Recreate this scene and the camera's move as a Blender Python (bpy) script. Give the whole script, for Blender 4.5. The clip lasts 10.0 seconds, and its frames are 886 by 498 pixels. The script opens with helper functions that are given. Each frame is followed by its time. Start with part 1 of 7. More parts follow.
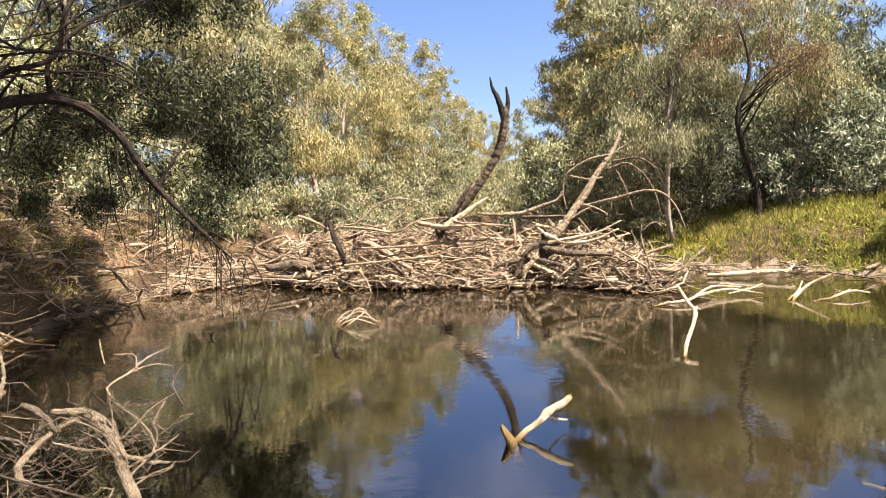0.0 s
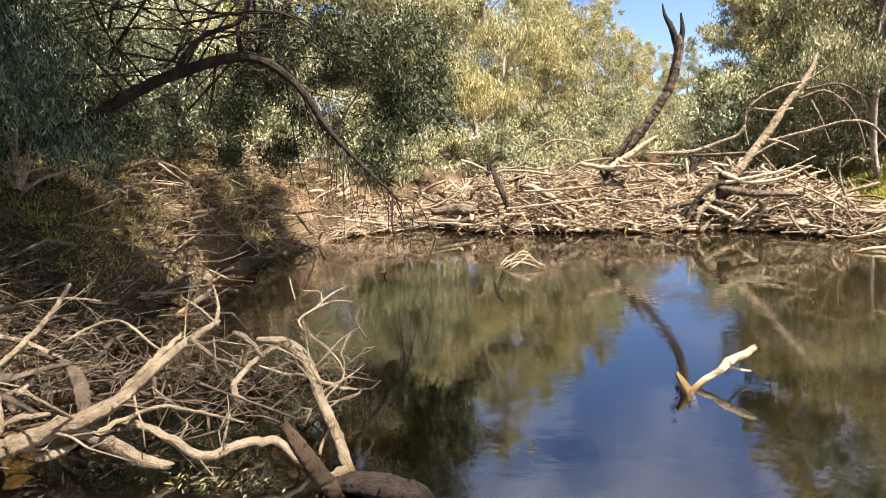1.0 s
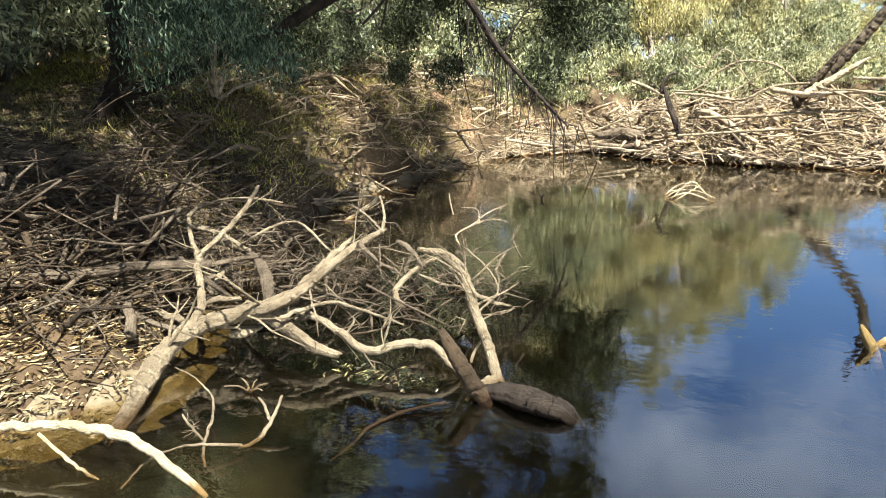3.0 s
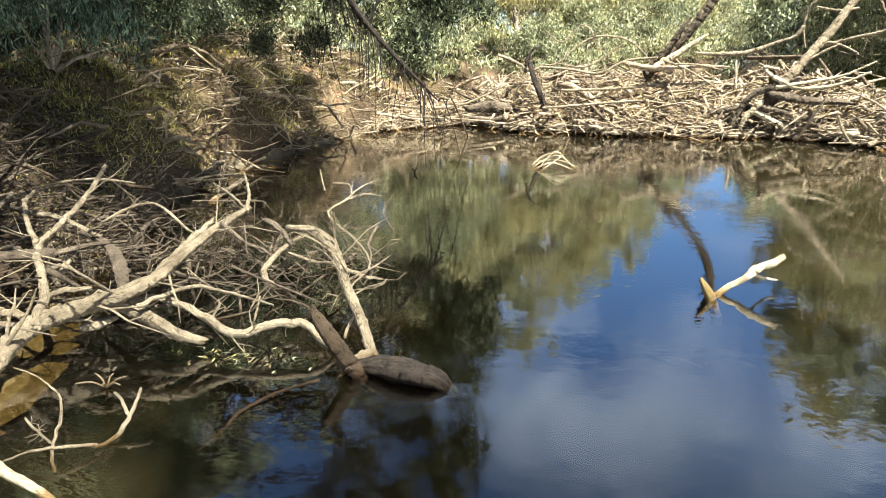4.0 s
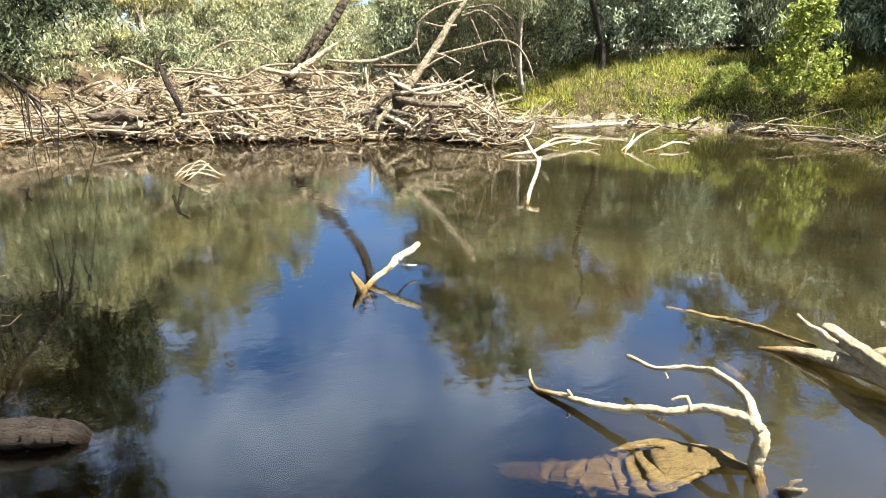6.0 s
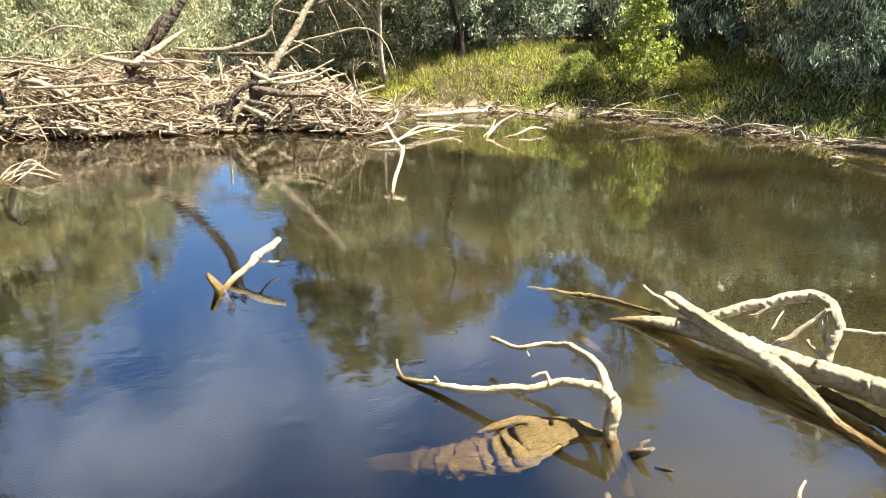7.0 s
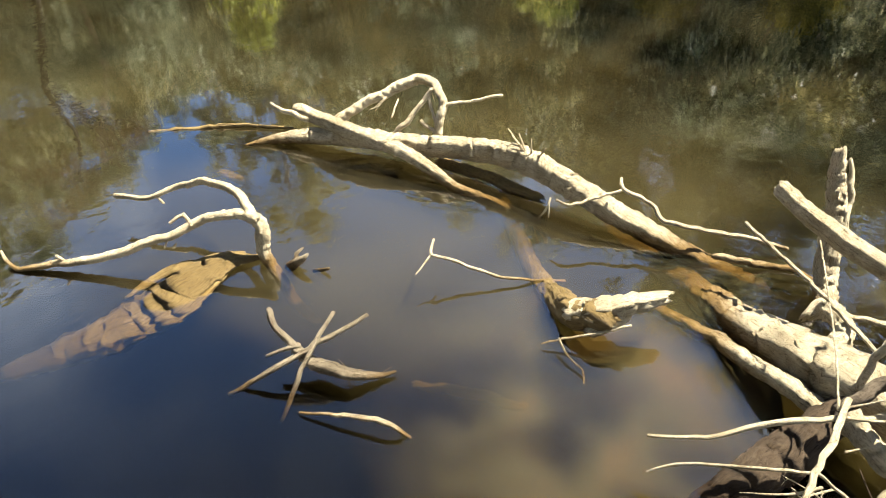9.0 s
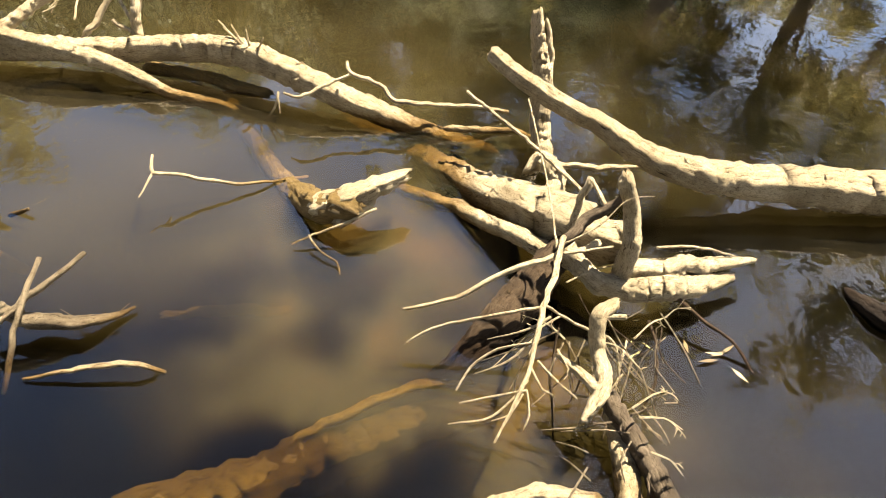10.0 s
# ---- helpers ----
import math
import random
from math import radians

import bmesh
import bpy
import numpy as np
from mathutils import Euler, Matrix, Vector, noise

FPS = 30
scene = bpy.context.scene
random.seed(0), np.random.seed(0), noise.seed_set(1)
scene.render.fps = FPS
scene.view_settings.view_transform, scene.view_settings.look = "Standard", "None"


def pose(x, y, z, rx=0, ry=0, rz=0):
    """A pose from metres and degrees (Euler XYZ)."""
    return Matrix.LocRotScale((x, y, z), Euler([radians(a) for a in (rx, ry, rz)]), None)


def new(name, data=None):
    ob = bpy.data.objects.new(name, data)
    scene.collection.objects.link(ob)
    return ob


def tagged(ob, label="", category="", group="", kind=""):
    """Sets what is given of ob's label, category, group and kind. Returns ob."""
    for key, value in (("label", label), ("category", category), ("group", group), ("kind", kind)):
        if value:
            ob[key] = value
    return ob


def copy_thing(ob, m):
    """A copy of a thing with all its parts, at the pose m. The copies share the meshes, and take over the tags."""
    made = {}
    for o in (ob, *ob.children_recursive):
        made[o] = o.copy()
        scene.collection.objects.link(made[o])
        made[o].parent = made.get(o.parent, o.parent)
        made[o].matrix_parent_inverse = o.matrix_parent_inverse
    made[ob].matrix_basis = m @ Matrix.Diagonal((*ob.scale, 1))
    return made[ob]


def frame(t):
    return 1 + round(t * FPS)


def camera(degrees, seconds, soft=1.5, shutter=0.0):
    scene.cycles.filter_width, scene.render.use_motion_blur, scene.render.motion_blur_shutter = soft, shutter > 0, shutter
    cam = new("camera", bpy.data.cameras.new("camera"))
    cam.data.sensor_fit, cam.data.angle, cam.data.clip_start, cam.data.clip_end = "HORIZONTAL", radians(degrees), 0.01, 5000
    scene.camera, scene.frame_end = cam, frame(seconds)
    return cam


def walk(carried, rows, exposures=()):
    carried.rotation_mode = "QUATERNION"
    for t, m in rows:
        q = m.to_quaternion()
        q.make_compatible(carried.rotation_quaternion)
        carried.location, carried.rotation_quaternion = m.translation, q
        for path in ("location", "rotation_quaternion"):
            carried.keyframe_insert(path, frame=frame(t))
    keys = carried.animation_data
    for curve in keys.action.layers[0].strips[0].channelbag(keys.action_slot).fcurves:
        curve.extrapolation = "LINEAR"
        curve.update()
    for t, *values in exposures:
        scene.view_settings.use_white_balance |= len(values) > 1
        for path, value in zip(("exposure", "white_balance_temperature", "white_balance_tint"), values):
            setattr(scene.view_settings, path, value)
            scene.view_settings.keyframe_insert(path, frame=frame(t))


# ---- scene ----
cam = camera(69.25, 10.0, soft=0.5)
ROWS = [
    (0, -0.0, -0.0, 2.1, 0.49, -4.3, 2.48),
    (0.5, -0.049, 0.0, 2.09, 6.99, -6.8, 3.02),
    (1, -0.091, -0.003, 2.092, 14.51, -8.5, 4.2),
    (1.5, -0.12, 0.0, 2.077, 19.38, -10.86, 2.93),
    (2, -0.131, -0.006, 2.081, 24.87, -12.58, 3.4),
    (2.2, -0.133, -0.01, 2.09, 25.6, -12.64, 4.05),
    (3.3, -0.13, -0.049, 2.075, 29.15, -15.15, 2.6),
    (3.5, -0.097, -0.028, 2.076, 26.71, -15.58, 2.03),
    (4, -0.06, 0.004, 2.05, 17.75, -17.22, 2.5),
    (4.5, -0.036, 0.01, 2.041, 10.09, -17.58, 1.95),
    (5, 0.016, 0.044, 2.047, 1.78, -18.01, 1.38),
    (5.5, 0.06, 0.066, 2.039, -5.73, -18.3, 1.32),
    (5.7, 0.052, 0.063, 2.034, -8.46, -17.93, 1.07),
    (6.8, 0.159, 0.089, 2.032, -21.15, -17.93, 0.31),
    (7, 0.176, 0.096, 2.017, -23.68, -18.59, 0.37),
    (7.5, 0.217, 0.099, 2.014, -29.06, -19.2, 1.07),
    (8, 0.266, 0.079, 2.004, -35.64, -20.7, 1.13),
    (8.5, 0.306, 0.05, 1.956, -45.75, -25.62, 1.24),
    (9, 0.349, 0.03, 1.904, -56.03, -33.77, 0.92),
    (9.5, 0.406, -0.013, 1.873, -66.78, -39.07, -0.99),
    (10, 0.438, -0.062, 1.846, -78.38, -42.32, -3.2),
]
walk(cam, [(t, pose(x, y, z, 90 + pitch, roll, yaw)) for t, x, y, z, yaw, pitch, roll in ROWS],
     [(0.0, 2.47, 6400, 24), (1.2, 2.6, 6200, 20), (3.3, 2.83, 5800, 7), (5.5, 2.87, 5750, 6), (8.0, 2.9, 6050, 11), (9.0, 2.8, 6200, 9), (10.0, 2.77, 7200, 14)])

# ---- world, sun, exposure ----
SUN_AZ, SUN_EL = math.radians(118.0), math.radians(59.0)  # azimuth from +y, clockwise
sun_dir = Vector((math.sin(SUN_AZ) * math.cos(SUN_EL), math.cos(SUN_AZ) * math.cos(SUN_EL), math.sin(SUN_EL)))

world = bpy.data.worlds.new("sky")
scene.world = world
world.use_nodes = True
wt = world.node_tree
wt.nodes.clear()
w_out = wt.nodes.new("ShaderNodeOutputWorld")
w_bg = wt.nodes.new("ShaderNodeBackground")
w_sky = wt.nodes.new("ShaderNodeTexSky")
w_sky.sky_type = "NISHITA"
w_sky.sun_disc = False
w_sky.sun_elevation, w_sky.sun_rotation = SUN_EL, SUN_AZ
w_sky.air_density, w_sky.dust_density, w_sky.ozone_density = 1.0, 0.9, 6.5
w_bg.inputs["Strength"].default_value = 0.038
w_co = wt.nodes.new("ShaderNodeTexCoord")
w_no = wt.nodes.new("ShaderNodeTexNoise")
w_no.inputs["Scale"].default_value, w_no.inputs["Detail"].default_value = 2.6, 6.0
w_no.inputs["Roughness"].default_value = 0.5
w_rm = wt.nodes.new("ShaderNodeMapRange")
w_rm.inputs["From Min"].default_value, w_rm.inputs["From Max"].default_value = 0.45, 0.63
w_rm.inputs["To Max"].default_value = 0.9
w_mix = wt.nodes.new("ShaderNodeMix")
w_mix.data_type = "RGBA"
w_mix.inputs["B"].default_value = (7.5, 8.0, 8.8, 1.0)
wt.links.new(w_co.outputs["Generated"], w_no.inputs["Vector"])
wt.links.new(w_no.outputs["Fac"], w_rm.inputs["Value"])
w_sep = wt.nodes.new("ShaderNodeSeparateXYZ")
w_up = wt.nodes.new("ShaderNodeValToRGB")  # scattered cloud from well above the treetops, thinning overhead
for k, (p, c) in enumerate(((0.27, 0.0), (0.38, 1.0), (0.5, 0.9), (0.62, 0.4), (1.0, 0.2))):
    e = w_up.color_ramp.elements[k] if k < 2 else w_up.color_ramp.elements.new(p)
    e.position, e.color = p, (c, c, c, 1.0)
w_mul = wt.nodes.new("ShaderNodeMath")
w_mul.operation = "MULTIPLY"
wt.links.new(w_co.outputs["Generated"], w_sep.inputs[0])
wt.links.new(w_sep.outputs["Z"], w_up.inputs["Fac"])
wt.links.new(w_up.outputs["Color"], w_mul.inputs[0])
wt.links.new(w_rm.outputs["Result"], w_mul.inputs[1])
wt.links.new(w_mul.outputs[0], w_mix.inputs["Factor"])
wt.links.new(w_sky.outputs["Color"], w_mix.inputs["A"])
wt.links.new(w_mix.outputs["Result"], w_bg.inputs["Color"])
wt.links.new(w_bg.outputs["Background"], w_out.inputs["Surface"])

sun_data = bpy.data.lights.new("sun", "SUN")
sun_data.energy, sun_data.angle, sun_data.color = 5.0, math.radians(0.55), (1.0, 0.93, 0.8)
sun = new("sun", sun_data)
sun.matrix_world = Matrix.Translation((0, 0, 60)) @ sun_dir.to_track_quat("Z", "Y").to_matrix().to_4x4()


# ---- materials ----
def nodes_of(name):
    m = bpy.data.materials.new(name)
    m.use_nodes = True
    nt = m.node_tree
    nt.nodes["Principled BSDF"].inputs["Specular IOR Level"].default_value = 0.12
    return m, nt, nt.nodes["Principled BSDF"]


def ramp(nt, fac, stops):
    r = nt.nodes.new("ShaderNodeValToRGB")
    while len(r.color_ramp.elements) < len(stops):
        r.color_ramp.elements.new(0.5)
    for e, (p, c) in zip(r.color_ramp.elements, stops):
        e.position, e.color = p, (*c, 1.0)
    nt.links.new(fac, r.inputs["Fac"])
    return r.outputs["Color"]


def tex(nt, scale, detail=5.0, stretch=None, rough=0.55):
    co = nt.nodes.new("ShaderNodeTexCoord")
    n = nt.nodes.new("ShaderNodeTexNoise")
    n.inputs["Scale"].default_value, n.inputs["Detail"].default_value = scale, detail
    n.inputs["Roughness"].default_value = rough
    if stretch:
        mp = nt.nodes.new("ShaderNodeMapping")
        mp.inputs["Scale"].default_value = stretch
        nt.links.new(co.outputs["Object"], mp.inputs["Vector"])
        nt.links.new(mp.outputs["Vector"], n.inputs["Vector"])
    else:
        nt.links.new(co.outputs["Object"], n.inputs["Vector"])
    return n.outputs["Fac"]


def mixc(nt, fac, a, b, mode="MIX"):
    m = nt.nodes.new("ShaderNodeMix")
    m.data_type, m.blend_type = "RGBA", mode
    for sock, v in (("Factor", fac), ("A", a), ("B", b)):
        if isinstance(v, bpy.types.NodeSocket):
            nt.links.new(v, m.inputs[sock])
        else:
            m.inputs[sock].default_value = v if sock == "Factor" else (*v, 1.0)
    return m.outputs["Result"]


def bump(nt, bsdf, height, strength, dist):
    b = nt.nodes.new("ShaderNodeBump")
    b.inputs["Strength"].default_value, b.inputs["Distance"].default_value = strength, dist
    nt.links.new(height, b.inputs["Height"])
    nt.links.new(b.outputs["Normal"], bsdf.inputs["Normal"])


def grain_tex(nt, along, across, detail=6.0, rough=0.65):
    """Noise that follows a branch's own length."""
    at = nt.nodes.new("ShaderNodeAttribute")
    at.attribute_name = "grain"
    mp = nt.nodes.new("ShaderNodeMapping")
    mp.inputs["Scale"].default_value = (along, across, across)
    n = nt.nodes.new("ShaderNodeTexNoise")
    n.inputs["Scale"].default_value, n.inputs["Detail"].default_value, n.inputs["Roughness"].default_value = 1.0, detail, rough
    nt.links.new(at.outputs["Vector"], mp.inputs["Vector"])
    nt.links.new(mp.outputs["Vector"], n.inputs["Vector"])
    return n.outputs["Fac"]


def wood_mat(name, dark, mid, pale, rough=0.85, flake=1.0, vary=0.6, soak_shade=True):
    """Weathered wood: blotches, long dark cracks, flaking relief; brown river stain, carried higher to stand for
    underside shade.
    """
    m, nt, b = nodes_of(name)
    big = tex(nt, 4.0, 6.0, None, 0.7)
    base = ramp(nt, big, [(0.36, mid), (0.6, pale)])
    ratio = tuple(d / max(p, 1e-3) for d, p in zip(dark, pale))
    crack = grain_tex(nt, 13.0, 95.0, 7.0, 0.75)
    base = mixc(nt, 1.0, base, ramp(nt, crack, [(0.33, ratio), (0.39, (0.7, 0.66, 0.6)), (0.46, (1.0, 1.0, 1.0)), (0.75, (1.15, 1.14, 1.12))]), "MULTIPLY")
    blot = grain_tex(nt, 30.0, 46.0, 8.0, 0.8)
    base = mixc(nt, 1.0, base, ramp(nt, blot, [(0.34, (0.5, 0.44, 0.38)), (0.46, (0.95, 0.93, 0.9)), (0.7, (1.12, 1.11, 1.1))]), "MULTIPLY")
    pits = grain_tex(nt, 120.0, 150.0, 10.0, 0.85)
    base = mixc(nt, 1.0, base, ramp(nt, pits, [(0.36, tuple(0.1 + 0.4 * q for q in ratio)), (0.45, (0.9, 0.88, 0.85)), (0.6, (1.1, 1.09, 1.07))]), "MULTIPLY")
    geo = nt.nodes.new("ShaderNodeNewGeometry")
    tint = ramp(nt, geo.outputs["Random Per Island"], [(0.0, (vary, vary * 0.92, vary * 0.84)), (0.5, (0.92, 0.89, 0.85)), (1.0, (1.1, 1.07, 1.02))])
    base = mixc(nt, 1.0, base, tint, "MULTIPLY")
    if soak_shade:
        # waterline stain, raised and darkened so log undersides look shaded
        sep = nt.nodes.new("ShaderNodeSeparateXYZ")
        nt.links.new(geo.outputs["Position"], sep.inputs[0])
        edge = nt.nodes.new("ShaderNodeMath")
        edge.operation = "MULTIPLY_ADD"
        edge.inputs[1].default_value = 0.07
        nt.links.new(blot, edge.inputs[0])
        nt.links.new(sep.outputs["Z"], edge.inputs[2])
        wet = nt.nodes.new("ShaderNodeMapRange")
        wet.inputs["From Min"].default_value, wet.inputs["From Max"].default_value = 0.115, 0.06
        nt.links.new(edge.outputs[0], wet.inputs["Value"])
        base = mixc(nt, wet.outputs["Result"], base, mixc(nt, 1.0, base, (0.42, 0.32, 0.18), "MULTIPLY"))
    nt.links.new(base, b.inputs["Base Color"])
    b.inputs["Roughness"].default_value = rough
    add = nt.nodes.new("ShaderNodeMath")
    add.operation = "ADD"
    nt.links.new(crack, add.inputs[0])
    nt.links.new(blot, add.inputs[1])
    more = nt.nodes.new("ShaderNodeMath")
    more.operation = "MULTIPLY_ADD"
    more.inputs[1].default_value = 0.8
    nt.links.new(pits, more.inputs[0])
    nt.links.new(add.outputs[0], more.inputs[2])
    bump(nt, b, more.outputs[0], 1.0, 0.035 * flake)
    return m


M_PALE = wood_mat("bleached_wood", (0.05, 0.035, 0.02), (0.4, 0.345, 0.225), (0.64, 0.575, 0.41))
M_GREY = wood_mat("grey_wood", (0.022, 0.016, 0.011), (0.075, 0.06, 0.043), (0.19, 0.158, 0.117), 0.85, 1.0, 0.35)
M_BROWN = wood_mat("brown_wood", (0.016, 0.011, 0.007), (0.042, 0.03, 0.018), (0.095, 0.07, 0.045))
M_STICKS = wood_mat("driftwood", (0.04, 0.028, 0.016), (0.22, 0.17, 0.115), (0.48, 0.405, 0.29), 0.88, 1.0, 0.25)
M_DARK = wood_mat("dark_bark", (0.006, 0.005, 0.004), (0.017, 0.014, 0.012), (0.05, 0.04, 0.032))
M_BARK = wood_mat("gum_bark", (0.08, 0.065, 0.05), (0.22, 0.19, 0.15), (0.42, 0.38, 0.32), soak_shade=False)
M_WET = wood_mat("wet_wood", (0.06, 0.042, 0.016), (0.19, 0.136, 0.052), (0.29, 0.215, 0.09), 0.6, soak_shade=False)
M_WORN = wood_mat("weathered_wood", (0.035, 0.026, 0.018), (0.165, 0.136, 0.092), (0.33, 0.285, 0.203))


def leaf_mat(name, dark, mid, pale, trans=0.3):
    m, nt, b = nodes_of(name)
    isl = nt.nodes.new("ShaderNodeNewGeometry").outputs["Random Per Island"]
    obj = nt.nodes.new("ShaderNodeObjectInfo").outputs["Random"]
    col = ramp(nt, isl, [(0.0, dark), (0.5, mid), (1.0, pale)])
    tint = ramp(nt, obj, [(0.0, (0.82, 0.9, 0.86)), (0.5, (1.0, 1.0, 0.95)), (1.0, (1.16, 1.06, 0.82))])
    big = ramp(nt, tex(nt, 0.6, 3.0), [(0.3, (0.75, 0.8, 0.8)), (0.7, (1.15, 1.1, 0.95))])
    col = mixc(nt, 1.0, mixc(nt, 1.0, col, tint, "MULTIPLY"), big, "MULTIPLY")
    nt.links.new(col, b.inputs["Base Color"])
    b.inputs["Roughness"].default_value = 0.5
    b.inputs["Specular IOR Level"].default_value = 0.12
    tr = nt.nodes.new("ShaderNodeBsdfTranslucent")
    nt.links.new(col, tr.inputs["Color"])
    mx = nt.nodes.new("ShaderNodeMixShader")
    mx.inputs[0].default_value = trans
    nt.links.new(b.outputs[0], mx.inputs[1])
    nt.links.new(tr.outputs[0], mx.inputs[2])
    nt.links.new(mx.outputs[0], nt.nodes["Material Output"].inputs["Surface"])
    return m


L_GUM = leaf_mat("gum_leaves", (0.07, 0.07, 0.028), (0.26, 0.24, 0.11), (0.52, 0.475, 0.25))
L_GREY = leaf_mat("grey_green_leaves", (0.055, 0.06, 0.033), (0.22, 0.215, 0.12), (0.5, 0.475, 0.3))
# wattle leaves: base colour lowered in place of the shade on the crown
L_DARK = leaf_mat("shade_dark_leaves", (0.008, 0.011, 0.006), (0.026, 0.034, 0.02), (0.12, 0.14, 0.095), 0.15)
# darker green leaf, with the bank shrub's shade put into its colour
L_BUSH = leaf_mat("shade_toned_green_leaves", (0.014, 0.021, 0.012), (0.055, 0.078, 0.05), (0.2, 0.24, 0.16), 0.15)
L_BLUE = leaf_mat("blue_green_leaves", (0.025, 0.034, 0.022), (0.16, 0.185, 0.115), (0.54, 0.56, 0.41), 0.2)
L_LIME = leaf_mat("lime_leaves", (0.1, 0.12, 0.018), (0.26, 0.28, 0.055), (0.46, 0.44, 0.11), 0.4)
L_GRASS = leaf_mat("green_grass", (0.045, 0.055, 0.012), (0.19, 0.2, 0.042), (0.48, 0.44, 0.12), 0.35)
L_DRY = leaf_mat("dry_grass", (0.06, 0.048, 0.018), (0.18, 0.15, 0.06), (0.38, 0.32, 0.14), 0.3)
L_LITTER = leaf_mat("dead_leaves", (0.025, 0.017, 0.009), (0.088, 0.062, 0.035), (0.27, 0.22, 0.145), 0.1)
L_STRAW = leaf_mat("flood_straw", (0.07, 0.05, 0.032), (0.25, 0.195, 0.125), (0.55, 0.465, 0.335), 0.1)
L_RUST = leaf_mat("rusty_leaves", (0.08, 0.047, 0.025), (0.16, 0.095, 0.05), (0.25, 0.165, 0.085), 0.3)


def ground_mat():
    m, nt, b = nodes_of("bank_soil")
    col = ramp(nt, tex(nt, 1.3, 7.0), [(0.3, (0.025, 0.018, 0.01)), (0.5, (0.06, 0.042, 0.024)), (0.72, (0.13, 0.095, 0.055))])
    fine = tex(nt, 26.0, 8.0, None, 0.7)
    col = mixc(nt, 1.0, col, ramp(nt, fine, [(0.3, (0.55, 0.5, 0.45)), (0.7, (1.3, 1.25, 1.2))]), "MULTIPLY")
    nt.links.new(col, b.inputs["Base Color"])
    b.inputs["Roughness"].default_value = 0.95
    bump(nt, b, fine, 0.8, 0.03)
    return m


M_GROUND = ground_mat()


def debris_shade_mat():
    m, nt, b = nodes_of("debris_and_gap_shade")
    fine = tex(nt, 18.0, 8.0, None, 0.7)
    nt.links.new(ramp(nt, fine, [(0.3, (0.012, 0.009, 0.006)), (0.55, (0.05, 0.035, 0.02)), (0.8, (0.16, 0.12, 0.075))]), b.inputs["Base Color"])
    b.inputs["Roughness"].default_value = 0.95
    bump(nt, b, fine, 0.9, 0.04)
    return m


M_DEBRIS_SHADE = debris_shade_mat()


def mud_mat(name, low, mid, high):
    m, nt, b = nodes_of(name)
    fine = tex(nt, 14.0, 8.0, None, 0.65)
    col = ramp(nt, fine, [(0.3, low), (0.6, mid), (0.8, high)])
    nt.links.new(col, b.inputs["Base Color"])
    b.inputs["Roughness"].default_value = 0.8
    bump(nt, b, fine, 0.8, 0.02)
    return m


M_MUD = mud_mat("river_mud", (0.06, 0.045, 0.026), (0.11, 0.088, 0.052), (0.18, 0.143, 0.098))
M_CLAY = mud_mat("orange_clay", (0.08, 0.045, 0.022), (0.19, 0.115, 0.062), (0.3, 0.205, 0.125))
M_TRASH = mud_mat("flood_trash", (0.03, 0.022, 0.013), (0.09, 0.069, 0.043), (0.18, 0.142, 0.094))
M_SHORE = mud_mat("dry_shore_mud", (0.1, 0.075, 0.045), (0.19, 0.15, 0.1), (0.3, 0.245, 0.175))


def water_mat():
    m, nt, b = nodes_of("river_water")
    nt.nodes.remove(b)
    fr = nt.nodes.new("ShaderNodeLayerWeight")
    fr.inputs["Blend"].default_value = 0.5
    pw = nt.nodes.new("ShaderNodeMath")
    pw.operation = "POWER"
    pw.inputs[1].default_value = 2.25
    nt.links.new(fr.outputs["Facing"], pw.inputs[0])
    gain = nt.nodes.new("ShaderNodeMapRange")
    gain.inputs["To Min"].default_value, gain.inputs["To Max"].default_value = 0.015, 0.95
    nt.links.new(pw.outputs[0], gain.inputs["Value"])
    gl = nt.nodes.new("ShaderNodeBsdfGlossy")
    gl.inputs["Roughness"].default_value = 0.012
    tr = nt.nodes.new("ShaderNodeBsdfTransparent")
    tr.inputs["Color"].default_value = (0.97, 0.93, 0.84, 1)
    mx = nt.nodes.new("ShaderNodeMixShader")
    r1 = tex(nt, 6.0, 3.0, (0.8, 1.0, 1.0))
    r2 = tex(nt, 0.35, 2.0)
    gate = nt.nodes.new("ShaderNodeMapRange")
    gate.inputs["From Min"].default_value, gate.inputs["From Max"].default_value = 0.42, 0.66
    gate.inputs["To Min"].default_value, gate.inputs["To Max"].default_value = 0.25, 1.0
    nt.links.new(r2, gate.inputs["Value"])
    mul = nt.nodes.new("ShaderNodeMath")
    mul.operation = "MULTIPLY"
    nt.links.new(r1, mul.inputs[0])
    nt.links.new(gate.outputs["Result"], mul.inputs[1])
    bp = nt.nodes.new("ShaderNodeBump")
    bp.inputs["Strength"].default_value, bp.inputs["Distance"].default_value = 0.42, 0.009
    nt.links.new(mul.outputs[0], bp.inputs["Height"])
    for n in (fr, gl):
        nt.links.new(bp.outputs["Normal"], n.inputs["Normal"])
    nt.links.new(gain.outputs["Result"], mx.inputs[0])
    nt.links.new(tr.outputs[0], mx.inputs[1])
    nt.links.new(gl.outputs[0], mx.inputs[2])
    nt.links.new(mx.outputs[0], nt.nodes["Material Output"].inputs["Surface"])
    return m


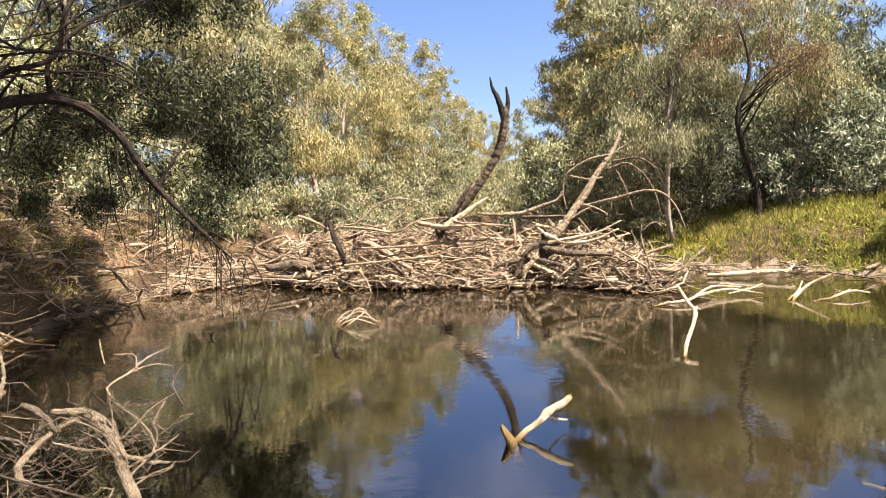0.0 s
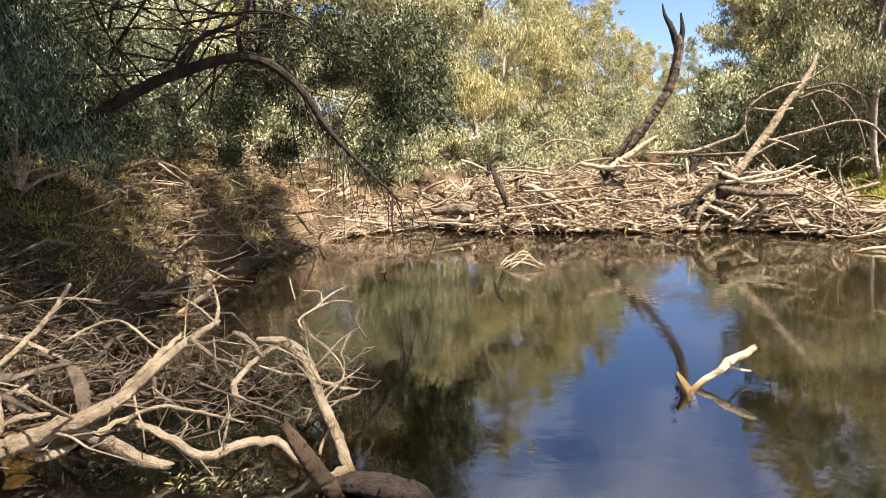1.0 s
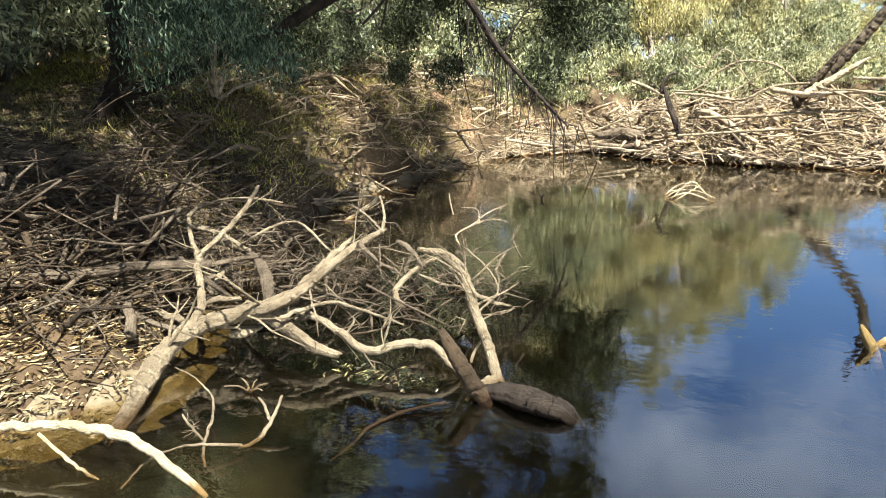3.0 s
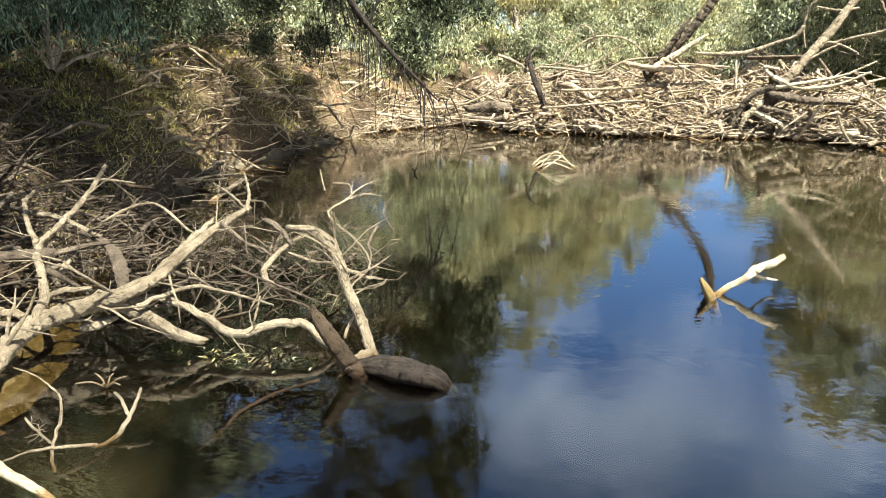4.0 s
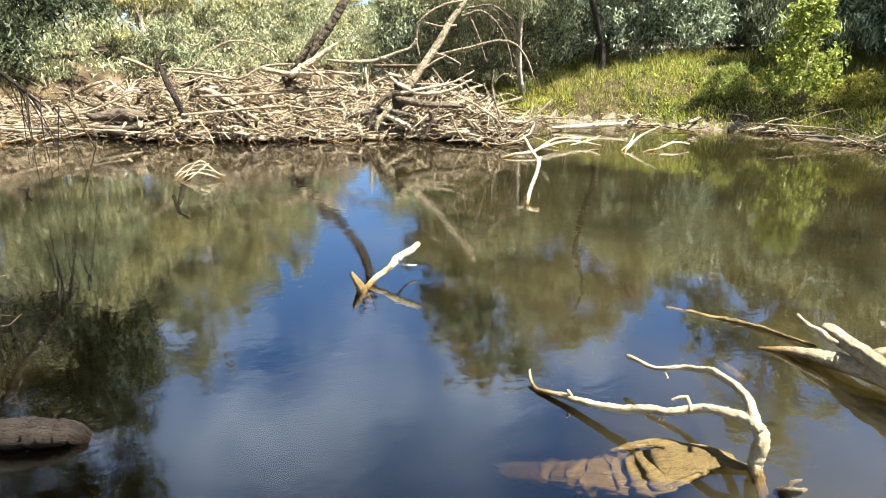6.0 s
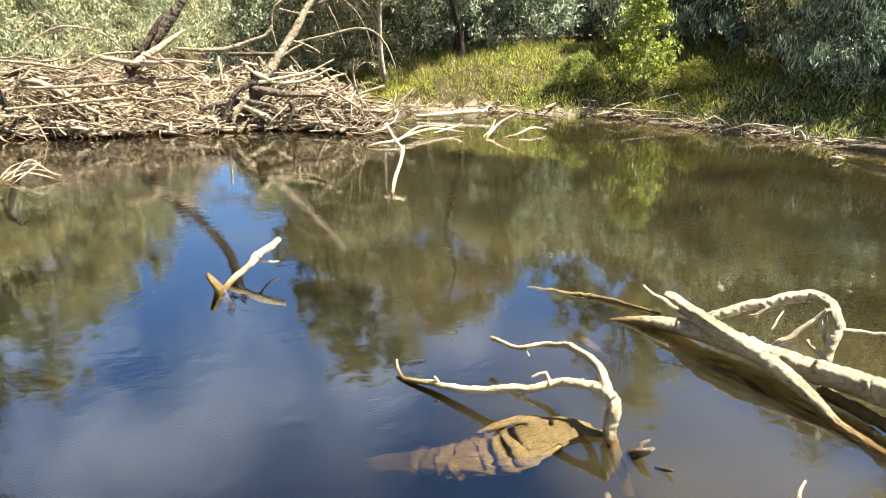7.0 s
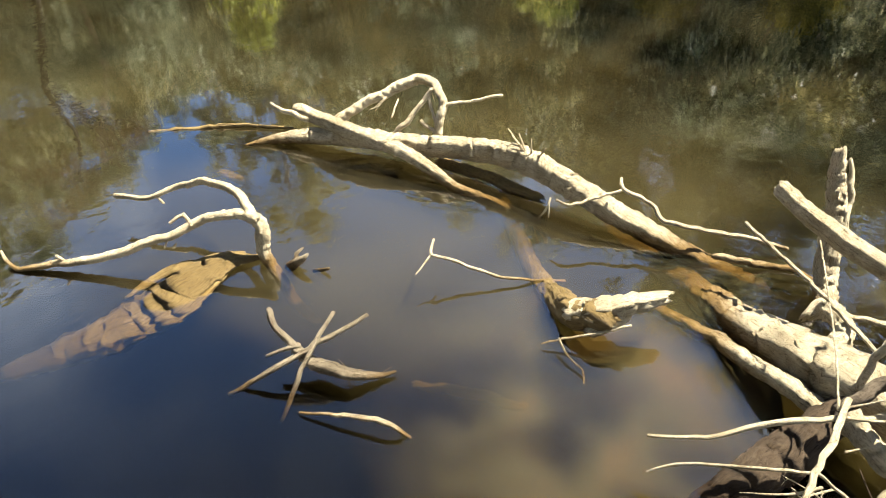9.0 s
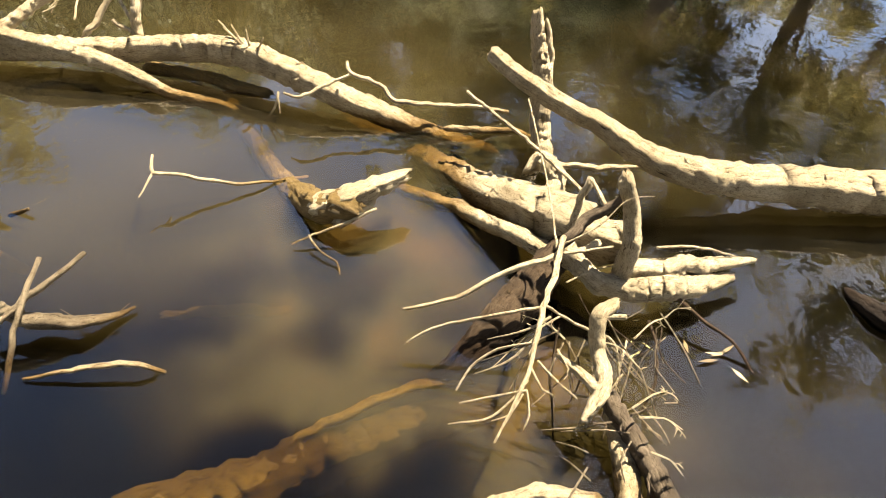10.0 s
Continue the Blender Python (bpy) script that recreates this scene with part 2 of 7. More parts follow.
def silt_and_shade(nt):
    """Silt is stirred up round the sunken logs and over the far shallows, darkened where tree shade covers the water.
    """
    def fade(value, lo, hi, top):
        n = nt.nodes.new("ShaderNodeMapRange")
        n.interpolation_type = "SMOOTHSTEP"
        n.inputs["From Min"].default_value, n.inputs["From Max"].default_value = lo, hi
        n.inputs["To Min"].default_value, n.inputs["To Max"].default_value = 0.0, top
        nt.links.new(value, n.inputs["Value"])
        return n.outputs["Result"]

    def calc(op, a, b):
        n = nt.nodes.new("ShaderNodeMath")
        n.operation = op
        for k, v in enumerate((a, b)):
            if isinstance(v, bpy.types.NodeSocket):
                nt.links.new(v, n.inputs[k])
            else:
                n.inputs[k].default_value = v
        return n.outputs[0]

    def away(x, y):
        n = nt.nodes.new("ShaderNodeVectorMath")
        n.operation = "DISTANCE"
        n.inputs[1].default_value = (x, y, 0.0)
        nt.links.new(co.outputs["Object"], n.inputs[0])
        return n.outputs["Value"]

    co = nt.nodes.new("ShaderNodeTexCoord")
    sep = nt.nodes.new("ShaderNodeSeparateXYZ")
    nt.links.new(co.outputs["Object"], sep.inputs[0])
    base = calc("MULTIPLY_ADD", tex(nt, 0.8, 4.0), 0.55)
    nt.nodes[-1].inputs[2].default_value = 0.225
    logs = fade(away(3.6, 2.2), 2.7, 1.3, 0.14)
    far = fade(calc("ADD", sep.outputs["X"], sep.outputs["Y"]), 4.5, 8.0, 0.13)
    # silt colour lowered across x to stand for tree shade on the water
    tree_shade = fade(sep.outputs["X"], 2.1, 0.8, -0.11)
    tree_shade = calc("ADD", tree_shade, fade(sep.outputs["X"], -0.9, -2.6, 0.08))
    total = calc("ADD", calc("ADD", base, tree_shade), calc("MAXIMUM", logs, far))
    clouds = calc("MULTIPLY", fade(tex(nt, 2.1, 3.0, None, 0.45), 0.42, 0.66, 1.0), fade(away(2.2, 0.2), 1.3, 0.6, 0.3))
    return calc("ADD", total, clouds)


def murk_mat(name, cover, colour):
    """One sheet of suspended silt: covers part of what lies under it."""
    m, nt, b = nodes_of(name)
    nt.nodes.remove(b)
    df = nt.nodes.new("ShaderNodeBsdfDiffuse")
    nz = silt_and_shade(nt)
    nt.links.new(ramp(nt, nz, [(0.48, tuple(c * 0.03 for c in colour)), (0.62, tuple(c * 0.55 for c in colour)), (0.74, tuple(c * 0.85 for c in colour)), (0.98, (0.11, 0.07, 0.03))]), df.inputs["Color"])
    tr = nt.nodes.new("ShaderNodeBsdfTransparent")
    tr.inputs["Color"].default_value = (0.96, 0.93, 0.8, 1)
    mx = nt.nodes.new("ShaderNodeMixShader")
    mx.inputs[0].default_value = cover
    nt.links.new(tr.outputs[0], mx.inputs[1])
    nt.links.new(df.outputs[0], mx.inputs[2])
    nt.links.new(mx.outputs[0], nt.nodes["Material Output"].inputs["Surface"])
    return m


M_WATER = water_mat()
SILT = (0.06, 0.055, 0.034)
MURKS = [(-0.02, murk_mat("silt_top", 0.14, SILT)), (-0.055, murk_mat("silt_upper", 0.2, SILT)), (-0.1, murk_mat("silt_middle", 0.27, SILT)),
         (-0.16, murk_mat("silt_lower", 0.4, SILT)), (-0.25, murk_mat("silt_deep", 0.65, SILT))]


# ---- builders ----
rng = np.random.default_rng(7)


def thing(name, label, category, at=(0, 0, 0), group="", kind=""):
    ob = new(name)
    ob.empty_display_size = 0.2
    ob.location = at
    return tagged(ob, label, category, group, kind)


def link_mesh(name, me, mat, parent=None, label=""):
    me.materials.append(mat)
    ob = new(name, me)
    if parent is not None:
        ob.parent = parent
        ob.matrix_parent_inverse = parent.matrix_basis.inverted()
    if label:
        ob["label"] = label
    return ob


def part(name, geo, mat, parent, label=""):
    verts, faces = geo[:2]
    me = bpy.data.meshes.new(name)
    me.from_pydata(verts, [], faces)
    if len(geo) > 2:
        me.attributes.new("grain", "FLOAT_VECTOR", "POINT").data.foreach_set("vector", np.array(geo[2], np.float32).ravel())
    me.polygons.foreach_set("use_smooth", [True] * len(me.polygons))
    me.update()
    return link_mesh(name, me, mat, parent, label)


def smooth_line(pts, step):
    """Catmull-Rom through control points (x, y, z, r)."""
    p = np.array(pts, float)
    if len(p) == 2:
        p = np.array([p[0], (p[0] + p[1]) / 2, p[1]])
    q = np.vstack([2 * p[0] - p[1], p, 2 * p[-1] - p[-2]])
    out = []
    for i in range(1, len(q) - 2):
        n = max(1, int(np.linalg.norm(q[i + 1, :3] - q[i, :3]) / step))
        for k in range(n):
            t = k / n
            a, b, c, d = q[i - 1], q[i], q[i + 1], q[i + 2]
            out.append(0.5 * (2 * b + (c - a) * t + (2 * a - 5 * b + 4 * c - d) * t * t + (3 * b - a - 3 * c + d) * t ** 3))
    out.append(p[-1])
    out = np.array(out)
    out[:, 3] = np.maximum(out[:, 3], 0.0015)
    return out


def tube(pts, seg=8, step=None, rough=0.12, wander=0.25, seed=0, torn=False):
    """A branch: a tapered, knobbly tube through the control points. torn: fluted, with knots and splintered ends."""
    p = np.array(pts, float)
    rmax = p[:, 3].max()
    step = step or max(0.025, rmax * 0.55)
    line = smooth_line(pts, step)
    r = np.random.default_rng(seed + int(abs(p[0, 0] * 1000)) + int(abs(p[-1, 1] * 777)))
    n = len(line)
    if n > 2:
        line[1:-1, :3] += r.normal(0, 1, (n - 2, 3)) * line[1:-1, 3:4] * wander
    d0, d1 = unit(line[0, :3] - line[1, :3]), unit(line[-1, :3] - line[-2, :3])
    head = np.append(line[0, :3] + d0 * line[0, 3] * 0.45, line[0, 3] * r.uniform(0.6, 0.8))
    tail = np.append(line[-1, :3] + d1 * line[-1, 3] * 0.45, line[-1, 3] * r.uniform(0.6, 0.8))
    line = np.vstack([head, line, tail])
    n = len(line)
    tang = unit(np.gradient(line[:, :3], axis=0))
    run = np.concatenate([[0], np.cumsum(np.linalg.norm(np.diff(line[:, :3], axis=0), axis=1))])
    shift = r.uniform(0, 50)
    verts, faces, grain = [], [], []
    ang = np.linspace(0, 2 * np.pi, seg, endpoint=False)
    ca, sa = np.cos(ang), np.sin(ang)
    ridge = 1 + rough * r.normal(0, 1, seg)
    waves = [(k, r.uniform(0, 6.3), r.normal(0, 2.2), r.uniform(0.4, 1.0) * w) for k, w in ((2, 0.05), (3, 0.045), (5, 0.045), (7, 0.045), (9, 0.04), (11, 0.035), (13, 0.03))]
    knots = [(r.uniform(0, run[-1]), r.uniform(0, 6.3), r.uniform(0.15, 0.4) * r.choice([1, 1, -0.7])) for _ in range(int(run[-1] / (rmax * (3.5 if rmax < 0.06 else 7.0))) + 1)]
    a = unit(np.cross(tang[0], np.array([0.31, 0.17, 0.93])))
    for i in range(n):
        a = unit(a - tang[i] * a.dot(tang[i]))
        b = np.cross(tang[i], a)
        if torn:
            shape = np.ones(seg)
            for k, ph, tw, w in waves:
                shape += w * np.sin(k * ang + ph + tw * run[i])
            for at, th, w in knots:
                dth = (ang - th + np.pi) % (2 * np.pi) - np.pi
                shape += w * np.exp(-((run[i] - at) / (rmax * 0.55)) ** 2 - (dth / 0.5) ** 2)
            rad = line[i, 3] * (shape + r.normal(0, 0.05, seg)) * (1 + 0.02 * r.normal())
        else:
            ridge = 0.72 * ridge + 0.28 * (1 + rough * 2.4 * r.normal(0, 1, seg))
            rad = line[i, 3] * ridge * (1 + rough * 0.5 * r.normal())
        ring = line[i, :3] + (ca * rad)[:, None] * a + (sa * rad)[:, None] * b
        if torn and i in (0, 1, n - 2, n - 1):
            out = d0 if i < 2 else d1
            ring = ring + out * (line[i, 3] * (0.6 + 0.7 * np.sin(ang + shift) + r.uniform(-0.5, 0.9, seg)))[:, None] * (1.0 if i in (0, n - 1) else 0.45)
        verts.extend(ring.tolist())
        grain.extend(np.stack([np.full(seg, run[i] + shift), ca * line[i, 3], sa * line[i, 3]], 1).tolist())
    for i in range(n - 1):
        o = i * seg
        for k in range(seg):
            k2 = (k + 1) % seg
            faces.append((o + k, o + k2, o + seg + k2, o + seg + k))
    for row, s in ((0, -1), (n - 1, 1)):
        verts.append((line[row, :3] + s * tang[row] * line[row, 3] * (0.1 if torn else 0.3)).tolist())
        grain.append((run[row] + shift, 0.0, 0.0))
        ci = len(verts) - 1
        for k in range(seg):
            f = (row * seg + k, row * seg + (k + 1) % seg, ci)
            faces.append(f if s > 0 else f[::-1])
    return verts, faces, grain


def join(*geos):
    verts, faces, grain = [], [], []
    for v, f, g in geos:
        o = len(verts)
        verts.extend(v)
        grain.extend(g)
        faces.extend(tuple(i + o for i in q) for q in f)
    return verts, faces, grain


def cards(name, c, a, b, mat, parent=None, label="", slim=True):
    """Many small pointed leaves: centre, half length, half width."""
    n = len(c)
    if slim:
        v, k = np.stack([c - a, c + b * 1.2 + a * 0.2, c + a - b * 0.6], 1).reshape(-1, 3), 3
    else:
        v, k = np.stack([c - a, c + b + a * 0.1, c + a, c - b + a * 0.1], 1).reshape(-1, 3), 4
    me = bpy.data.meshes.new(name)
    me.vertices.add(k * n)
    me.vertices.foreach_set("co", v.astype(np.float32).ravel())
    me.loops.add(k * n)
    me.loops.foreach_set("vertex_index", np.arange(k * n, dtype=np.int32))
    me.polygons.add(n)
    me.polygons.foreach_set("loop_start", np.arange(0, k * n, k, dtype=np.int32))
    me.update(calc_edges=True)
    return link_mesh(name, me, mat, parent, label)


def unit(v):
    return v / (np.linalg.norm(v, axis=-1, keepdims=True) + 1e-9)


def leaf_cloud(centres, sizes, per, length, width, hang, r):
    """Leaves round clump centres; hang 0 points anywhere, 1 straight down."""
    c = np.repeat(centres, per, 0)
    s = np.repeat(sizes, per)[:, None]
    off = r.normal(0, 1, c.shape) * s * np.array([0.5, 0.5, 0.42])
    c = c + off
    d = unit(r.normal(0, 1, c.shape) * (1 - hang) + np.array([0, 0, -1.0]) * hang * 1.6)
    side = unit(np.cross(d, r.normal(0, 1, c.shape)))
    k = r.uniform(0.6, 1.35, (len(c), 1))
    return c, d * length / 2 * k, side * width / 2 * k


def limb(t, name, mat, *pts, twigs=0, seg=7, label=""):
    """One limb of thing t through (x, y, z, radius) points, with thin twigs off its outer part."""
    slim = 0.92 if pts[0][0] > -1.5 else 0.8
    pts = [(x, y, z, q * slim) for x, y, z, q in pts]
    thick = max(q[3] for q in pts)
    near = math.hypot(pts[0][0], pts[0][1]) < 6.5
    if near:
        line = smooth_line(pts, max(0.03, thick * 2.2))
        if len(line) > 3:
            bends = np.random.default_rng(len(bpy.data.objects)).normal(0, 1, (len(line) - 2, 3)) * np.minimum(line[1:-1, 3:4], 0.05) * (0.05 if thick > 0.04 else 0.24)
            line[1:-1, :3] += bends
        pts = [tuple(q) for q in line]
    if (near and thick > 0.018) or thick > 0.06:
        geo = tube(pts, 26 if thick > 0.04 else 14, max(0.012, thick * 0.24), 0.1, 0.05, seed=len(bpy.data.objects), torn=True)
    else:
        geo = tube(pts, seg, None, 0.075 if thick > 0.03 else 0.11, 0.09, seed=len(bpy.data.objects))
    main = part(name, geo, mat, t, label)
    if twigs:
        line = smooth_line(pts, 0.05)
        n = len(line)
        size = np.linalg.norm(line[-1, :3] - line[0, :3])
        for k in range(twigs):
            i = int(rng.uniform(0.25, 1.0) * (n - 1))
            s = line[i]
            along = unit(line[min(i + 1, n - 1), :3] - line[max(i - 1, 0), :3])
            d = unit(along * 0.7 + rng.normal(0, 0.75, 3))
            L = size * rng.uniform(0.12, 0.3)
            q = max(s[3] * 0.2, 0.0026)
            m = s[:3] + d * L * 0.5 + rng.normal(0, 0.08, 3) * L
            e = s[:3] + d * L + rng.normal(0, 0.12, 3) * L
            fork = m + unit(d + rng.normal(0, 0.6, 3)) * L * 0.45
            m2 = (m + e) / 2 + rng.normal(0, 0.09, 3) * L
            fork2 = m2 + unit(d + rng.normal(0, 0.7, 3)) * L * 0.3
            part("twig", join(tube([(*s[:3], q), (*m, q * .8), (*m2, q * .6), (*e, q * .3)], 5, L / 5), tube([(*m, q * .7), (*fork, q * .3)], 4, L / 5), tube([(*m2, q * .5), (*fork2, q * .25)], 4, L / 5)), mat, main)


# ---- ground ----
LEFT = [(-60, -14), (-12, -7), (-2, -6.4), (1.0, -5.2), (1.9, -4.55), (2.5, -4.15), (3.0, -4.5), (3.6, -5.0), (5, -6.0), (6.8, -6.8), (9.8, -7.9), (12.7, -7.8), (15.3, -7.6), (17, -6.9), (20, -4.6), (25, -2.2), (40, -0.8), (48, 2.2), (60, 10), (100, 34), (400, 120)]
RIGHT = [(-60, 25), (-12, 17), (2.5, 13.3), (5, 12.3), (7, 11.6), (9, 11.5), (10.3, 11.0), (13.1, 10.8), (14, 9.6), (15.8, 8.4), (16.4, 6.9), (17, 5.6), (20, 4.9), (25, 4.6), (40, 5.4), (48, 8.4), (60, 16), (100, 40), (400, 132)]
LY, LX = np.array(LEFT, float).T
RY, RX = np.array(RIGHT, float).T


def ground_z(x, y):
    x, y = np.asarray(x, float), np.asarray(y, float)
    l = x - np.interp(y, LY, LX)
    r = np.interp(y, RY, RX) - x
    near = y + 5.5
    wob = 0.25 * np.sin(1.9 * y + 0.7 * x) + 0.18 * np.sin(3.7 * x - 1.3 * y)
    s = np.minimum(np.minimum(l, r), near) + 0.35 * wob
    bed = -np.clip(0.05 + 0.3 * s, 0, 0.75) + 0.07 * np.sin(2.3 * x + 0.4) * np.sin(1.9 * y + 1.0) * np.clip(s, 0, 1)
    out = -s
    left = 2.3 * (1 - np.exp(-np.clip(out, 0, 99) / 2.6)) + 0.1 * wob * np.clip(out, 0, 1)
    steep = np.clip((y - 5.5) / 3.5, 0, 1) * np.clip((18.5 - y) / 3, 0, 1)
    left = left + steep * 1.15 * (1 - np.exp(-np.clip(out, 0, 99) / 0.9)) + steep * 0.07 * np.sin(4.1 * y + 1.3 * out) * np.clip(out, 0, 1)
    right = 0.2 * np.clip(out, 0, 0.5) + 1.75 * (1 - np.exp(-np.clip(out - 0.4, 0, 99) / 3.0)) + 0.09 * wob * np.clip(out, 0, 1)
    back = 0.9 * (1 - np.exp(-np.clip(out, 0, 99) / 2.0))
    bank = np.where((l <= r) & (l <= near), left, np.where(r <= near, right, back))
    return np.where(s > 0, bed, bank)


def spaced(lo, hi, dense_lo, dense_hi, step, grow=1.12):
    a = list(np.arange(dense_lo, dense_hi, step))
    d, v = step, a[-1]
    while v < hi:
        d *= grow
        v += d
        a.append(v)
    d, v = step, a[0]
    while v > lo:
        d *= grow
        v -= d
        a.insert(0, v)
    return np.array(a)


def build_ground():
    xs, ys = spaced(-1500, 1500, -14, 20, 0.2), spaced(-1500, 1500, -4, 26, 0.2)
    gx, gy = np.meshgrid(xs, ys)
    z = ground_z(gx, gy)
    r = np.random.default_rng(3)
    near = (np.abs(gx - 3) < 18) & (np.abs(gy - 10) < 17)
    z = z + np.where(near, r.normal(0, 0.022, z.shape), 0)
    n, m = len(xs), len(ys)
    verts = np.stack([gx, gy, z], -1).reshape(-1, 3)
    i, j = np.meshgrid(np.arange(n - 1), np.arange(m - 1))
    q = (j * n + i).ravel()
    faces = np.stack([q, q + 1, q + n + 1, q + n], -1)
    ob = part("ground", (verts.tolist(), faces.tolist()), M_GROUND, None)
    ob.data.materials.append(M_MUD)
    low = z.ravel()[faces].mean(1) < 0.05
    ob.data.materials.append(M_DEBRIS_SHADE)
    mid = verts[faces].mean(1)
    # dark litter under the brushwood, also standing for shade between its sticks
    pile = (np.interp(mid[:, 1], LY, LX) - mid[:, 0] < 2.6) & (mid[:, 0] < 0) & (mid[:, 1] > 2.6) & (mid[:, 1] < 8.5) & ~low
    ob.data.materials.append(M_SHORE)
    height = z.ravel()[faces].mean(1)
    shore = (mid[:, 0] > 3) & (mid[:, 1] > 1) & (height > -0.04) & (height < 0.2) & ~pile
    ob.data.materials.append(M_CLAY)
    bare = np.random.default_rng(9).normal(0, 0.35, len(mid)) + np.sin(2.3 * mid[:, 1] + 1.1 * mid[:, 0])
    clay = (mid[:, 0] < -5) & (mid[:, 1] > 12.6) & (mid[:, 1] < 18.5) & (height > 0.7) & (height < 2.5) & (bare > 0.75)
    ob.data.polygons.foreach_set("material_index", np.where(clay, 4, low.astype(np.int32) + 2 * pile + np.where(shore, 3 - low, 0)).astype(np.int32))
    tagged(ob, "brown earth river banks and muddy river bed", "ground", kind="structure")


def sheet(name, z, mat, label):
    v = [(-40, -14, z), (40, -14, z), (110, 420, z), (-40, 420, z)]
    ob = part(name, (v, [(0, 1, 2, 3)]), mat, None)
    return tagged(ob, label, "water", kind="structure")


build_ground()
sheet("water", 0.0, M_WATER, "still murky brown river water with faint ripples")
for z, m in MURKS:
    sheet("water_silt", z, m, "cloudy layer of brown silt in the river water")


# ---- trees ----
def tree(name, label, height, spread, base, clumps, per, leaf, leaf_m, bark_m, hang, seed, low=0.25, trunk_r=0.16, lean=(0, 0), clump_size=0.8):
    """A gum: bent trunk, limbs to leaf clumps, drooping leaves. Built at base."""
    r = np.random.default_rng(seed)
    t = thing(name, label, "tree")
    h = height
    top = np.array([lean[0], lean[1], h * 0.86])
    ctrl = [(0, 0, -0.3, trunk_r * 1.25), (r.normal(0, .12), r.normal(0, .12), h * .12, trunk_r), (top[0] * .4 + r.normal(0, .3), top[1] * .4 + r.normal(0, .3), h * .42, trunk_r * .75),
            (top[0] * .75 + r.normal(0, .3), top[1] * .75 + r.normal(0, .3), h * .65, trunk_r * .5), (top[0], top[1], top[2], trunk_r * .15)]
    trunk = part("trunk", tube(ctrl, 8, 0.35, 0.08, 0.1, seed=seed), bark_m, t)
    line = smooth_line(ctrl, 0.3)
    boughs = max(6, clumps // 9)
    u = r.uniform(0, 1, boughs)
    zc = h * (low + (1 - low) * u ** 0.85)
    prof = np.sin(np.pi * np.clip((zc / h - low) / (1 - low) * 0.86 + 0.12, 0, 1)) ** 0.6
    ang = r.uniform(0, 2 * np.pi, boughs)
    rad = spread * prof * np.sqrt(r.uniform(0.2, 1.0, boughs)) * r.uniform(0.7, 1.15, boughs)
    cx = np.interp(zc, line[:, 2], line[:, 0]) + rad * np.cos(ang)
    cy = np.interp(zc, line[:, 2], line[:, 1]) + rad * np.sin(ang)
    heart = np.stack([cx, cy, zc], 1)
    pick = np.arange(clumps) % boughs
    size = (r.uniform(0.6, 1.3, boughs) * spread * 0.2)[pick]
    cen = heart[pick] + np.clip(r.normal(0, 1, (clumps, 3)), -1.7, 1.7) * size[:, None] * np.array([1.0, 1.0, 0.7])
    cen[:boughs] = heart
    rad = rad[pick]
    for k in range(0, clumps, 6):
        e = cen[k]
        zs = max(h * 0.08, e[2] - rad[k] * r.uniform(0.5, 1.1) - 0.4)
        s = np.array([np.interp(zs, line[:, 2], line[:, i]) for i in range(3)])
        s[2] = zs
        mid = (s + e) / 2 + np.array([0, 0, 0.12 * rad[k]]) + r.normal(0, 0.12, 3)
        r0 = trunk_r * 0.42 * (1 - 0.6 * zs / h)
        part("limb", tube([(*s, r0), (*mid, r0 * .6), (*e, 0.012)], 5, 0.4, 0.1, 0.3, seed=k), bark_m, t)
    c, a, b = leaf_cloud(cen, r.uniform(0.6, 1.3, clumps) * clump_size, per, leaf[0], leaf[1], hang, r)
    cards("crown", c, a, b, leaf_m, t)
    t.location = base
    return t


def plant_copies(proto, places):
    for x, y, turn, s in places:
        m = pose(x, y, float(ground_z(x, y)) - 0.05, 0, 0, turn) @ Matrix.Diagonal((s, s, s, 1))
        c = copy_thing(proto, m)
        c.matrix_basis = m


def at_ground(x, y):
    return (x, y, float(ground_z(x, y)) - 0.05)


G_GUM, G_GREY, G_SHADE, G_BUSH, G_FAR = "gum trees along the river", "grey-green gums along the river", "shaded trees on the far bank", "bushes along the banks", "far gum trees"
gum = tree("gum_tree", "tall gum tree with olive-yellow drooping leaves on the bank", 13.5, 3.5, at_ground(-12.5, 31), 190, 200, (0.18, 0.062), L_GUM, M_BARK, 0.25, 11, 0.1, 0.2, clump_size=0.44)
tagged(gum, group=G_GUM)
plant_copies(gum, [(-9.2, 34, 70, 0.98), (-6.2, 33.5, 200, 0.9), (-4.0, 38, 120, 0.86), (-1.8, 43, 310, 0.8), (-0.4, 50, 20, 0.75), (1.6, 53, 90, 0.62), (3.4, 57, 40, 0.55), (5.2, 61, 140, 0.52), (7.2, 66, 220, 0.6), (-15, 26, 150, 1.05), (-18, 20, 40, 1.0),
                   (8.0, 28, 30, 0.98), (7.6, 31, 250, 0.9), (18.8, 21.5, 300, 1.0), (17, -12, 10, 1.2), (14.6, -2.2, 120, 0.95), (17.5, -6, 60, 1.0)])
willowy = tree("gum_tree", "grey-green gum tree with long hanging leaf sprays", 9.5, 3.0, at_ground(7.6, 22.8), 200, 190, (0.18, 0.055), L_GREY, M_BARK, 0.5, 23, 0.06, 0.13, clump_size=0.42)
tagged(willowy, group=G_GREY)
plant_copies(willowy, [(-8.6, 21.5, 130, 0.8), (-5.2, 25.5, 210, 0.72), (-3.0, 30, 10, 0.78), (-10.5, 26, 60, 1.0), (-1.8, 36, 90, 0.75), (11.0, 22.6, 70, 0.78), (15.5, 21, 190, 0.75), (17.5, 18.4, 20, 0.85), (6.4, 27.5, 140, 0.8), (6.4, 36, 20, 0.9)])
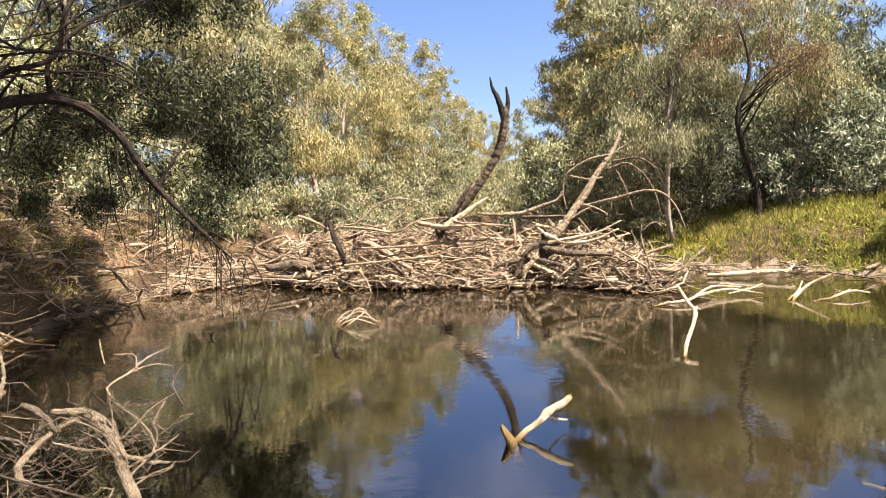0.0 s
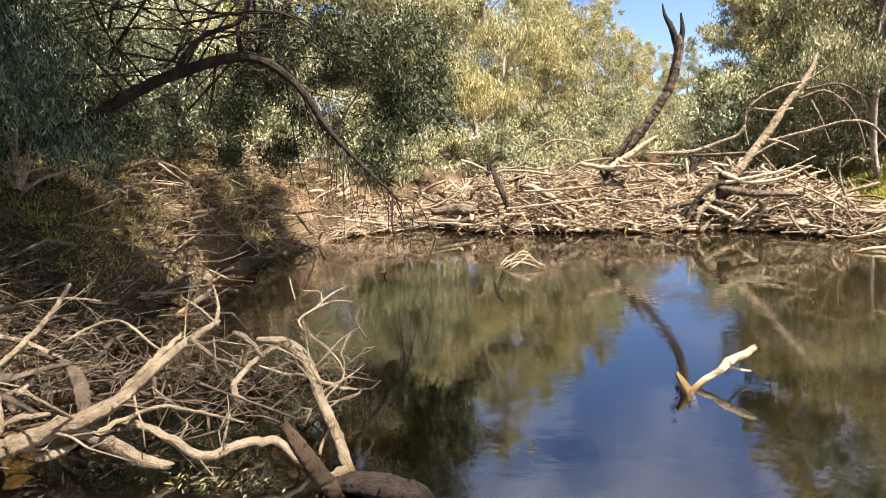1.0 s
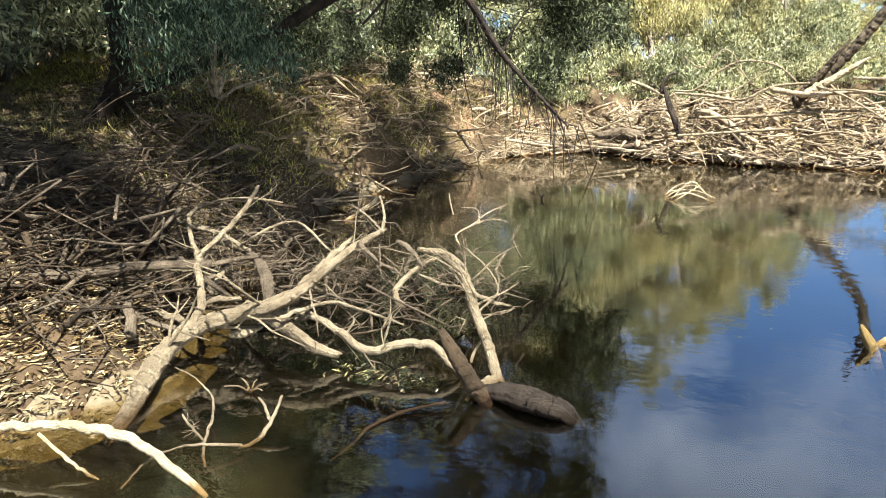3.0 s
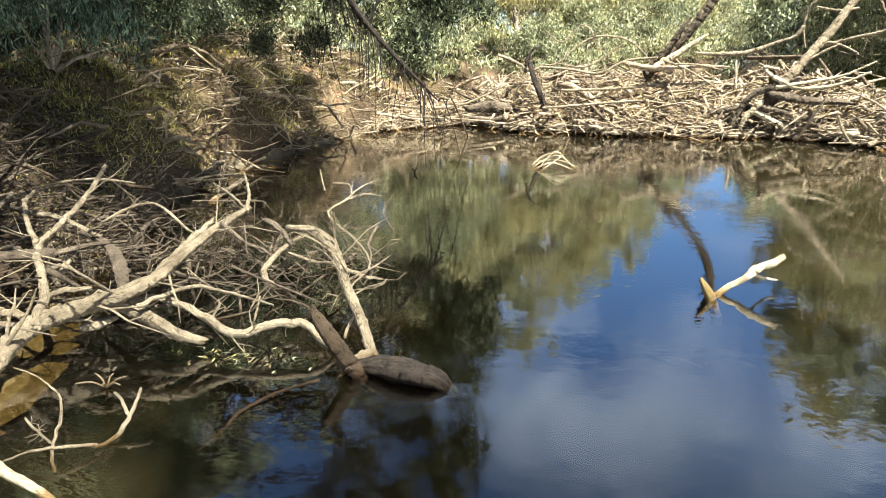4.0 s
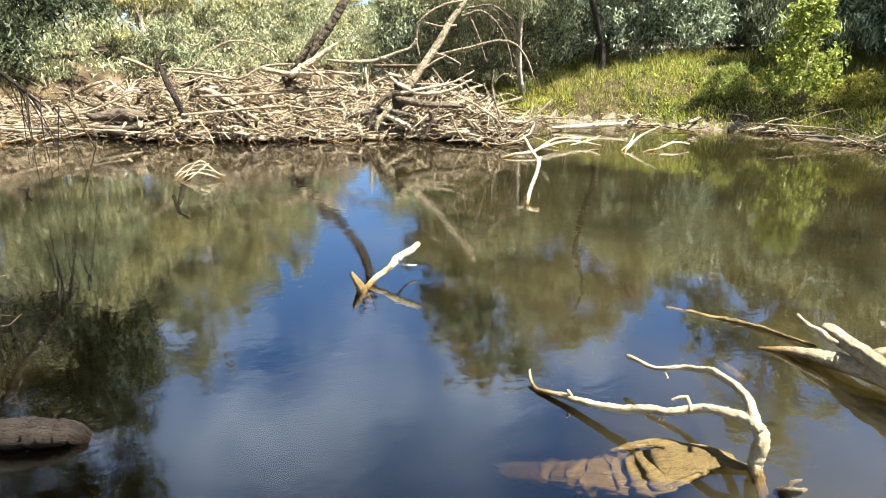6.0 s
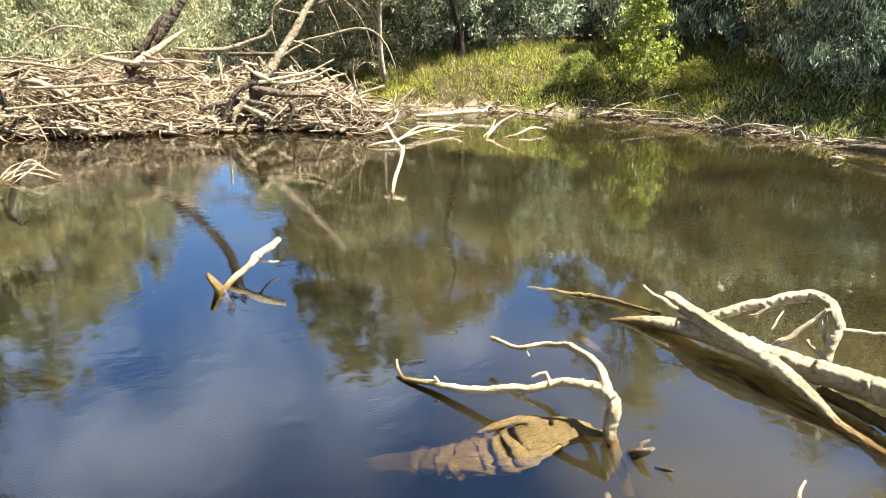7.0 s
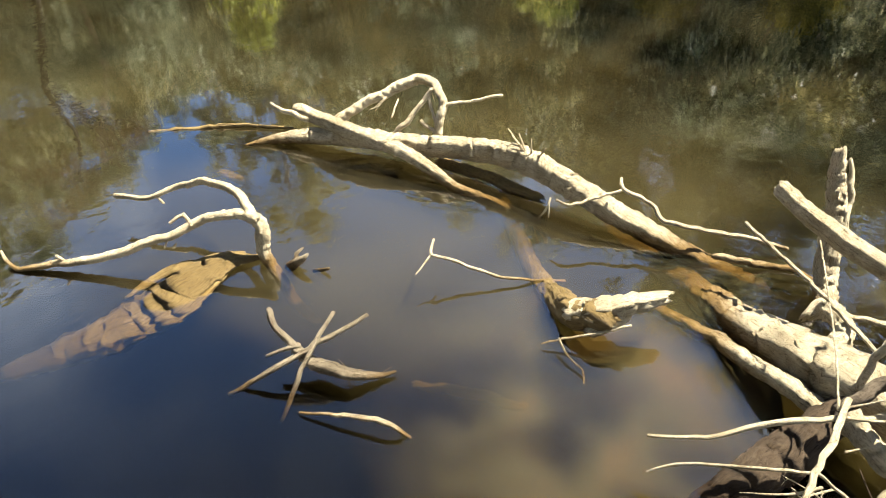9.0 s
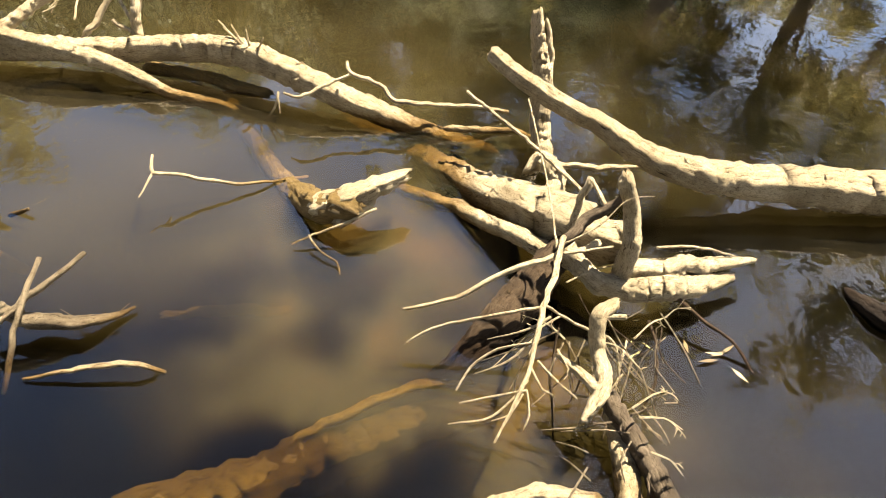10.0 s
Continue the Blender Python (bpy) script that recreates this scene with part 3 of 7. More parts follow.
darkgum = tree("gum_tree", "dark shaded gum tree with dense grey foliage", 10.5, 3.3, at_ground(21.5, 13.6), 200, 150, (0.21, 0.06), L_BLUE, M_BARK, 0.42, 31, 0.03, 0.14, clump_size=0.52)
tagged(darkgum, group=G_SHADE)
# copies at (-12.4, -1.5) and (-9, -7) are unseen, added for closure and shade
plant_copies(darkgum, [(22.6, 8.0, 100, 1.0), (23.0, 4.8, 220, 1.0), (22.6, 1.6, 330, 1.0), (24, -3.4, 50, 1.0), (24.5, 10.5, 140, 1.2), (22, 4, 80, 1.2), (22.5, 16.5, 10, 1.0), (-12.4, -1.5, 30, 1.0), (-9, -7, 80, 1.0), (-13.5, 9.5, 130, 0.9), (22.5, 2.4, 90, 0.8), (22.4, 0.2, 170, 0.8), (-16, 12, 10, 1.1), (-14.5, 17, 100, 0.95), (-17, 5, 200, 1.1)])
far_tree = tree("far_tree", "distant gum tree in the woods behind the river", 14, 4.6, at_ground(-24, 34), 130, 75, (0.55, 0.17), L_GUM, M_BARK, 0.5, 61, 0.03, 0.22, clump_size=1.0)
tagged(far_tree, group=G_FAR)
ring = np.random.default_rng(4)
far_places = []
for k in range(34):
    a = 2 * math.pi * k / 34 + ring.uniform(-0.05, 0.05)
    d = ring.uniform(34, 52)
    x, y = 4 + d * math.sin(a), 14 + d * math.cos(a)
    if np.interp(y, LY, LX) - 3 < x < np.interp(y, RY, RX) + 3:
        continue
    far_places.append((x, y, ring.uniform(0, 360), ring.uniform(0.7, 0.95)))
plant_copies(far_tree, far_places)


def bush(name, label, height, spread, base, clumps, per, leaf, leaf_m, hang, seed, clump_size=0.45):
    """A many-stemmed bush, leafy down to the ground."""
    r = np.random.default_rng(seed)
    t = thing(name, label, "bush", group=G_BUSH)
    z = height * r.uniform(0.06, 1, clumps) ** 0.8
    rad = spread * np.sqrt(r.uniform(0.02, 1, clumps)) * np.sqrt(np.clip(1.1 - (z / height) ** 2, 0.05, 1)) * r.uniform(0.7, 1.25, clumps)
    a = r.uniform(0, 2 * np.pi, clumps)
    cen = np.stack([rad * np.cos(a), rad * np.sin(a), z], 1)
    for k in range(6):
        e = cen[r.integers(clumps)] * np.array([0.8, 0.8, 1.0])
        part("stem", tube([(*(e * 0.05), 0.03), (*(e * np.array([.35, .35, .5])), 0.022), (*e, 0.006)], 5, 0.3), M_BARK, t)
    c, u, v = leaf_cloud(cen, r.uniform(0.6, 1.4, clumps) * clump_size, per, leaf[0], leaf[1], hang, r)
    cards("crown", c, u, v, leaf_m, t)
    t.location = base
    return t


grey_bush = bush("bush", "grey-green leafy bush beside the river", 3.4, 1.9, at_ground(-6.6, 19.6), 110, 110, (0.16, 0.05), L_GREY, 0.45, 71, 0.34)
plant_copies(grey_bush, [(-9.4, 17.4, 40, 1.1), (-7.6, 22, 90, 1.0), (-3.8, 22.4, 160, 0.8), (-2.9, 25.5, 10, 0.9), (6.6, 20.6, 200, 0.8), (6.0, 24.5, 120, 1.1), (14.6, 18.0, 10, 0.9), (-11.8, 20, 30, 1.3), (-2.4, 32, 70, 1.2), (0.6, 46, 0, 1.3), (2.4, 49.5, 60, 1.2), (4.2, 52.5, 140, 1.2), (5.8, 55.5, 200, 1.2), (-1.2, 43, 30, 1.2), (7.4, 58.5, 20, 1.3)])
dark_bush = bush("bush", "dense dark shrub in the shade of the trees", 3.6, 2.1, at_ground(16.4, 9.2), 110, 110, (0.16, 0.05), L_BLUE, 0.4, 72, 0.34)
plant_copies(dark_bush, [(13.6, 9.7, 30, 0.5), (13.4, 8.6, 80, 0.45), (13.9, 7.5, 160, 0.5), (16.2, 7.0, 60, 0.9), (16.2, 4.4, 120, 1.0), (14.7, 3.1, 40, 0.5), (14.9, 5.2, 240, 0.5), (15.8, 1.8, 200, 1.0), (15.9, -1.2, 20, 1.0), (15.6, 12.2, 250, 0.9), (9.2, 20.0, 100, 0.9), (11.4, 18.6, 300, 0.9), (7.9, 21.0, 300, 0.9)])
plant_copies(dark_bush, [(-11.4, 10.5, 30, 1.0), (-12.6, 6.5, 90, 1.2), (-13, 14.5, 200, 1.1), (-12, 2.2, 200, 1.1), (16, 15, 10, 1.2), (8.4, 25, 10, 1.2), (13.4, 20.4, 50, 1.2), (12.6, 22.6, 90, 1.3), (16.6, 19.6, 0, 1.4), (18.4, 17, 200, 1.4), (21, 19, 100, 1.5), (20, 13.6, 40, 1.4)])
plant_copies(dark_bush, [(18.9 + 1.6 * math.sin(2.1 * k), 4.0 + 1.25 * k, 47.0 * k, 1.45 + 0.2 * math.sin(3.3 * k)) for k in range(14)])
plant_copies(dark_bush, [(24.5 + 1.6 * math.sin(1.7 * k), -2.0 + 2.1 * k, 61.0 * k, 1.9) for k in range(14)])
plant_copies(dark_bush, [(-10.2, 12.4, 15, 0.8), (-11.6, 8.6, 75, 1.0), (-10.6, 14.6, 135, 0.9), (-11.9, 11.4, 200, 1.1), (-14.5, 8.0, 20, 1.5), (-14.8, 13.0, 80, 1.5), (-9.9, 17.4, 150, 0.9), (-12.8, 16.6, 210, 1.3)])
plant_copies(dark_bush, [(4.6 + 2.0 * k, 27.0 - 0.55 * k + math.sin(2.0 * k), 53.0 * k, 1.2) for k in range(8)])
lime_bush = bush("sapling", "bright yellow-green young tree on the grassy bank", 2.3, 0.8, at_ground(11.7, 13.6), 60, 90, (0.12, 0.06), L_LIME, 0.3, 73, 0.2)
tussock = bush("tussock", "round bright green grassy bush at the water's edge", 1.1, 0.9, at_ground(12.75, 5.95), 90, 90, (0.22, 0.02), L_GRASS, 0.3, 75, 0.22)
plant_copies(tussock, [(12.4, 12.6, 20, 0.6), (10.6, 14.9, 80, 0.7), (14.6, 4.0, 40, 0.8), (15.2, 1.6, 100, 0.9)])

weeping = bush("weeping_shrub", "pale drooping shrub hanging over the shaded far shore", 2.9, 1.25, at_ground(13.5, 9.3), 70, 130, (0.17, 0.04), L_BLUE, 0.6, 77, 0.24)
plant_copies(weeping, [(14.6, 6.6, 70, 1.1), (15.4, 10.6, 160, 1.2), (15.2, 3.6, 250, 1.2), (14.9, 13.6, 20, 1.1), (13.3, 15.6, 120, 1.1)])
plant_copies(grey_bush, [(14.2, 10.9, 140, 0.75), (15.0, 7.9, 40, 0.7)])
tree("rusty_tree", "slender dark-trunked tree with dying reddish leaves", 6.6, 1.7, at_ground(8.7, 18.2), 42, 170, (0.1, 0.028), L_RUST, M_DARK, 0.5, 91, 0.5, 0.1, (-0.4, 0.3), 0.5)
slim = tree("slender_gum", "slender pale-trunked gum with hanging grey leaves", 6.4, 1.5, at_ground(6.7, 19.0), 80, 240, (0.13, 0.028), L_GREY, M_BARK, 0.6, 92, 0.42, 0.08, (0.2, 0.2), 0.5)
plant_copies(slim, [(10.1, 19.6, 130, 1.1), (16.6, 9.6, 60, 1.2), (17.8, 4.4, 200, 1.2), (-3.6, 24.0, 30, 1.1), (-6.8, 23.0, 100, 1.2)])

# wattle with a long limb arching over the water; its leaf colour holds the shade
wattle = thing("wattle_tree", "wattle tree darkened for shade, with a limb arching over the water", "tree", at_ground(-9.6, 6.4))
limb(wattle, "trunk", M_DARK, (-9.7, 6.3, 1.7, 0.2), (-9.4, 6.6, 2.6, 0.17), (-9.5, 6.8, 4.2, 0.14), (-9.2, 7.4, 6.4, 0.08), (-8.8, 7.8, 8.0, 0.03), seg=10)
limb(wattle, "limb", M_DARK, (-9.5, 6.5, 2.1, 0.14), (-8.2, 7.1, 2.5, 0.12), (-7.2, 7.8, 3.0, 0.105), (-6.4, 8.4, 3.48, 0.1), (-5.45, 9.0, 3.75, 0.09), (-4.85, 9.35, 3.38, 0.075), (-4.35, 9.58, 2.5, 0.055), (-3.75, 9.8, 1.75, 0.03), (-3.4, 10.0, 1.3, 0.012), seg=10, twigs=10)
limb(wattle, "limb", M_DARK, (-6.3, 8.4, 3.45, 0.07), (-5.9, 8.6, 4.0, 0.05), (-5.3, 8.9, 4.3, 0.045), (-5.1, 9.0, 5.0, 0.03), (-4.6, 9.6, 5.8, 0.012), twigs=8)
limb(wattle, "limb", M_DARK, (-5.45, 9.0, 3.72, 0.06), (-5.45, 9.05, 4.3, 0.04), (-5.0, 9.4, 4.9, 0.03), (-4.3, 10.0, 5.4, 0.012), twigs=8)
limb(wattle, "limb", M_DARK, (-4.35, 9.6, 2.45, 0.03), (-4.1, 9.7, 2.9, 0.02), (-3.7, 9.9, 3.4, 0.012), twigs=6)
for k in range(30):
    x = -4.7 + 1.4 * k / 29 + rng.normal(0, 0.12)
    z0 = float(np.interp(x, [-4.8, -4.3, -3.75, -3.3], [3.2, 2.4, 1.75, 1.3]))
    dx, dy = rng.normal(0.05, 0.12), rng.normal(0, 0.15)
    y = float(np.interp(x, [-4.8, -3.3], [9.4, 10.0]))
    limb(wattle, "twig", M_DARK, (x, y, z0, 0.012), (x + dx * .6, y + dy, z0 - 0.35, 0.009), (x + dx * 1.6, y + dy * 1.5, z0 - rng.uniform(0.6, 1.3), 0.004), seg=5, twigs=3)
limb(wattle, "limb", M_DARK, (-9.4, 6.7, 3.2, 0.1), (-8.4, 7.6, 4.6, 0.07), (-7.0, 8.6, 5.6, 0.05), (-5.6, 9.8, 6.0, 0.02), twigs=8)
wr = np.random.default_rng(81)
wc = np.concatenate([wr.uniform((-6.6, 10.0, 3.5), (-2.9, 13.0, 7.8), (130, 3)), wr.uniform((-11.8, 8.6, 3.3), (-9.3, 11.5, 8.0), (95, 3)), wr.uniform((-10.5, 10.0, 2.2), (-5.4, 13, 4.2), (70, 3)), wr.uniform((-4.4, 10.6, 2.0), (-2.9, 12.5, 4.0), (36, 3)), wr.uniform((-8.5, 10.4, 8.0), (-3.6, 13.0, 10.8), (80, 3))])
hub = wc[wr.permutation(len(wc))[:60]]
nearest = np.argmin(((wc[:, None] - hub[None]) ** 2).sum(-1), 1)
wc = hub[nearest] + (wc - hub[nearest]) * 0.62
for k in range(0, len(wc), 8):
    e = wc[k]
    s0 = np.array([(-9.3, 7.0, 3.6), (-7.0, 8.2, 4.6), (-5.3, 9.0, 4.4), (-9.2, 7.4, 5.6), (-6.4, 8.6, 3.6)][(k // 8) % 5]) + wr.normal(0, 0.35, 3)
    m1 = s0 * 0.65 + e * 0.35 + wr.normal(0, 0.3, 3)
    m2 = s0 * 0.3 + e * 0.7 + wr.normal(0, 0.3, 3)
    limb(wattle, "branch", M_DARK, (*s0, 0.026), (*m1, 0.02), (*m2, 0.013), (*e, 0.005), seg=5, twigs=3)
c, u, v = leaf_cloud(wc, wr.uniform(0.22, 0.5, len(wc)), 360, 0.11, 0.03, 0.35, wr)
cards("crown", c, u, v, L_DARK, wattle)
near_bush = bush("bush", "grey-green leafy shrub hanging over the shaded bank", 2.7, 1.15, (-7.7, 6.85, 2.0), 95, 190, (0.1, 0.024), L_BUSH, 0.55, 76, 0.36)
# gums added out of view, to shade the left bank and close the scene
shade = tree("river_gum", "unseen spreading gum tree added on the bank behind", 8.6, 2.0, at_ground(5.0, -15.0), 110, 90, (0.34, 0.1), L_GUM, M_BARK, 0.5, 53, 0.58, 0.17, (0.6, 2.6))
over = tree("river_gum", "unseen leaning gum tree added to shade the near bank", 11.0, 3.1, at_ground(-9.6, 4.2), 150, 90, (0.34, 0.1), L_GUM, M_BARK, 0.5, 54, 0.58, 0.2, (6.2, 0.4))
tree("river_gum", "unseen slender gum added to dapple the brushwood with shade", 9.0, 1.7, at_ground(-6.9, 1.2), 45, 60, (0.34, 0.1), L_GUM, M_BARK, 0.5, 55, 0.58, 0.14, (4.0, 0.4))
plant_copies(over, [(-11.5, -1.6, -20, 0.95), (-16, 1, 0, 1.3)])
plant_copies(shade, [(-6.4, -2.4, 0, 1.35), (14, -9, 200, 1.2)])


# ---- grass and litter ----
def scatter(name, label, x0, x1, y0, y1, n, keep, length, width, mat, seed, lean=0.35, category="grass", flat=False):
    r = np.random.default_rng(seed)
    x, y = r.uniform(x0, x1, n), r.uniform(y0, y1, n)
    k = keep(x, y, r)
    x, y = x[k], y[k]
    z = ground_z(x, y)
    d = r.normal(0, 1, (len(x), 3))
    d = unit(d * (0.08 if flat else 1.0) * np.array([12, 12, 1]) if flat else d * lean + np.array([0, 0, 1.0]))
    s = r.uniform(0.5, 1.35, (len(x), 1)) * length * (0.85 + 0.5 * np.sin(5.1 * x + 2.2 * y) * np.sin(4.3 * y - 1.7 * x))[:, None]
    a = d * s / 2
    b = unit(np.cross(d, r.normal(0, 1, d.shape))) * width / 2 * r.uniform(0.7, 1.3, (len(x), 1))
    c = np.stack([x, y, z], 1) + (a * 0.96 if not flat else np.array([0, 0, 0.02]))
    return tagged(cards(name, c, a, b, mat), label, category, kind="stuff")


def right_bank(x, y, r):
    o = x - np.interp(y, RY, RX)
    patch = 0.5 + 0.5 * np.sin(2.1 * x + 1.3 * y) * np.sin(1.1 * x - 2.3 * y)
    return (o > 0.12 + 0.2 * patch) & (o < 7)


def upper_bank(x, y, r):
    o = x - np.interp(y, RY, RX)
    return (o > 1.4) & (o < 6) & (np.sin(1.3 * x + 0.6 * y) + r.normal(0, 0.6, len(x)) > 0.1)


def left_bank(x, y, r):
    o = np.interp(y, LY, LX) - x
    patch = np.sin(1.4 * x + 0.9 * y) + np.sin(0.8 * x - 1.7 * y)
    return (o > 0.12) & (o < 6) & (patch + r.normal(0, 0.7, len(x)) > -0.9)


def left_low(x, y, r):
    o = np.interp(y, LY, LX) - x
    return (o > -0.05) & (o < 4.5)


scatter("bank_grass", "lush green grass covering the sunny river bank", 4.5, 20, 3.0, 26, 230000, right_bank, 0.22, 0.018, L_GRASS, 1, 0.55)
scatter("dry_grass", "straw-coloured seeding grass on the upper sunny bank", 5, 19, 10, 24, 60000, upper_bank, 0.34, 0.012, L_DRY, 12, 0.4)
scatter("dry_grass", "dry yellow grass on the shaded bank", -14, -4, 5, 20, 90000, left_bank, 0.15, 0.015, L_DRY, 2, 0.9)
scatter("bank_grass", "green grass patches on the shaded bank", -14, -4, 6.5, 15, 45000, left_bank, 0.13, 0.016, L_GRASS, 5, 0.8)
scatter("dead_stalks", "brown dead stalks and fallen twigs on the steep bank", -13, -5, 8, 17, 5000, left_bank, 0.5, 0.018, L_LITTER, 13, 0.9, "stalks")
scatter("leaf_litter", "dead brown leaves and bark strips on the bank", -12, -3, -0.5, 18, 80000, left_low, 0.13, 0.026, L_LITTER, 3, 0.3, "litter", True)


scatter("bark_litter", "pale strips of bark and dead leaves on the muddy shore", -6.0, -3.0, 0.6, 4.4, 12000, left_low, 0.13, 0.022, L_LITTER, 6, 0.3, "litter", True)


def weeds(x, y, r):
    o = x - np.interp(y, RY, RX)
    return (o > 0.2) & (o < 6) & (np.sin(1.7 * x - 0.9 * y) + r.normal(0, 0.5, len(x)) > -0.45)


scatter("bank_weeds", "broad-leaved green weeds among the bank grass", 4.5, 17, 3.5, 22, 150000, weeds, 0.1, 0.06, L_LIME, 8, 1.6, "weeds")


def right_floor(x, y, r):
    o = x - np.interp(y, RY, RX)
    return (o > 0.0) & (o < 4.0)


scatter("leaf_litter", "dark fallen leaves and bark under the far trees", 10, 18, 1.5, 12, 14000, right_floor, 0.14, 0.03, L_LITTER, 9, 0.3, "litter", True)
scatter("understorey", "low dark green plants under the far trees", 11, 18, 1.5, 11, 9000, right_floor, 0.26, 0.05, L_BLUE, 10, 0.9, "plants")


def float_bits(name, label, cx, cy, sx, sy, n, length, width, mat, seed):
    r = np.random.default_rng(seed)
    c = np.stack([r.normal(cx, sx, n), r.normal(cy, sy, n), r.uniform(0.004, 0.03, n)], 1)
    d = unit(r.normal(0, 1, (n, 3)) * np.array([1, 1, 0.12]))
    k = r.uniform(0.5, 1.4, (n, 1))
    b = unit(np.cross(d, r.normal(0, 0.25, (n, 3)) + np.array([0, 0, 1.0])))
    tagged(cards(name, c, d * length / 2 * k, b * width / 2 * k, mat, slim=False), label, "litter", kind="stuff")


float_bits("floating_litter", "raft of pale dead leaves and bark afloat by the stump", -2.6, 3.5, 0.26, 0.09, 60, 0.06, 0.012, L_LITTER, 31)
float_bits("floating_litter", "yellowed leaves caught between the sunken sticks", -2.95, 3.5, 0.2, 0.08, 40, 0.05, 0.012, L_DRY, 32)
float_bits("fallen_leaves", "curved pale gum leaves caught by the roots", 2.12, -0.86, 0.05, 0.06, 6, 0.07, 0.014, L_LITTER, 33)
float_bits("fallen_leaves", "yellow-green leaves afloat beside the root stump", 2.06, -0.57, 0.06, 0.05, 6, 0.04, 0.01, L_DRY, 34)


# ---- log jam ----
def stick_heap(name, label, n, place, length, rad, mat, seed, category="driftwood"):
    r = np.random.default_rng(seed)
    geos = []
    for k in range(n):
        c, tilt, azim = place(r)
        L = length * r.lognormal(0, 0.45)
        R = rad * r.lognormal(0, 0.55)
        d = np.array([math.cos(azim) * math.cos(tilt), math.sin(azim) * math.cos(tilt), math.sin(tilt)])
        bend = r.normal(0, 0.22, 3) * L
        bend[2] *= 0.5
        p0, p1 = c - d * L / 2, c + d * L / 2
        mid = c + bend
        q = (mid + p1) / 2 + r.normal(0, 0.06, 3) * L
        geos.append(tube([(*p0, R), (*mid, R * .85), (*q, R * .6), (*p1, R * .3)], 4 if R < 0.016 else 6, max(L / 5, .09), 0.1, 0.3, seed=k))
        if r.uniform() < 0.45:
            e = mid + unit(d * 0.6 + r.normal(0, 0.5, 3)) * L * 0.35
            geos.append(tube([(*mid, R * .6), (*((mid + e) / 2 + r.normal(0, .04, 3) * L), R * .45), (*e, R * .2)], 4, max(L / 5, .08), 0.1, 0.3, seed=k + 5))
    ob = part(name, join(*geos), mat, None)
    return tagged(ob, label, category, kind="stuff")


JAM = [(-7.8, 15.6), (-6.6, 17.2), (-5, 17.8), (-3.2, 16.2), (-1, 15.5), (1.2, 15.1), (2.6, 15.0), (4.2, 13.5), (4.9, 13.7)]
JX, JY = np.array(JAM, float).T


def jam_height(x, back):
    h = np.interp(x, [-7.8, -6, -3.5, -1.5, 0.5, 1.6, 2.6, 4.0, 4.9], [0.6, 0.8, 1.1, 1.15, 1.0, 0.75, 1.15, 0.9, 0.4])
    return h * np.interp(back, [0, 0.5, 1.6, 3.0, 4.2], [0.12, 0.55, 1.0, 1.0, 0.5])


def jam_place(r):
    x = r.uniform(-7.6, 4.7)
    back = r.uniform(0, 1) ** 1.7 * 3.4
    y = np.interp(x, JX, JY) + back
    z = jam_height(x, back) * r.uniform(0.55, 1.12) + 0.02
    return np.array([x, y, z]), r.normal(0.05, 0.42), r.normal(0, 1.1) + (math.pi if r.uniform() < 0.5 else 0)


stick_heap("driftwood_heap", "heap of sun-bleached sticks jammed across the river", 1350, jam_place, 0.9, 0.022, M_STICKS, 17)
stick_heap("driftwood_heap", "tangle of thin dry twigs caught in the log jam", 2200, jam_place, 0.6, 0.012, M_STICKS, 18)


def jam_foot(r):
    x = r.uniform(-7.4, 4.7)
    y = np.interp(x, JX, JY) + r.uniform(-0.25, 0.35)
    slope = (np.interp(x + 0.3, JX, JY) - np.interp(x - 0.3, JX, JY)) / 0.6
    return np.array([x, y, abs(r.normal(0, 0.11)) + 0.01]), r.normal(0, 0.16), math.atan(slope) + r.normal(0, 0.5)


stick_heap("driftwood_heap", "bleached sticks floating along the foot of the log jam", 420, jam_foot, 0.75, 0.02, M_STICKS, 26)


def mound():
    xs, bs = np.linspace(-7.7, 4.8, 60), np.linspace(0.05, 4.4, 18)
    r = np.random.default_rng(5)
    verts = [(x, np.interp(x, JX, JY) + b, float(jam_height(x, b)) * 0.86 - 0.12 + r.normal(0, 0.05)) for b in bs for x in xs]
    n = len(xs)
    faces = [(j * n + i, j * n + i + 1, (j + 1) * n + i + 1, (j + 1) * n + i) for j in range(len(bs) - 1) for i in range(n - 1)]
    tagged(part("silt_bank", (verts, faces), M_TRASH, None), "brown silt and rotted debris packed under the log jam", "debris", kind="structure")


mound()


def jam_straw():
    r = np.random.default_rng(41)
    n = 42000
    x, back = r.uniform(-7.8, 4.8, n), r.uniform(0, 1, n) ** 1.4 * 4.0
    z = np.array([jam_height(a, b) for a, b in zip(x, back)]) * r.uniform(0.6, 0.95, n) + 0.03
    c = np.stack([x, np.interp(x, JX, JY) + back, z], 1)
    d = unit(r.normal(0, 1, (n, 3)) * np.array([1, 0.8, 0.35]))
    k = r.uniform(0.5, 1.6, (n, 1))
    b = unit(np.cross(d, r.normal(0, 0.5, (n, 3)) + np.array([0, -0.5, 1.0])))
    tagged(cards("flood_litter", c, d * 0.1 * k, b * 0.008 * k, L_STRAW, slim=False), "pale straw and bark strips lodged all over the log jam", "litter", kind="stuff")


jam_straw()


def pile_place(r):
    y = r.uniform(1.4, 6.9)
    reach = np.interp(y, [1.4, 2.6, 3.4, 5.5, 7, 9.5], [-0.5, -0.5, 0.1, 0.9, 0.4, 0.2])
    x = np.interp(y, LY, LX) + r.uniform(-1.9, reach)
    z = max(0.03, float(ground_z(x, y))) + abs(r.normal(0, 0.27)) + 0.02
    return np.array([x, y, z]), r.normal(0.05, 0.4), r.normal(0.6, 0.9)


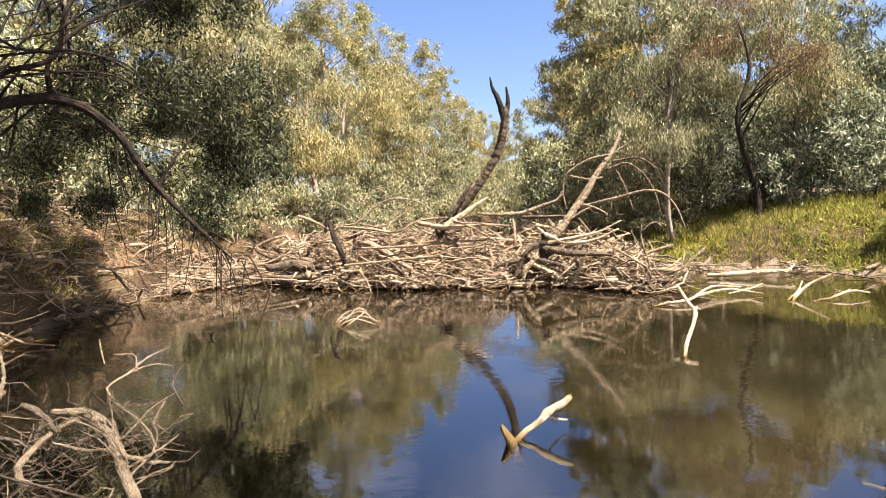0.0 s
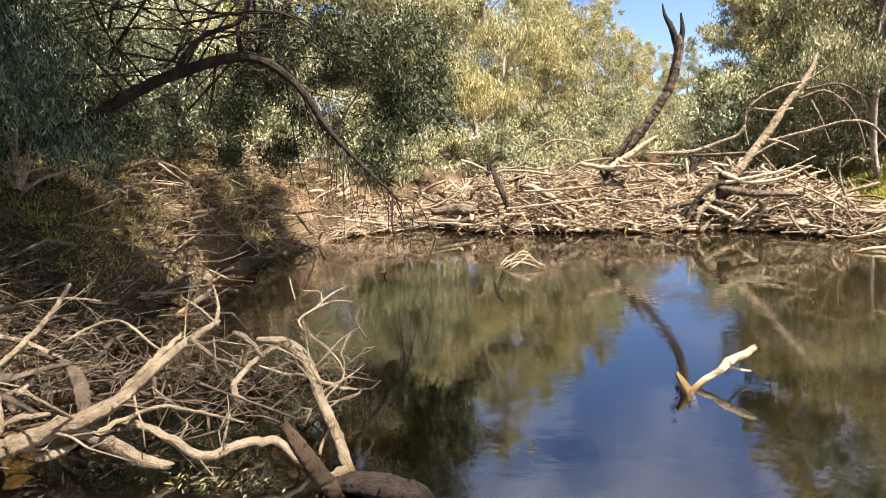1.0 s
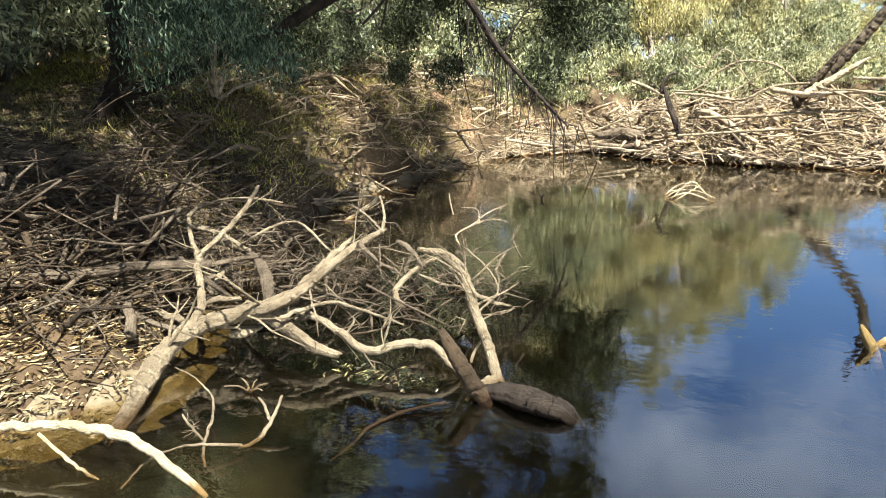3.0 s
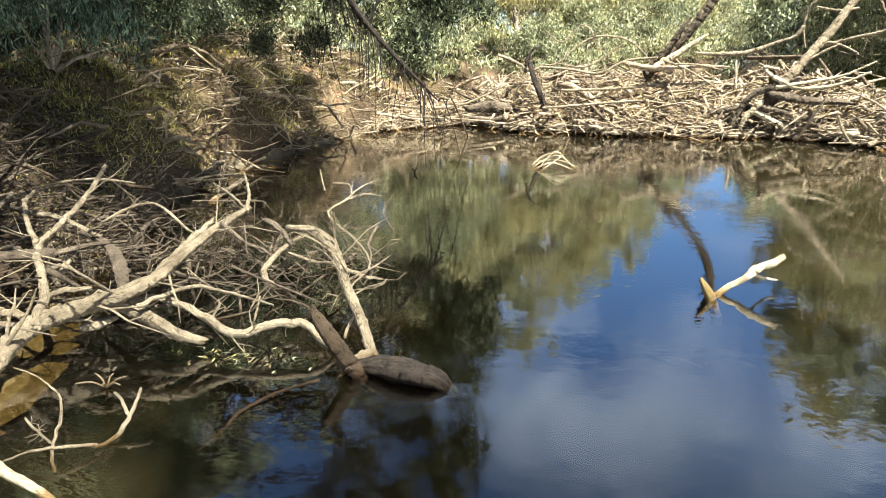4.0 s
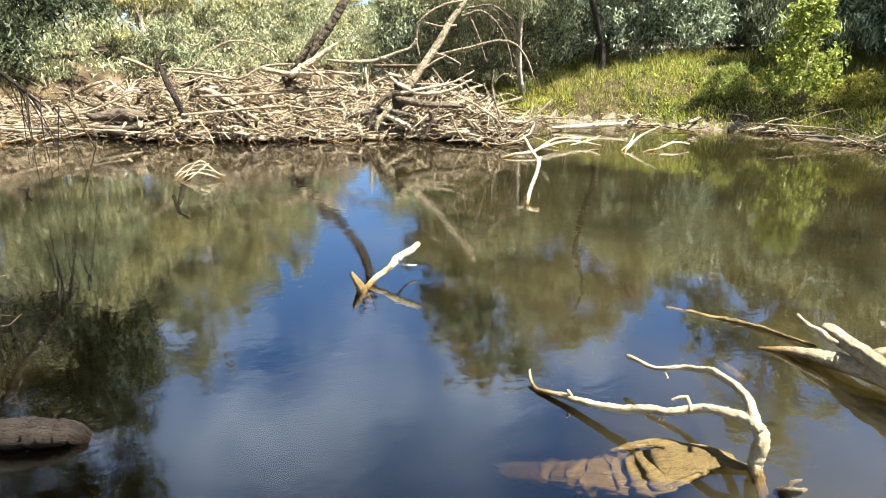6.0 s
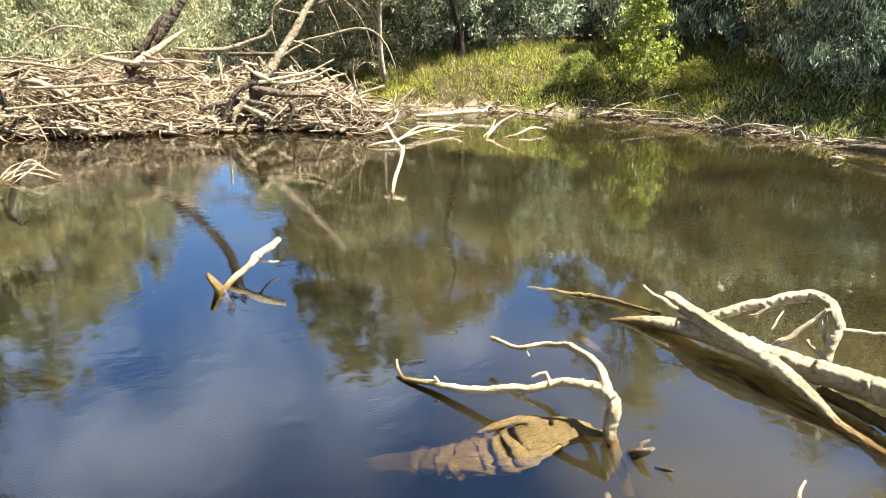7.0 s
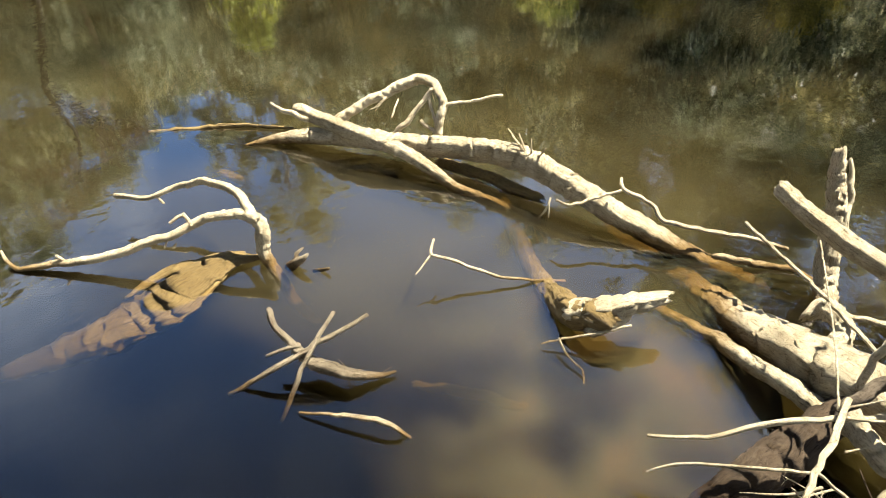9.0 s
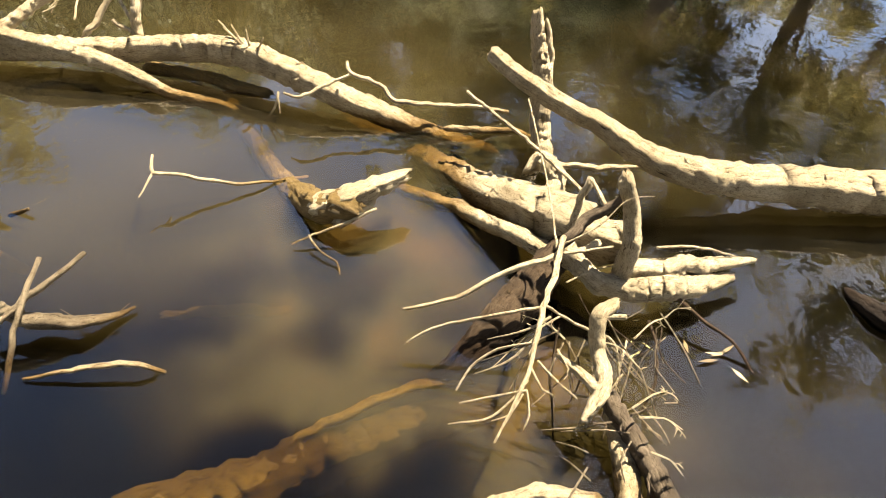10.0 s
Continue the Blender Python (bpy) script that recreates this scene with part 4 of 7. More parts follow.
# grey and brown wood are lowered so these heaps look shaded
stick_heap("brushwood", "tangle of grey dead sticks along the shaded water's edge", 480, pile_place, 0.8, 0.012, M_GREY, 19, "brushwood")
stick_heap("brushwood", "thick litter of twigs on the bank, coloured dark for its shade", 420, pile_place, 0.55, 0.01, M_BROWN, 20, "brushwood")


def snarl_place(r):
    x, y = r.uniform(-4.9, -2.3), r.uniform(4.0, 5.8)
    return np.array([x, y, max(0.02, float(ground_z(x, y))) + abs(r.normal(0, 0.26))]), r.normal(0.1, 0.6), r.normal(0.6, 1.1)


stick_heap("brushwood", "snarl of thin dry twigs caught among the fallen branches", 240, snarl_place, 0.42, 0.006, M_GREY, 24, "brushwood")


def bank_place(r):
    y = r.uniform(8.5, 18)
    x = np.interp(y, LY, LX) + r.uniform(-2.6, 0.5)
    z = max(0.03, float(ground_z(x, y))) + abs(r.normal(0, 0.16)) + 0.02
    return np.array([x, y, z]), r.normal(0.05, 0.35), r.normal(0.3, 0.8)


stick_heap("brushwood", "pale dead branches strewn over the bank beside the jam", 420, bank_place, 1.0, 0.017, M_STICKS, 23, "brushwood")


def shore_place(r):
    y = r.uniform(2.5, 17)
    x = np.interp(y, RY, RX) + r.normal(0.12, 0.22)
    z = max(0.02, float(ground_z(x, y))) + abs(r.normal(0, 0.05)) + 0.01
    return np.array([x, y, z]), r.normal(0, 0.15), r.normal(2.0, 0.6)


stick_heap("shore_driftwood", "bleached driftwood strewn along the far shore", 260, shore_place, 0.6, 0.014, M_STICKS, 21)


# ---- fallen wood ----

t = thing("fallen_log", "long bleached fallen log with bark flakes, half sunk in the river", "log", at=(3.05, 3.57, 0.00))
limb(t, "trunk", M_PALE, (3.05, 3.57, 0.00, 0.010), (3.17, 3.45, 0.02, 0.031), (3.29, 3.23, 0.06, 0.057), (3.40, 2.80, 0.10, 0.073), (3.48, 2.37, 0.12, 0.076), (3.57, 1.95, 0.16, 0.076), (3.56, 1.62, 0.17, 0.079), (3.47, 1.32, 0.15, 0.078), (3.41, 1.01, 0.09, 0.070), (3.40, 0.74, 0.02, 0.067), (3.40, 0.45, -0.07, 0.064), (3.48, 0.19, -0.17, 0.060), seg=14)
limb(t, "limb", M_PALE, (3.47, 3.45, 0.14, 0.059), (3.39, 3.19, 0.17, 0.053), (3.34, 2.83, 0.17, 0.056), (3.34, 2.50, 0.14, 0.051), (3.34, 2.23, 0.08, 0.044), (3.30, 1.97, 0.01, 0.034), (3.34, 1.68, -0.05, 0.033), (3.38, 1.43, -0.10, 0.027), seg=10)
limb(t, "limb", M_PALE, (3.39, 2.98, 0.20, 0.039), (3.56, 2.85, 0.30, 0.035), (3.74, 2.74, 0.37, 0.042), (3.83, 2.59, 0.43, 0.039), (3.78, 2.44, 0.43, 0.034), (3.66, 2.29, 0.36, 0.030), (3.58, 2.28, 0.18, 0.033), twigs=2, seg=10)
limb(t, "twig", M_PALE, (3.39, 3.64, 0.18, 0.014), (3.35, 3.43, 0.17, 0.021), (3.34, 3.25, 0.16, 0.023))
limb(t, "twig", M_PALE, (3.66, 2.27, 0.36, 0.015), (3.81, 2.14, 0.37, 0.012), (3.96, 2.02, 0.38, 0.012))
limb(t, "twig", M_PALE, (3.70, 2.41, 0.42, 0.018), (3.62, 2.46, 0.32, 0.018), (3.51, 2.53, 0.20, 0.022), (3.49, 2.57, 0.16, 0.012))
limb(t, "twig", M_PALE, (3.69, 2.43, 0.40, 0.011), (3.63, 2.35, 0.30, 0.011), (3.56, 2.26, 0.20, 0.011))
limb(t, "twig", M_PALE, (3.71, 2.70, 0.30, 0.008), (3.54, 2.63, 0.24, 0.006))
limb(t, "twig", M_PALE, (3.59, 2.42, 0.24, 0.015), (3.56, 2.29, 0.20, 0.012))
limb(t, "twig", M_PALE, (3.55, 1.58, 0.20, 0.008), (3.56, 1.66, 0.26, 0.007), (3.60, 1.77, 0.33, 0.004))
limb(t, "twig", M_PALE, (3.55, 1.58, 0.20, 0.008), (3.54, 1.62, 0.26, 0.007), (3.57, 1.68, 0.33, 0.004))
limb(t, "twig", M_PALE, (3.55, 1.58, 0.20, 0.008), (3.53, 1.57, 0.26, 0.007), (3.54, 1.58, 0.33, 0.004))
limb(t, "twig", M_PALE, (3.55, 1.58, 0.20, 0.008), (3.50, 1.50, 0.26, 0.007), (3.47, 1.45, 0.33, 0.004))
limb(t, "twig", M_PALE, (3.55, 1.58, 0.20, 0.008), (3.52, 1.63, 0.26, 0.007), (3.52, 1.70, 0.33, 0.004))
limb(t, "limb", M_WET, (3.55, 2.24, 0.00, 0.037), (3.54, 1.84, -0.01, 0.047), (3.48, 1.65, 0.00, 0.042), (3.47, 1.48, 0.00, 0.033))

t = thing("stick", "thin bent stick lying across the fallen log", "stick", at=(3.44, 0.98, 0.28))
limb(t, "stem", M_PALE, (3.44, 0.98, 0.28, 0.009), (3.38, 0.94, 0.25, 0.011), (3.39, 0.79, 0.20, 0.013), (3.33, 0.68, 0.16, 0.015), (3.42, 0.50, 0.12, 0.013), (3.53, 0.32, 0.08, 0.013), (3.62, 0.12, 0.03, 0.012))
limb(t, "twig", M_PALE, (3.38, 0.94, 0.25, 0.010), (3.29, 1.04, 0.22, 0.010), (3.16, 1.14, 0.20, 0.010), (3.17, 1.23, 0.20, 0.007))
limb(t, "twig", M_PALE, (3.25, 1.30, 0.15, 0.008), (3.21, 1.31, 0.08, 0.006), (3.19, 1.35, 0.02, 0.005))
limb(t, "twig", M_PALE, (3.22, 1.29, 0.13, 0.006), (3.20, 1.28, 0.06, 0.005))

t = thing("sunken_branch", "thin waterlogged branch just under the surface", "branch", at=(2.83, 4.40, -0.01))
limb(t, "stem", M_WET, (2.83, 4.40, -0.01, 0.013), (3.03, 4.15, 0.00, 0.019), (3.26, 3.85, 0.01, 0.018), (3.41, 3.47, 0.02, 0.014))

t = thing("forked_branch", "bleached forked branch arching out of the water", "branch", at=(2.10, 2.00, -0.28))
limb(t, "stem", M_PALE, (2.10, 2.00, -0.28, 0.024), (2.08, 2.17, -0.16, 0.032), (2.12, 2.34, -0.03, 0.034), (2.12, 2.37, 0.05, 0.039), (2.12, 2.38, 0.18, 0.038), (2.11, 2.44, 0.26, 0.034), seg=10)
limb(t, "limb", M_PALE, (2.11, 2.41, 0.24, 0.034), (2.05, 2.54, 0.25, 0.027), (1.96, 2.66, 0.22, 0.027), (1.84, 2.75, 0.17, 0.025), (1.63, 2.96, 0.08, 0.025), (1.46, 3.22, 0.04, 0.020), (1.34, 3.40, 0.01, 0.013), (1.35, 3.53, 0.06, 0.007), seg=9)
limb(t, "limb", M_PALE, (2.11, 2.41, 0.25, 0.031), (2.17, 2.53, 0.28, 0.027), (2.22, 2.71, 0.28, 0.026), (2.21, 2.92, 0.26, 0.023), (2.14, 3.08, 0.21, 0.018), (2.03, 3.18, 0.17, 0.015), (1.96, 3.39, 0.15, 0.017), seg=9)
limb(t, "twig", M_PALE, (1.92, 2.66, 0.21, 0.010), (1.93, 2.72, 0.25, 0.011), (1.86, 2.75, 0.23, 0.007))
limb(t, "twig", M_PALE, (2.05, 3.15, 0.18, 0.008), (2.06, 3.11, 0.14, 0.007))
limb(t, "twig", M_PALE, (1.49, 3.18, 0.05, 0.011), (1.47, 3.20, 0.09, 0.008))
limb(t, "twig", M_PALE, (1.84, 2.75, 0.17, 0.008), (1.79, 2.74, 0.12, 0.005))


def slab(t, name, mat, pts, flat=0.4, label="", seed=1):
    """A broken plank of trunk: a wide, flattened, ragged-edged tube."""
    r = np.random.default_rng(seed)
    line = smooth_line(pts, 0.02)
    v, f, g = tube([tuple(q) for q in line], 28, 0.02, 0.1, 0.03, seed=seed, torn=True)
    v = np.array(v)
    n = len(v) // 28
    mid = np.repeat(v[:n * 28].reshape(n, 28, 3).mean(1), 28, 0)
    off = v[:n * 28] - mid
    side = 1 + np.repeat(r.normal(0, 0.05, n) + 0.07 * np.sin(np.arange(n) * 0.23), 28)
    off[:, :2] *= side[:, None]
    off[:, 2] *= flat
    v[:n * 28] = mid + off
    return part(name, (v.tolist(), f, g), mat, t, label)


t = thing("sunken_log", "broken slab of rotten trunk, mostly under water", "log", at=(2.09, 2.42, 0.00))
slab(t, "trunk", M_WET, [(2.1, 2.4, 0.012, 0.025), (2.02, 2.47, 0.018, 0.05), (1.92, 2.53, 0.012, 0.1), (1.78, 2.55, -0.005, 0.135), (1.6, 2.55, -0.04, 0.155), (1.4, 2.62, -0.08, 0.15), (1.22, 2.74, -0.12, 0.13), (1.05, 2.86, -0.16, 0.07)], 0.3, "orange-brown soaked wood", 5)
slab(t, "splinter", M_WET, [(1.9, 2.62, 0.014, 0.03), (1.8, 2.7, 0.008, 0.035), (1.66, 2.74, -0.012, 0.03), (1.54, 2.75, -0.03, 0.012)], 0.35, "", 6)
slab(t, "splinter", M_WET, [(2.06, 2.5, 0.02, 0.022), (1.98, 2.58, 0.02, 0.028), (1.9, 2.66, 0.012, 0.01)], 0.4, "", 7)
slab(t, "splinter", M_WET, [(1.86, 2.44, 0.0, 0.02), (1.7, 2.43, -0.02, 0.035), (1.52, 2.47, -0.06, 0.03), (1.36, 2.55, -0.1, 0.012)], 0.35, "", 8)
limb(t, "snag", M_WORN, (2.15, 2.24, -0.02, 0.03), (2.15, 2.16, 0.05, 0.02), (2.17, 2.13, 0.08, 0.01))
limb(t, "snag", M_WORN, (2.16, 2.2, 0.01, 0.014), (2.19, 2.22, 0.05, 0.011), (2.22, 2.2, 0.075, 0.006))
limb(t, "snag", M_WORN, (2.19, 2.11, -0.02, 0.012), (2.2, 2.01, 0.03, 0.008))
limb(t, "snag", M_WET, (2.77, 3.50, -0.10, 0.040), (2.80, 3.40, -0.12, 0.033))

t = thing("crossed_sticks", "crossed bleached sticks standing out of dark water", "branch", at=(1.85, 1.45, 0.22))
limb(t, "stick", M_WORN, (1.85, 1.45, 0.22, 0.011), (1.66, 1.56, 0.15, 0.014), (1.50, 1.68, 0.07, 0.013), (1.37, 1.80, -0.02, 0.010))
limb(t, "stick", M_WORN, (1.77, 1.56, 0.24, 0.010), (1.61, 1.56, 0.14, 0.011), (1.46, 1.55, 0.00, 0.010), (1.41, 1.55, -0.06, 0.008))
limb(t, "stick", M_WORN, (1.65, 1.81, 0.22, 0.015), (1.62, 1.70, 0.14, 0.017), (1.63, 1.56, 0.08, 0.032), (1.67, 1.41, 0.05, 0.028), (1.76, 1.33, 0.02, 0.015), (1.81, 1.29, 0.02, 0.006), twigs=2, seg=10)
limb(t, "stick", M_WORN, (1.52, 1.71, 0.12, 0.008), (1.61, 1.61, 0.16, 0.013))

t = thing("stick", "thin curved pale stick afloat on dark water", "stick", at=(1.44, 1.47, 0.01))
limb(t, "stem", M_PALE, (1.44, 1.47, 0.01, 0.006), (1.51, 1.27, 0.05, 0.009), (1.56, 1.12, 0.05, 0.011), (1.59, 1.05, -0.01, 0.007))

t = thing("sunken_branch", "waterlogged branch lying in cloudy shallow water", "branch", at=(1.94, 1.28, -0.16))
limb(t, "stem", M_WET, (1.94, 1.28, -0.16, 0.018), (2.06, 1.08, -0.20, 0.025), (2.17, 0.86, -0.26, 0.021))

t = thing("broken_log", "split end of a sunken log rising from the water", "log", at=(3.55, 1.74, -0.20))
limb(t, "trunk", M_WET, (3.55, 1.74, -0.20, 0.059), (3.06, 1.34, -0.13, 0.056), (2.71, 1.02, -0.05, 0.061), (2.54, 0.83, 0.03, 0.078), (2.50, 0.70, 0.09, 0.077), seg=12)
limb(t, "limb", M_PALE, (2.52, 0.81, 0.05, 0.073), (2.52, 0.71, 0.11, 0.063), (2.58, 0.61, 0.15, 0.051), (2.68, 0.49, 0.17, 0.035), seg=10)
limb(t, "limb", M_PALE, (2.44, 0.69, 0.06, 0.030), (2.52, 0.62, 0.09, 0.026), (2.58, 0.58, 0.12, 0.014))

t = thing("twig", "dry curved twig poking out of the water", "twig", at=(2.52, 1.58, 0.18))
limb(t, "stem", M_PALE, (2.52, 1.58, 0.18, 0.006), (2.44, 1.54, 0.15, 0.009), (2.49, 1.46, 0.12, 0.009), (2.55, 1.33, 0.07, 0.009), (2.63, 1.18, 0.03, 0.008), (2.81, 0.99, -0.02, 0.007))
limb(t, "twig", M_PALE, (2.44, 1.54, 0.15, 0.007), (2.39, 1.55, 0.12, 0.004), (2.32, 1.55, 0.10, 0.003))

t = thing("twig", "thin dry twig leaning on a broken log", "twig", at=(2.48, 0.55, 0.13))
limb(t, "stem", M_PALE, (2.48, 0.55, 0.13, 0.007), (2.42, 0.66, 0.08, 0.007), (2.36, 0.76, 0.05, 0.006), (2.29, 0.86, 0.02, 0.004))
limb(t, "twig", M_PALE, (2.33, 0.80, 0.05, 0.005), (2.27, 0.73, 0.03, 0.005), (2.24, 0.65, 0.02, 0.004), (2.19, 0.62, 0.00, 0.003))

t = thing("tree_stump", "upturned bleached root stump of a fallen tree, partly under water", "tree stump", at=(3.86, 1.34, -0.24))
limb(t, "trunk", M_PALE, (3.86, 1.34, -0.24, 0.066), (3.59, 0.96, -0.19, 0.074), (3.30, 0.55, -0.14, 0.082), (2.91, 0.16, -0.01, 0.094), (2.71, -0.07, 0.10, 0.109), (2.54, -0.26, 0.18, 0.117), (2.46, -0.40, 0.18, 0.102), seg=16)
limb(t, "root", M_PALE, (2.95, 0.62, -0.09, 0.030), (2.74, 0.26, -0.01, 0.036), (2.59, 0.04, 0.07, 0.039), (2.45, -0.14, 0.12, 0.041), (2.36, -0.27, 0.14, 0.040), seg=10)
limb(t, "root", M_PALE, (2.38, -0.25, 0.18, 0.045), (2.29, -0.35, 0.15, 0.041), (2.26, -0.48, 0.13, 0.045), (2.33, -0.66, 0.12, 0.057), (2.41, -0.80, 0.10, 0.044), (2.50, -0.93, 0.08, 0.018), seg=12)
limb(t, "root", M_PALE, (2.34, -0.49, 0.18, 0.040), (2.39, -0.62, 0.18, 0.043), (2.46, -0.79, 0.15, 0.037), (2.58, -1.01, 0.12, 0.014), seg=10)
limb(t, "root", M_PALE, (2.31, -0.47, 0.12, 0.040), (2.34, -0.47, 0.30, 0.037), (2.38, -0.45, 0.42, 0.033), (2.39, -0.40, 0.53, 0.032), seg=10)
limb(t, "root", M_GREY, (2.28, -0.22, 0.28, 0.022), (2.36, -0.30, 0.36, 0.026), (2.39, -0.37, 0.42, 0.022), (2.40, -0.43, 0.48, 0.012))
limb(t, "root", M_PALE, (2.43, -0.26, 0.26, 0.016), (2.48, -0.27, 0.36, 0.016), (2.50, -0.29, 0.44, 0.016))
limb(t, "root", M_PALE, (2.38, -0.36, 0.40, 0.012), (2.42, -0.32, 0.44, 0.009), (2.47, -0.29, 0.46, 0.007))
limb(t, "root", M_PALE, (2.67, -0.17, 0.20, 0.051), (2.78, -0.18, 0.24, 0.040), (2.93, -0.11, 0.20, 0.046), (2.91, -0.06, 0.16, 0.027), seg=10)
limb(t, "root", M_BROWN, (2.41, -0.23, 0.12, 0.065), (2.18, -0.11, 0.06, 0.084), (2.00, -0.01, 0.00, 0.077), (1.90, 0.09, -0.08, 0.051), seg=12)
limb(t, "root", M_PALE, (1.94, -0.40, 0.36, 0.021), (1.89, -0.35, 0.34, 0.028), (1.83, -0.38, 0.26, 0.027), (1.75, -0.40, 0.22, 0.027), (1.68, -0.38, 0.18, 0.024), (1.63, -0.36, 0.15, 0.013), seg=10)
limb(t, "root", M_PALE, (1.72, -0.39, 0.20, 0.022), (1.78, -0.32, 0.20, 0.018), (1.82, -0.26, 0.20, 0.009))
limb(t, "root", M_GREY, (1.77, -0.42, 0.14, 0.034), (1.68, -0.49, 0.10, 0.035), (1.57, -0.58, 0.07, 0.038), (1.46, -0.64, 0.04, 0.042), twigs=10, seg=12)
limb(t, "root", M_PALE, (1.72, -0.47, 0.06, 0.035), (1.59, -0.51, 0.03, 0.043), (1.44, -0.54, 0.00, 0.046), seg=10)
limb(t, "root", M_PALE, (2.35, -0.36, 0.26, 0.018), (2.24, -0.28, 0.30, 0.010), (2.12, -0.13, 0.32, 0.013), (2.06, -0.01, 0.27, 0.010), (1.99, 0.12, 0.20, 0.009), (1.93, 0.29, 0.16, 0.007))
limb(t, "root", M_PALE, (2.23, -0.22, 0.36, 0.013), (2.04, -0.20, 0.34, 0.012), (1.89, -0.18, 0.30, 0.011), (1.74, -0.17, 0.24, 0.009), (1.62, -0.14, 0.17, 0.007), (1.52, -0.10, 0.10, 0.004))
limb(t, "twig", M_PALE, (1.93, -0.18, 0.30, 0.006), (1.90, 0.02, 0.22, 0.006), (1.86, 0.17, 0.17, 0.005), (1.81, 0.25, 0.13, 0.003))
limb(t, "twig", M_PALE, (1.80, -0.18, 0.27, 0.005), (1.80, -0.06, 0.20, 0.005), (1.75, 0.02, 0.14, 0.005), (1.68, 0.05, 0.10, 0.003))
limb(t, "twig", M_PALE, (1.66, -0.17, 0.20, 0.005), (1.64, -0.05, 0.15, 0.004), (1.62, 0.03, 0.12, 0.003))
limb(t, "twig", M_PALE, (1.69, -0.17, 0.21, 0.004), (1.59, -0.08, 0.13, 0.004), (1.55, 0.05, 0.10, 0.002))
limb(t, "twig", M_PALE, (1.94, -0.18, 0.30, 0.006), (1.93, -0.32, 0.24, 0.006), (1.94, -0.44, 0.18, 0.006), (1.85, -0.48, 0.10, 0.003))
limb(t, "twig", M_PALE, (1.75, -0.19, 0.24, 0.005), (1.71, -0.27, 0.20, 0.004), (1.69, -0.33, 0.17, 0.003))
limb(t, "twig", M_PALE, (1.66, -0.17, 0.20, 0.004), (1.61, -0.19, 0.15, 0.004), (1.57, -0.18, 0.12, 0.002))
limb(t, "twig", M_PALE, (1.83, -0.18, 0.28, 0.004), (1.76, -0.10, 0.20, 0.004), (1.73, 0.00, 0.14, 0.002))
limb(t, "twig", M_PALE, (1.74, -0.17, 0.22, 0.004), (1.69, -0.22, 0.18, 0.004), (1.69, -0.26, 0.16, 0.003))
limb(t, "twig", M_PALE, (1.65, -0.16, 0.19, 0.004), (1.60, -0.13, 0.14, 0.003), (1.58, -0.08, 0.12, 0.002))
limb(t, "twig", M_PALE, (2.16, -0.20, 0.34, 0.006), (2.16, -0.27, 0.36, 0.006), (2.20, -0.39, 0.38, 0.005))
limb(t, "twig", M_PALE, (1.91, -0.21, 0.28, 0.005), (1.87, -0.14, 0.24, 0.004), (1.85, -0.02, 0.18, 0.002))
limb(t, "twig", M_PALE, (2.93, 0.00, 0.50, 0.004), (2.67, -0.08, 0.44, 0.004), (2.40, -0.15, 0.40, 0.004), (2.19, -0.20, 0.34, 0.005))
limb(t, "twig", M_PALE, (2.19, -0.20, 0.34, 0.005), (2.25, -0.33, 0.42, 0.003), (2.32, -0.41, 0.50, 0.002), (2.34, -0.50, 0.52, 0.002))
limb(t, "twig", M_PALE, (2.41, -0.59, 0.24, 0.006), (2.48, -0.74, 0.22, 0.006), (2.52, -0.87, 0.18, 0.005), (2.56, -0.94, 0.14, 0.003))
limb(t, "twig", M_BROWN, (2.10, -0.57, 0.15, 0.007), (2.02, -0.60, 0.12, 0.006), (1.90, -0.61, 0.06, 0.005), (1.81, -0.57, 0.00, 0.003))
limb(t, "twig", M_BROWN, (2.32, -0.69, 0.10, 0.008), (2.24, -0.79, 0.07, 0.008), (2.18, -0.90, 0.05, 0.007), (2.09, -0.99, -0.01, 0.006))
limb(t, "root", M_PALE, (2.11, -0.41, 0.12, 0.012), (2.11, -0.49, 0.14, 0.012))
limb(t, "twig", M_PALE, (2.02, -0.50, 0.12, 0.005), (1.87, -0.48, 0.05, 0.004), (1.74, -0.47, 0.00, 0.002))
limb(t, "twig", M_BROWN, (1.94, -0.25, 0.20, 0.005), (1.85, -0.25, 0.10, 0.005), (1.65, -0.29, -0.02, 0.003))
limb(t, "twig", M_PALE, (1.98, -0.25, 0.22, 0.004), (1.88, -0.15, 0.20, 0.003), (1.78, -0.05, 0.12, 0.002), twigs=2)
limb(t, "twig", M_PALE, (1.88, -0.27, 0.22, 0.004), (1.95, -0.21, 0.20, 0.003), (2.04, -0.14, 0.12, 0.002), twigs=2)
limb(t, "twig", M_PALE, (1.83, -0.25, 0.22, 0.004), (1.78, -0.29, 0.20, 0.003), (1.73, -0.32, 0.12, 0.002), twigs=2)
limb(t, "twig", M_PALE, (1.91, -0.19, 0.22, 0.004), (1.80, -0.16, 0.20, 0.003), (1.71, -0.12, 0.12, 0.002), twigs=2)
limb(t, "twig", M_PALE, (1.88, -0.46, 0.22, 0.004), (1.83, -0.52, 0.20, 0.003), (1.80, -0.57, 0.12, 0.002), twigs=2)
limb(t, "twig", M_PALE, (1.94, -0.50, 0.22, 0.004), (2.05, -0.57, 0.20, 0.003), (2.17, -0.65, 0.12, 0.002), twigs=2)
limb(t, "twig", M_PALE, (1.90, -0.36, 0.22, 0.004), (1.91, -0.45, 0.20, 0.003), (1.93, -0.52, 0.12, 0.002), twigs=2)
limb(t, "twig", M_PALE, (2.15, -0.26, 0.22, 0.004), (2.27, -0.37, 0.20, 0.003), (2.41, -0.48, 0.12, 0.002), twigs=2)
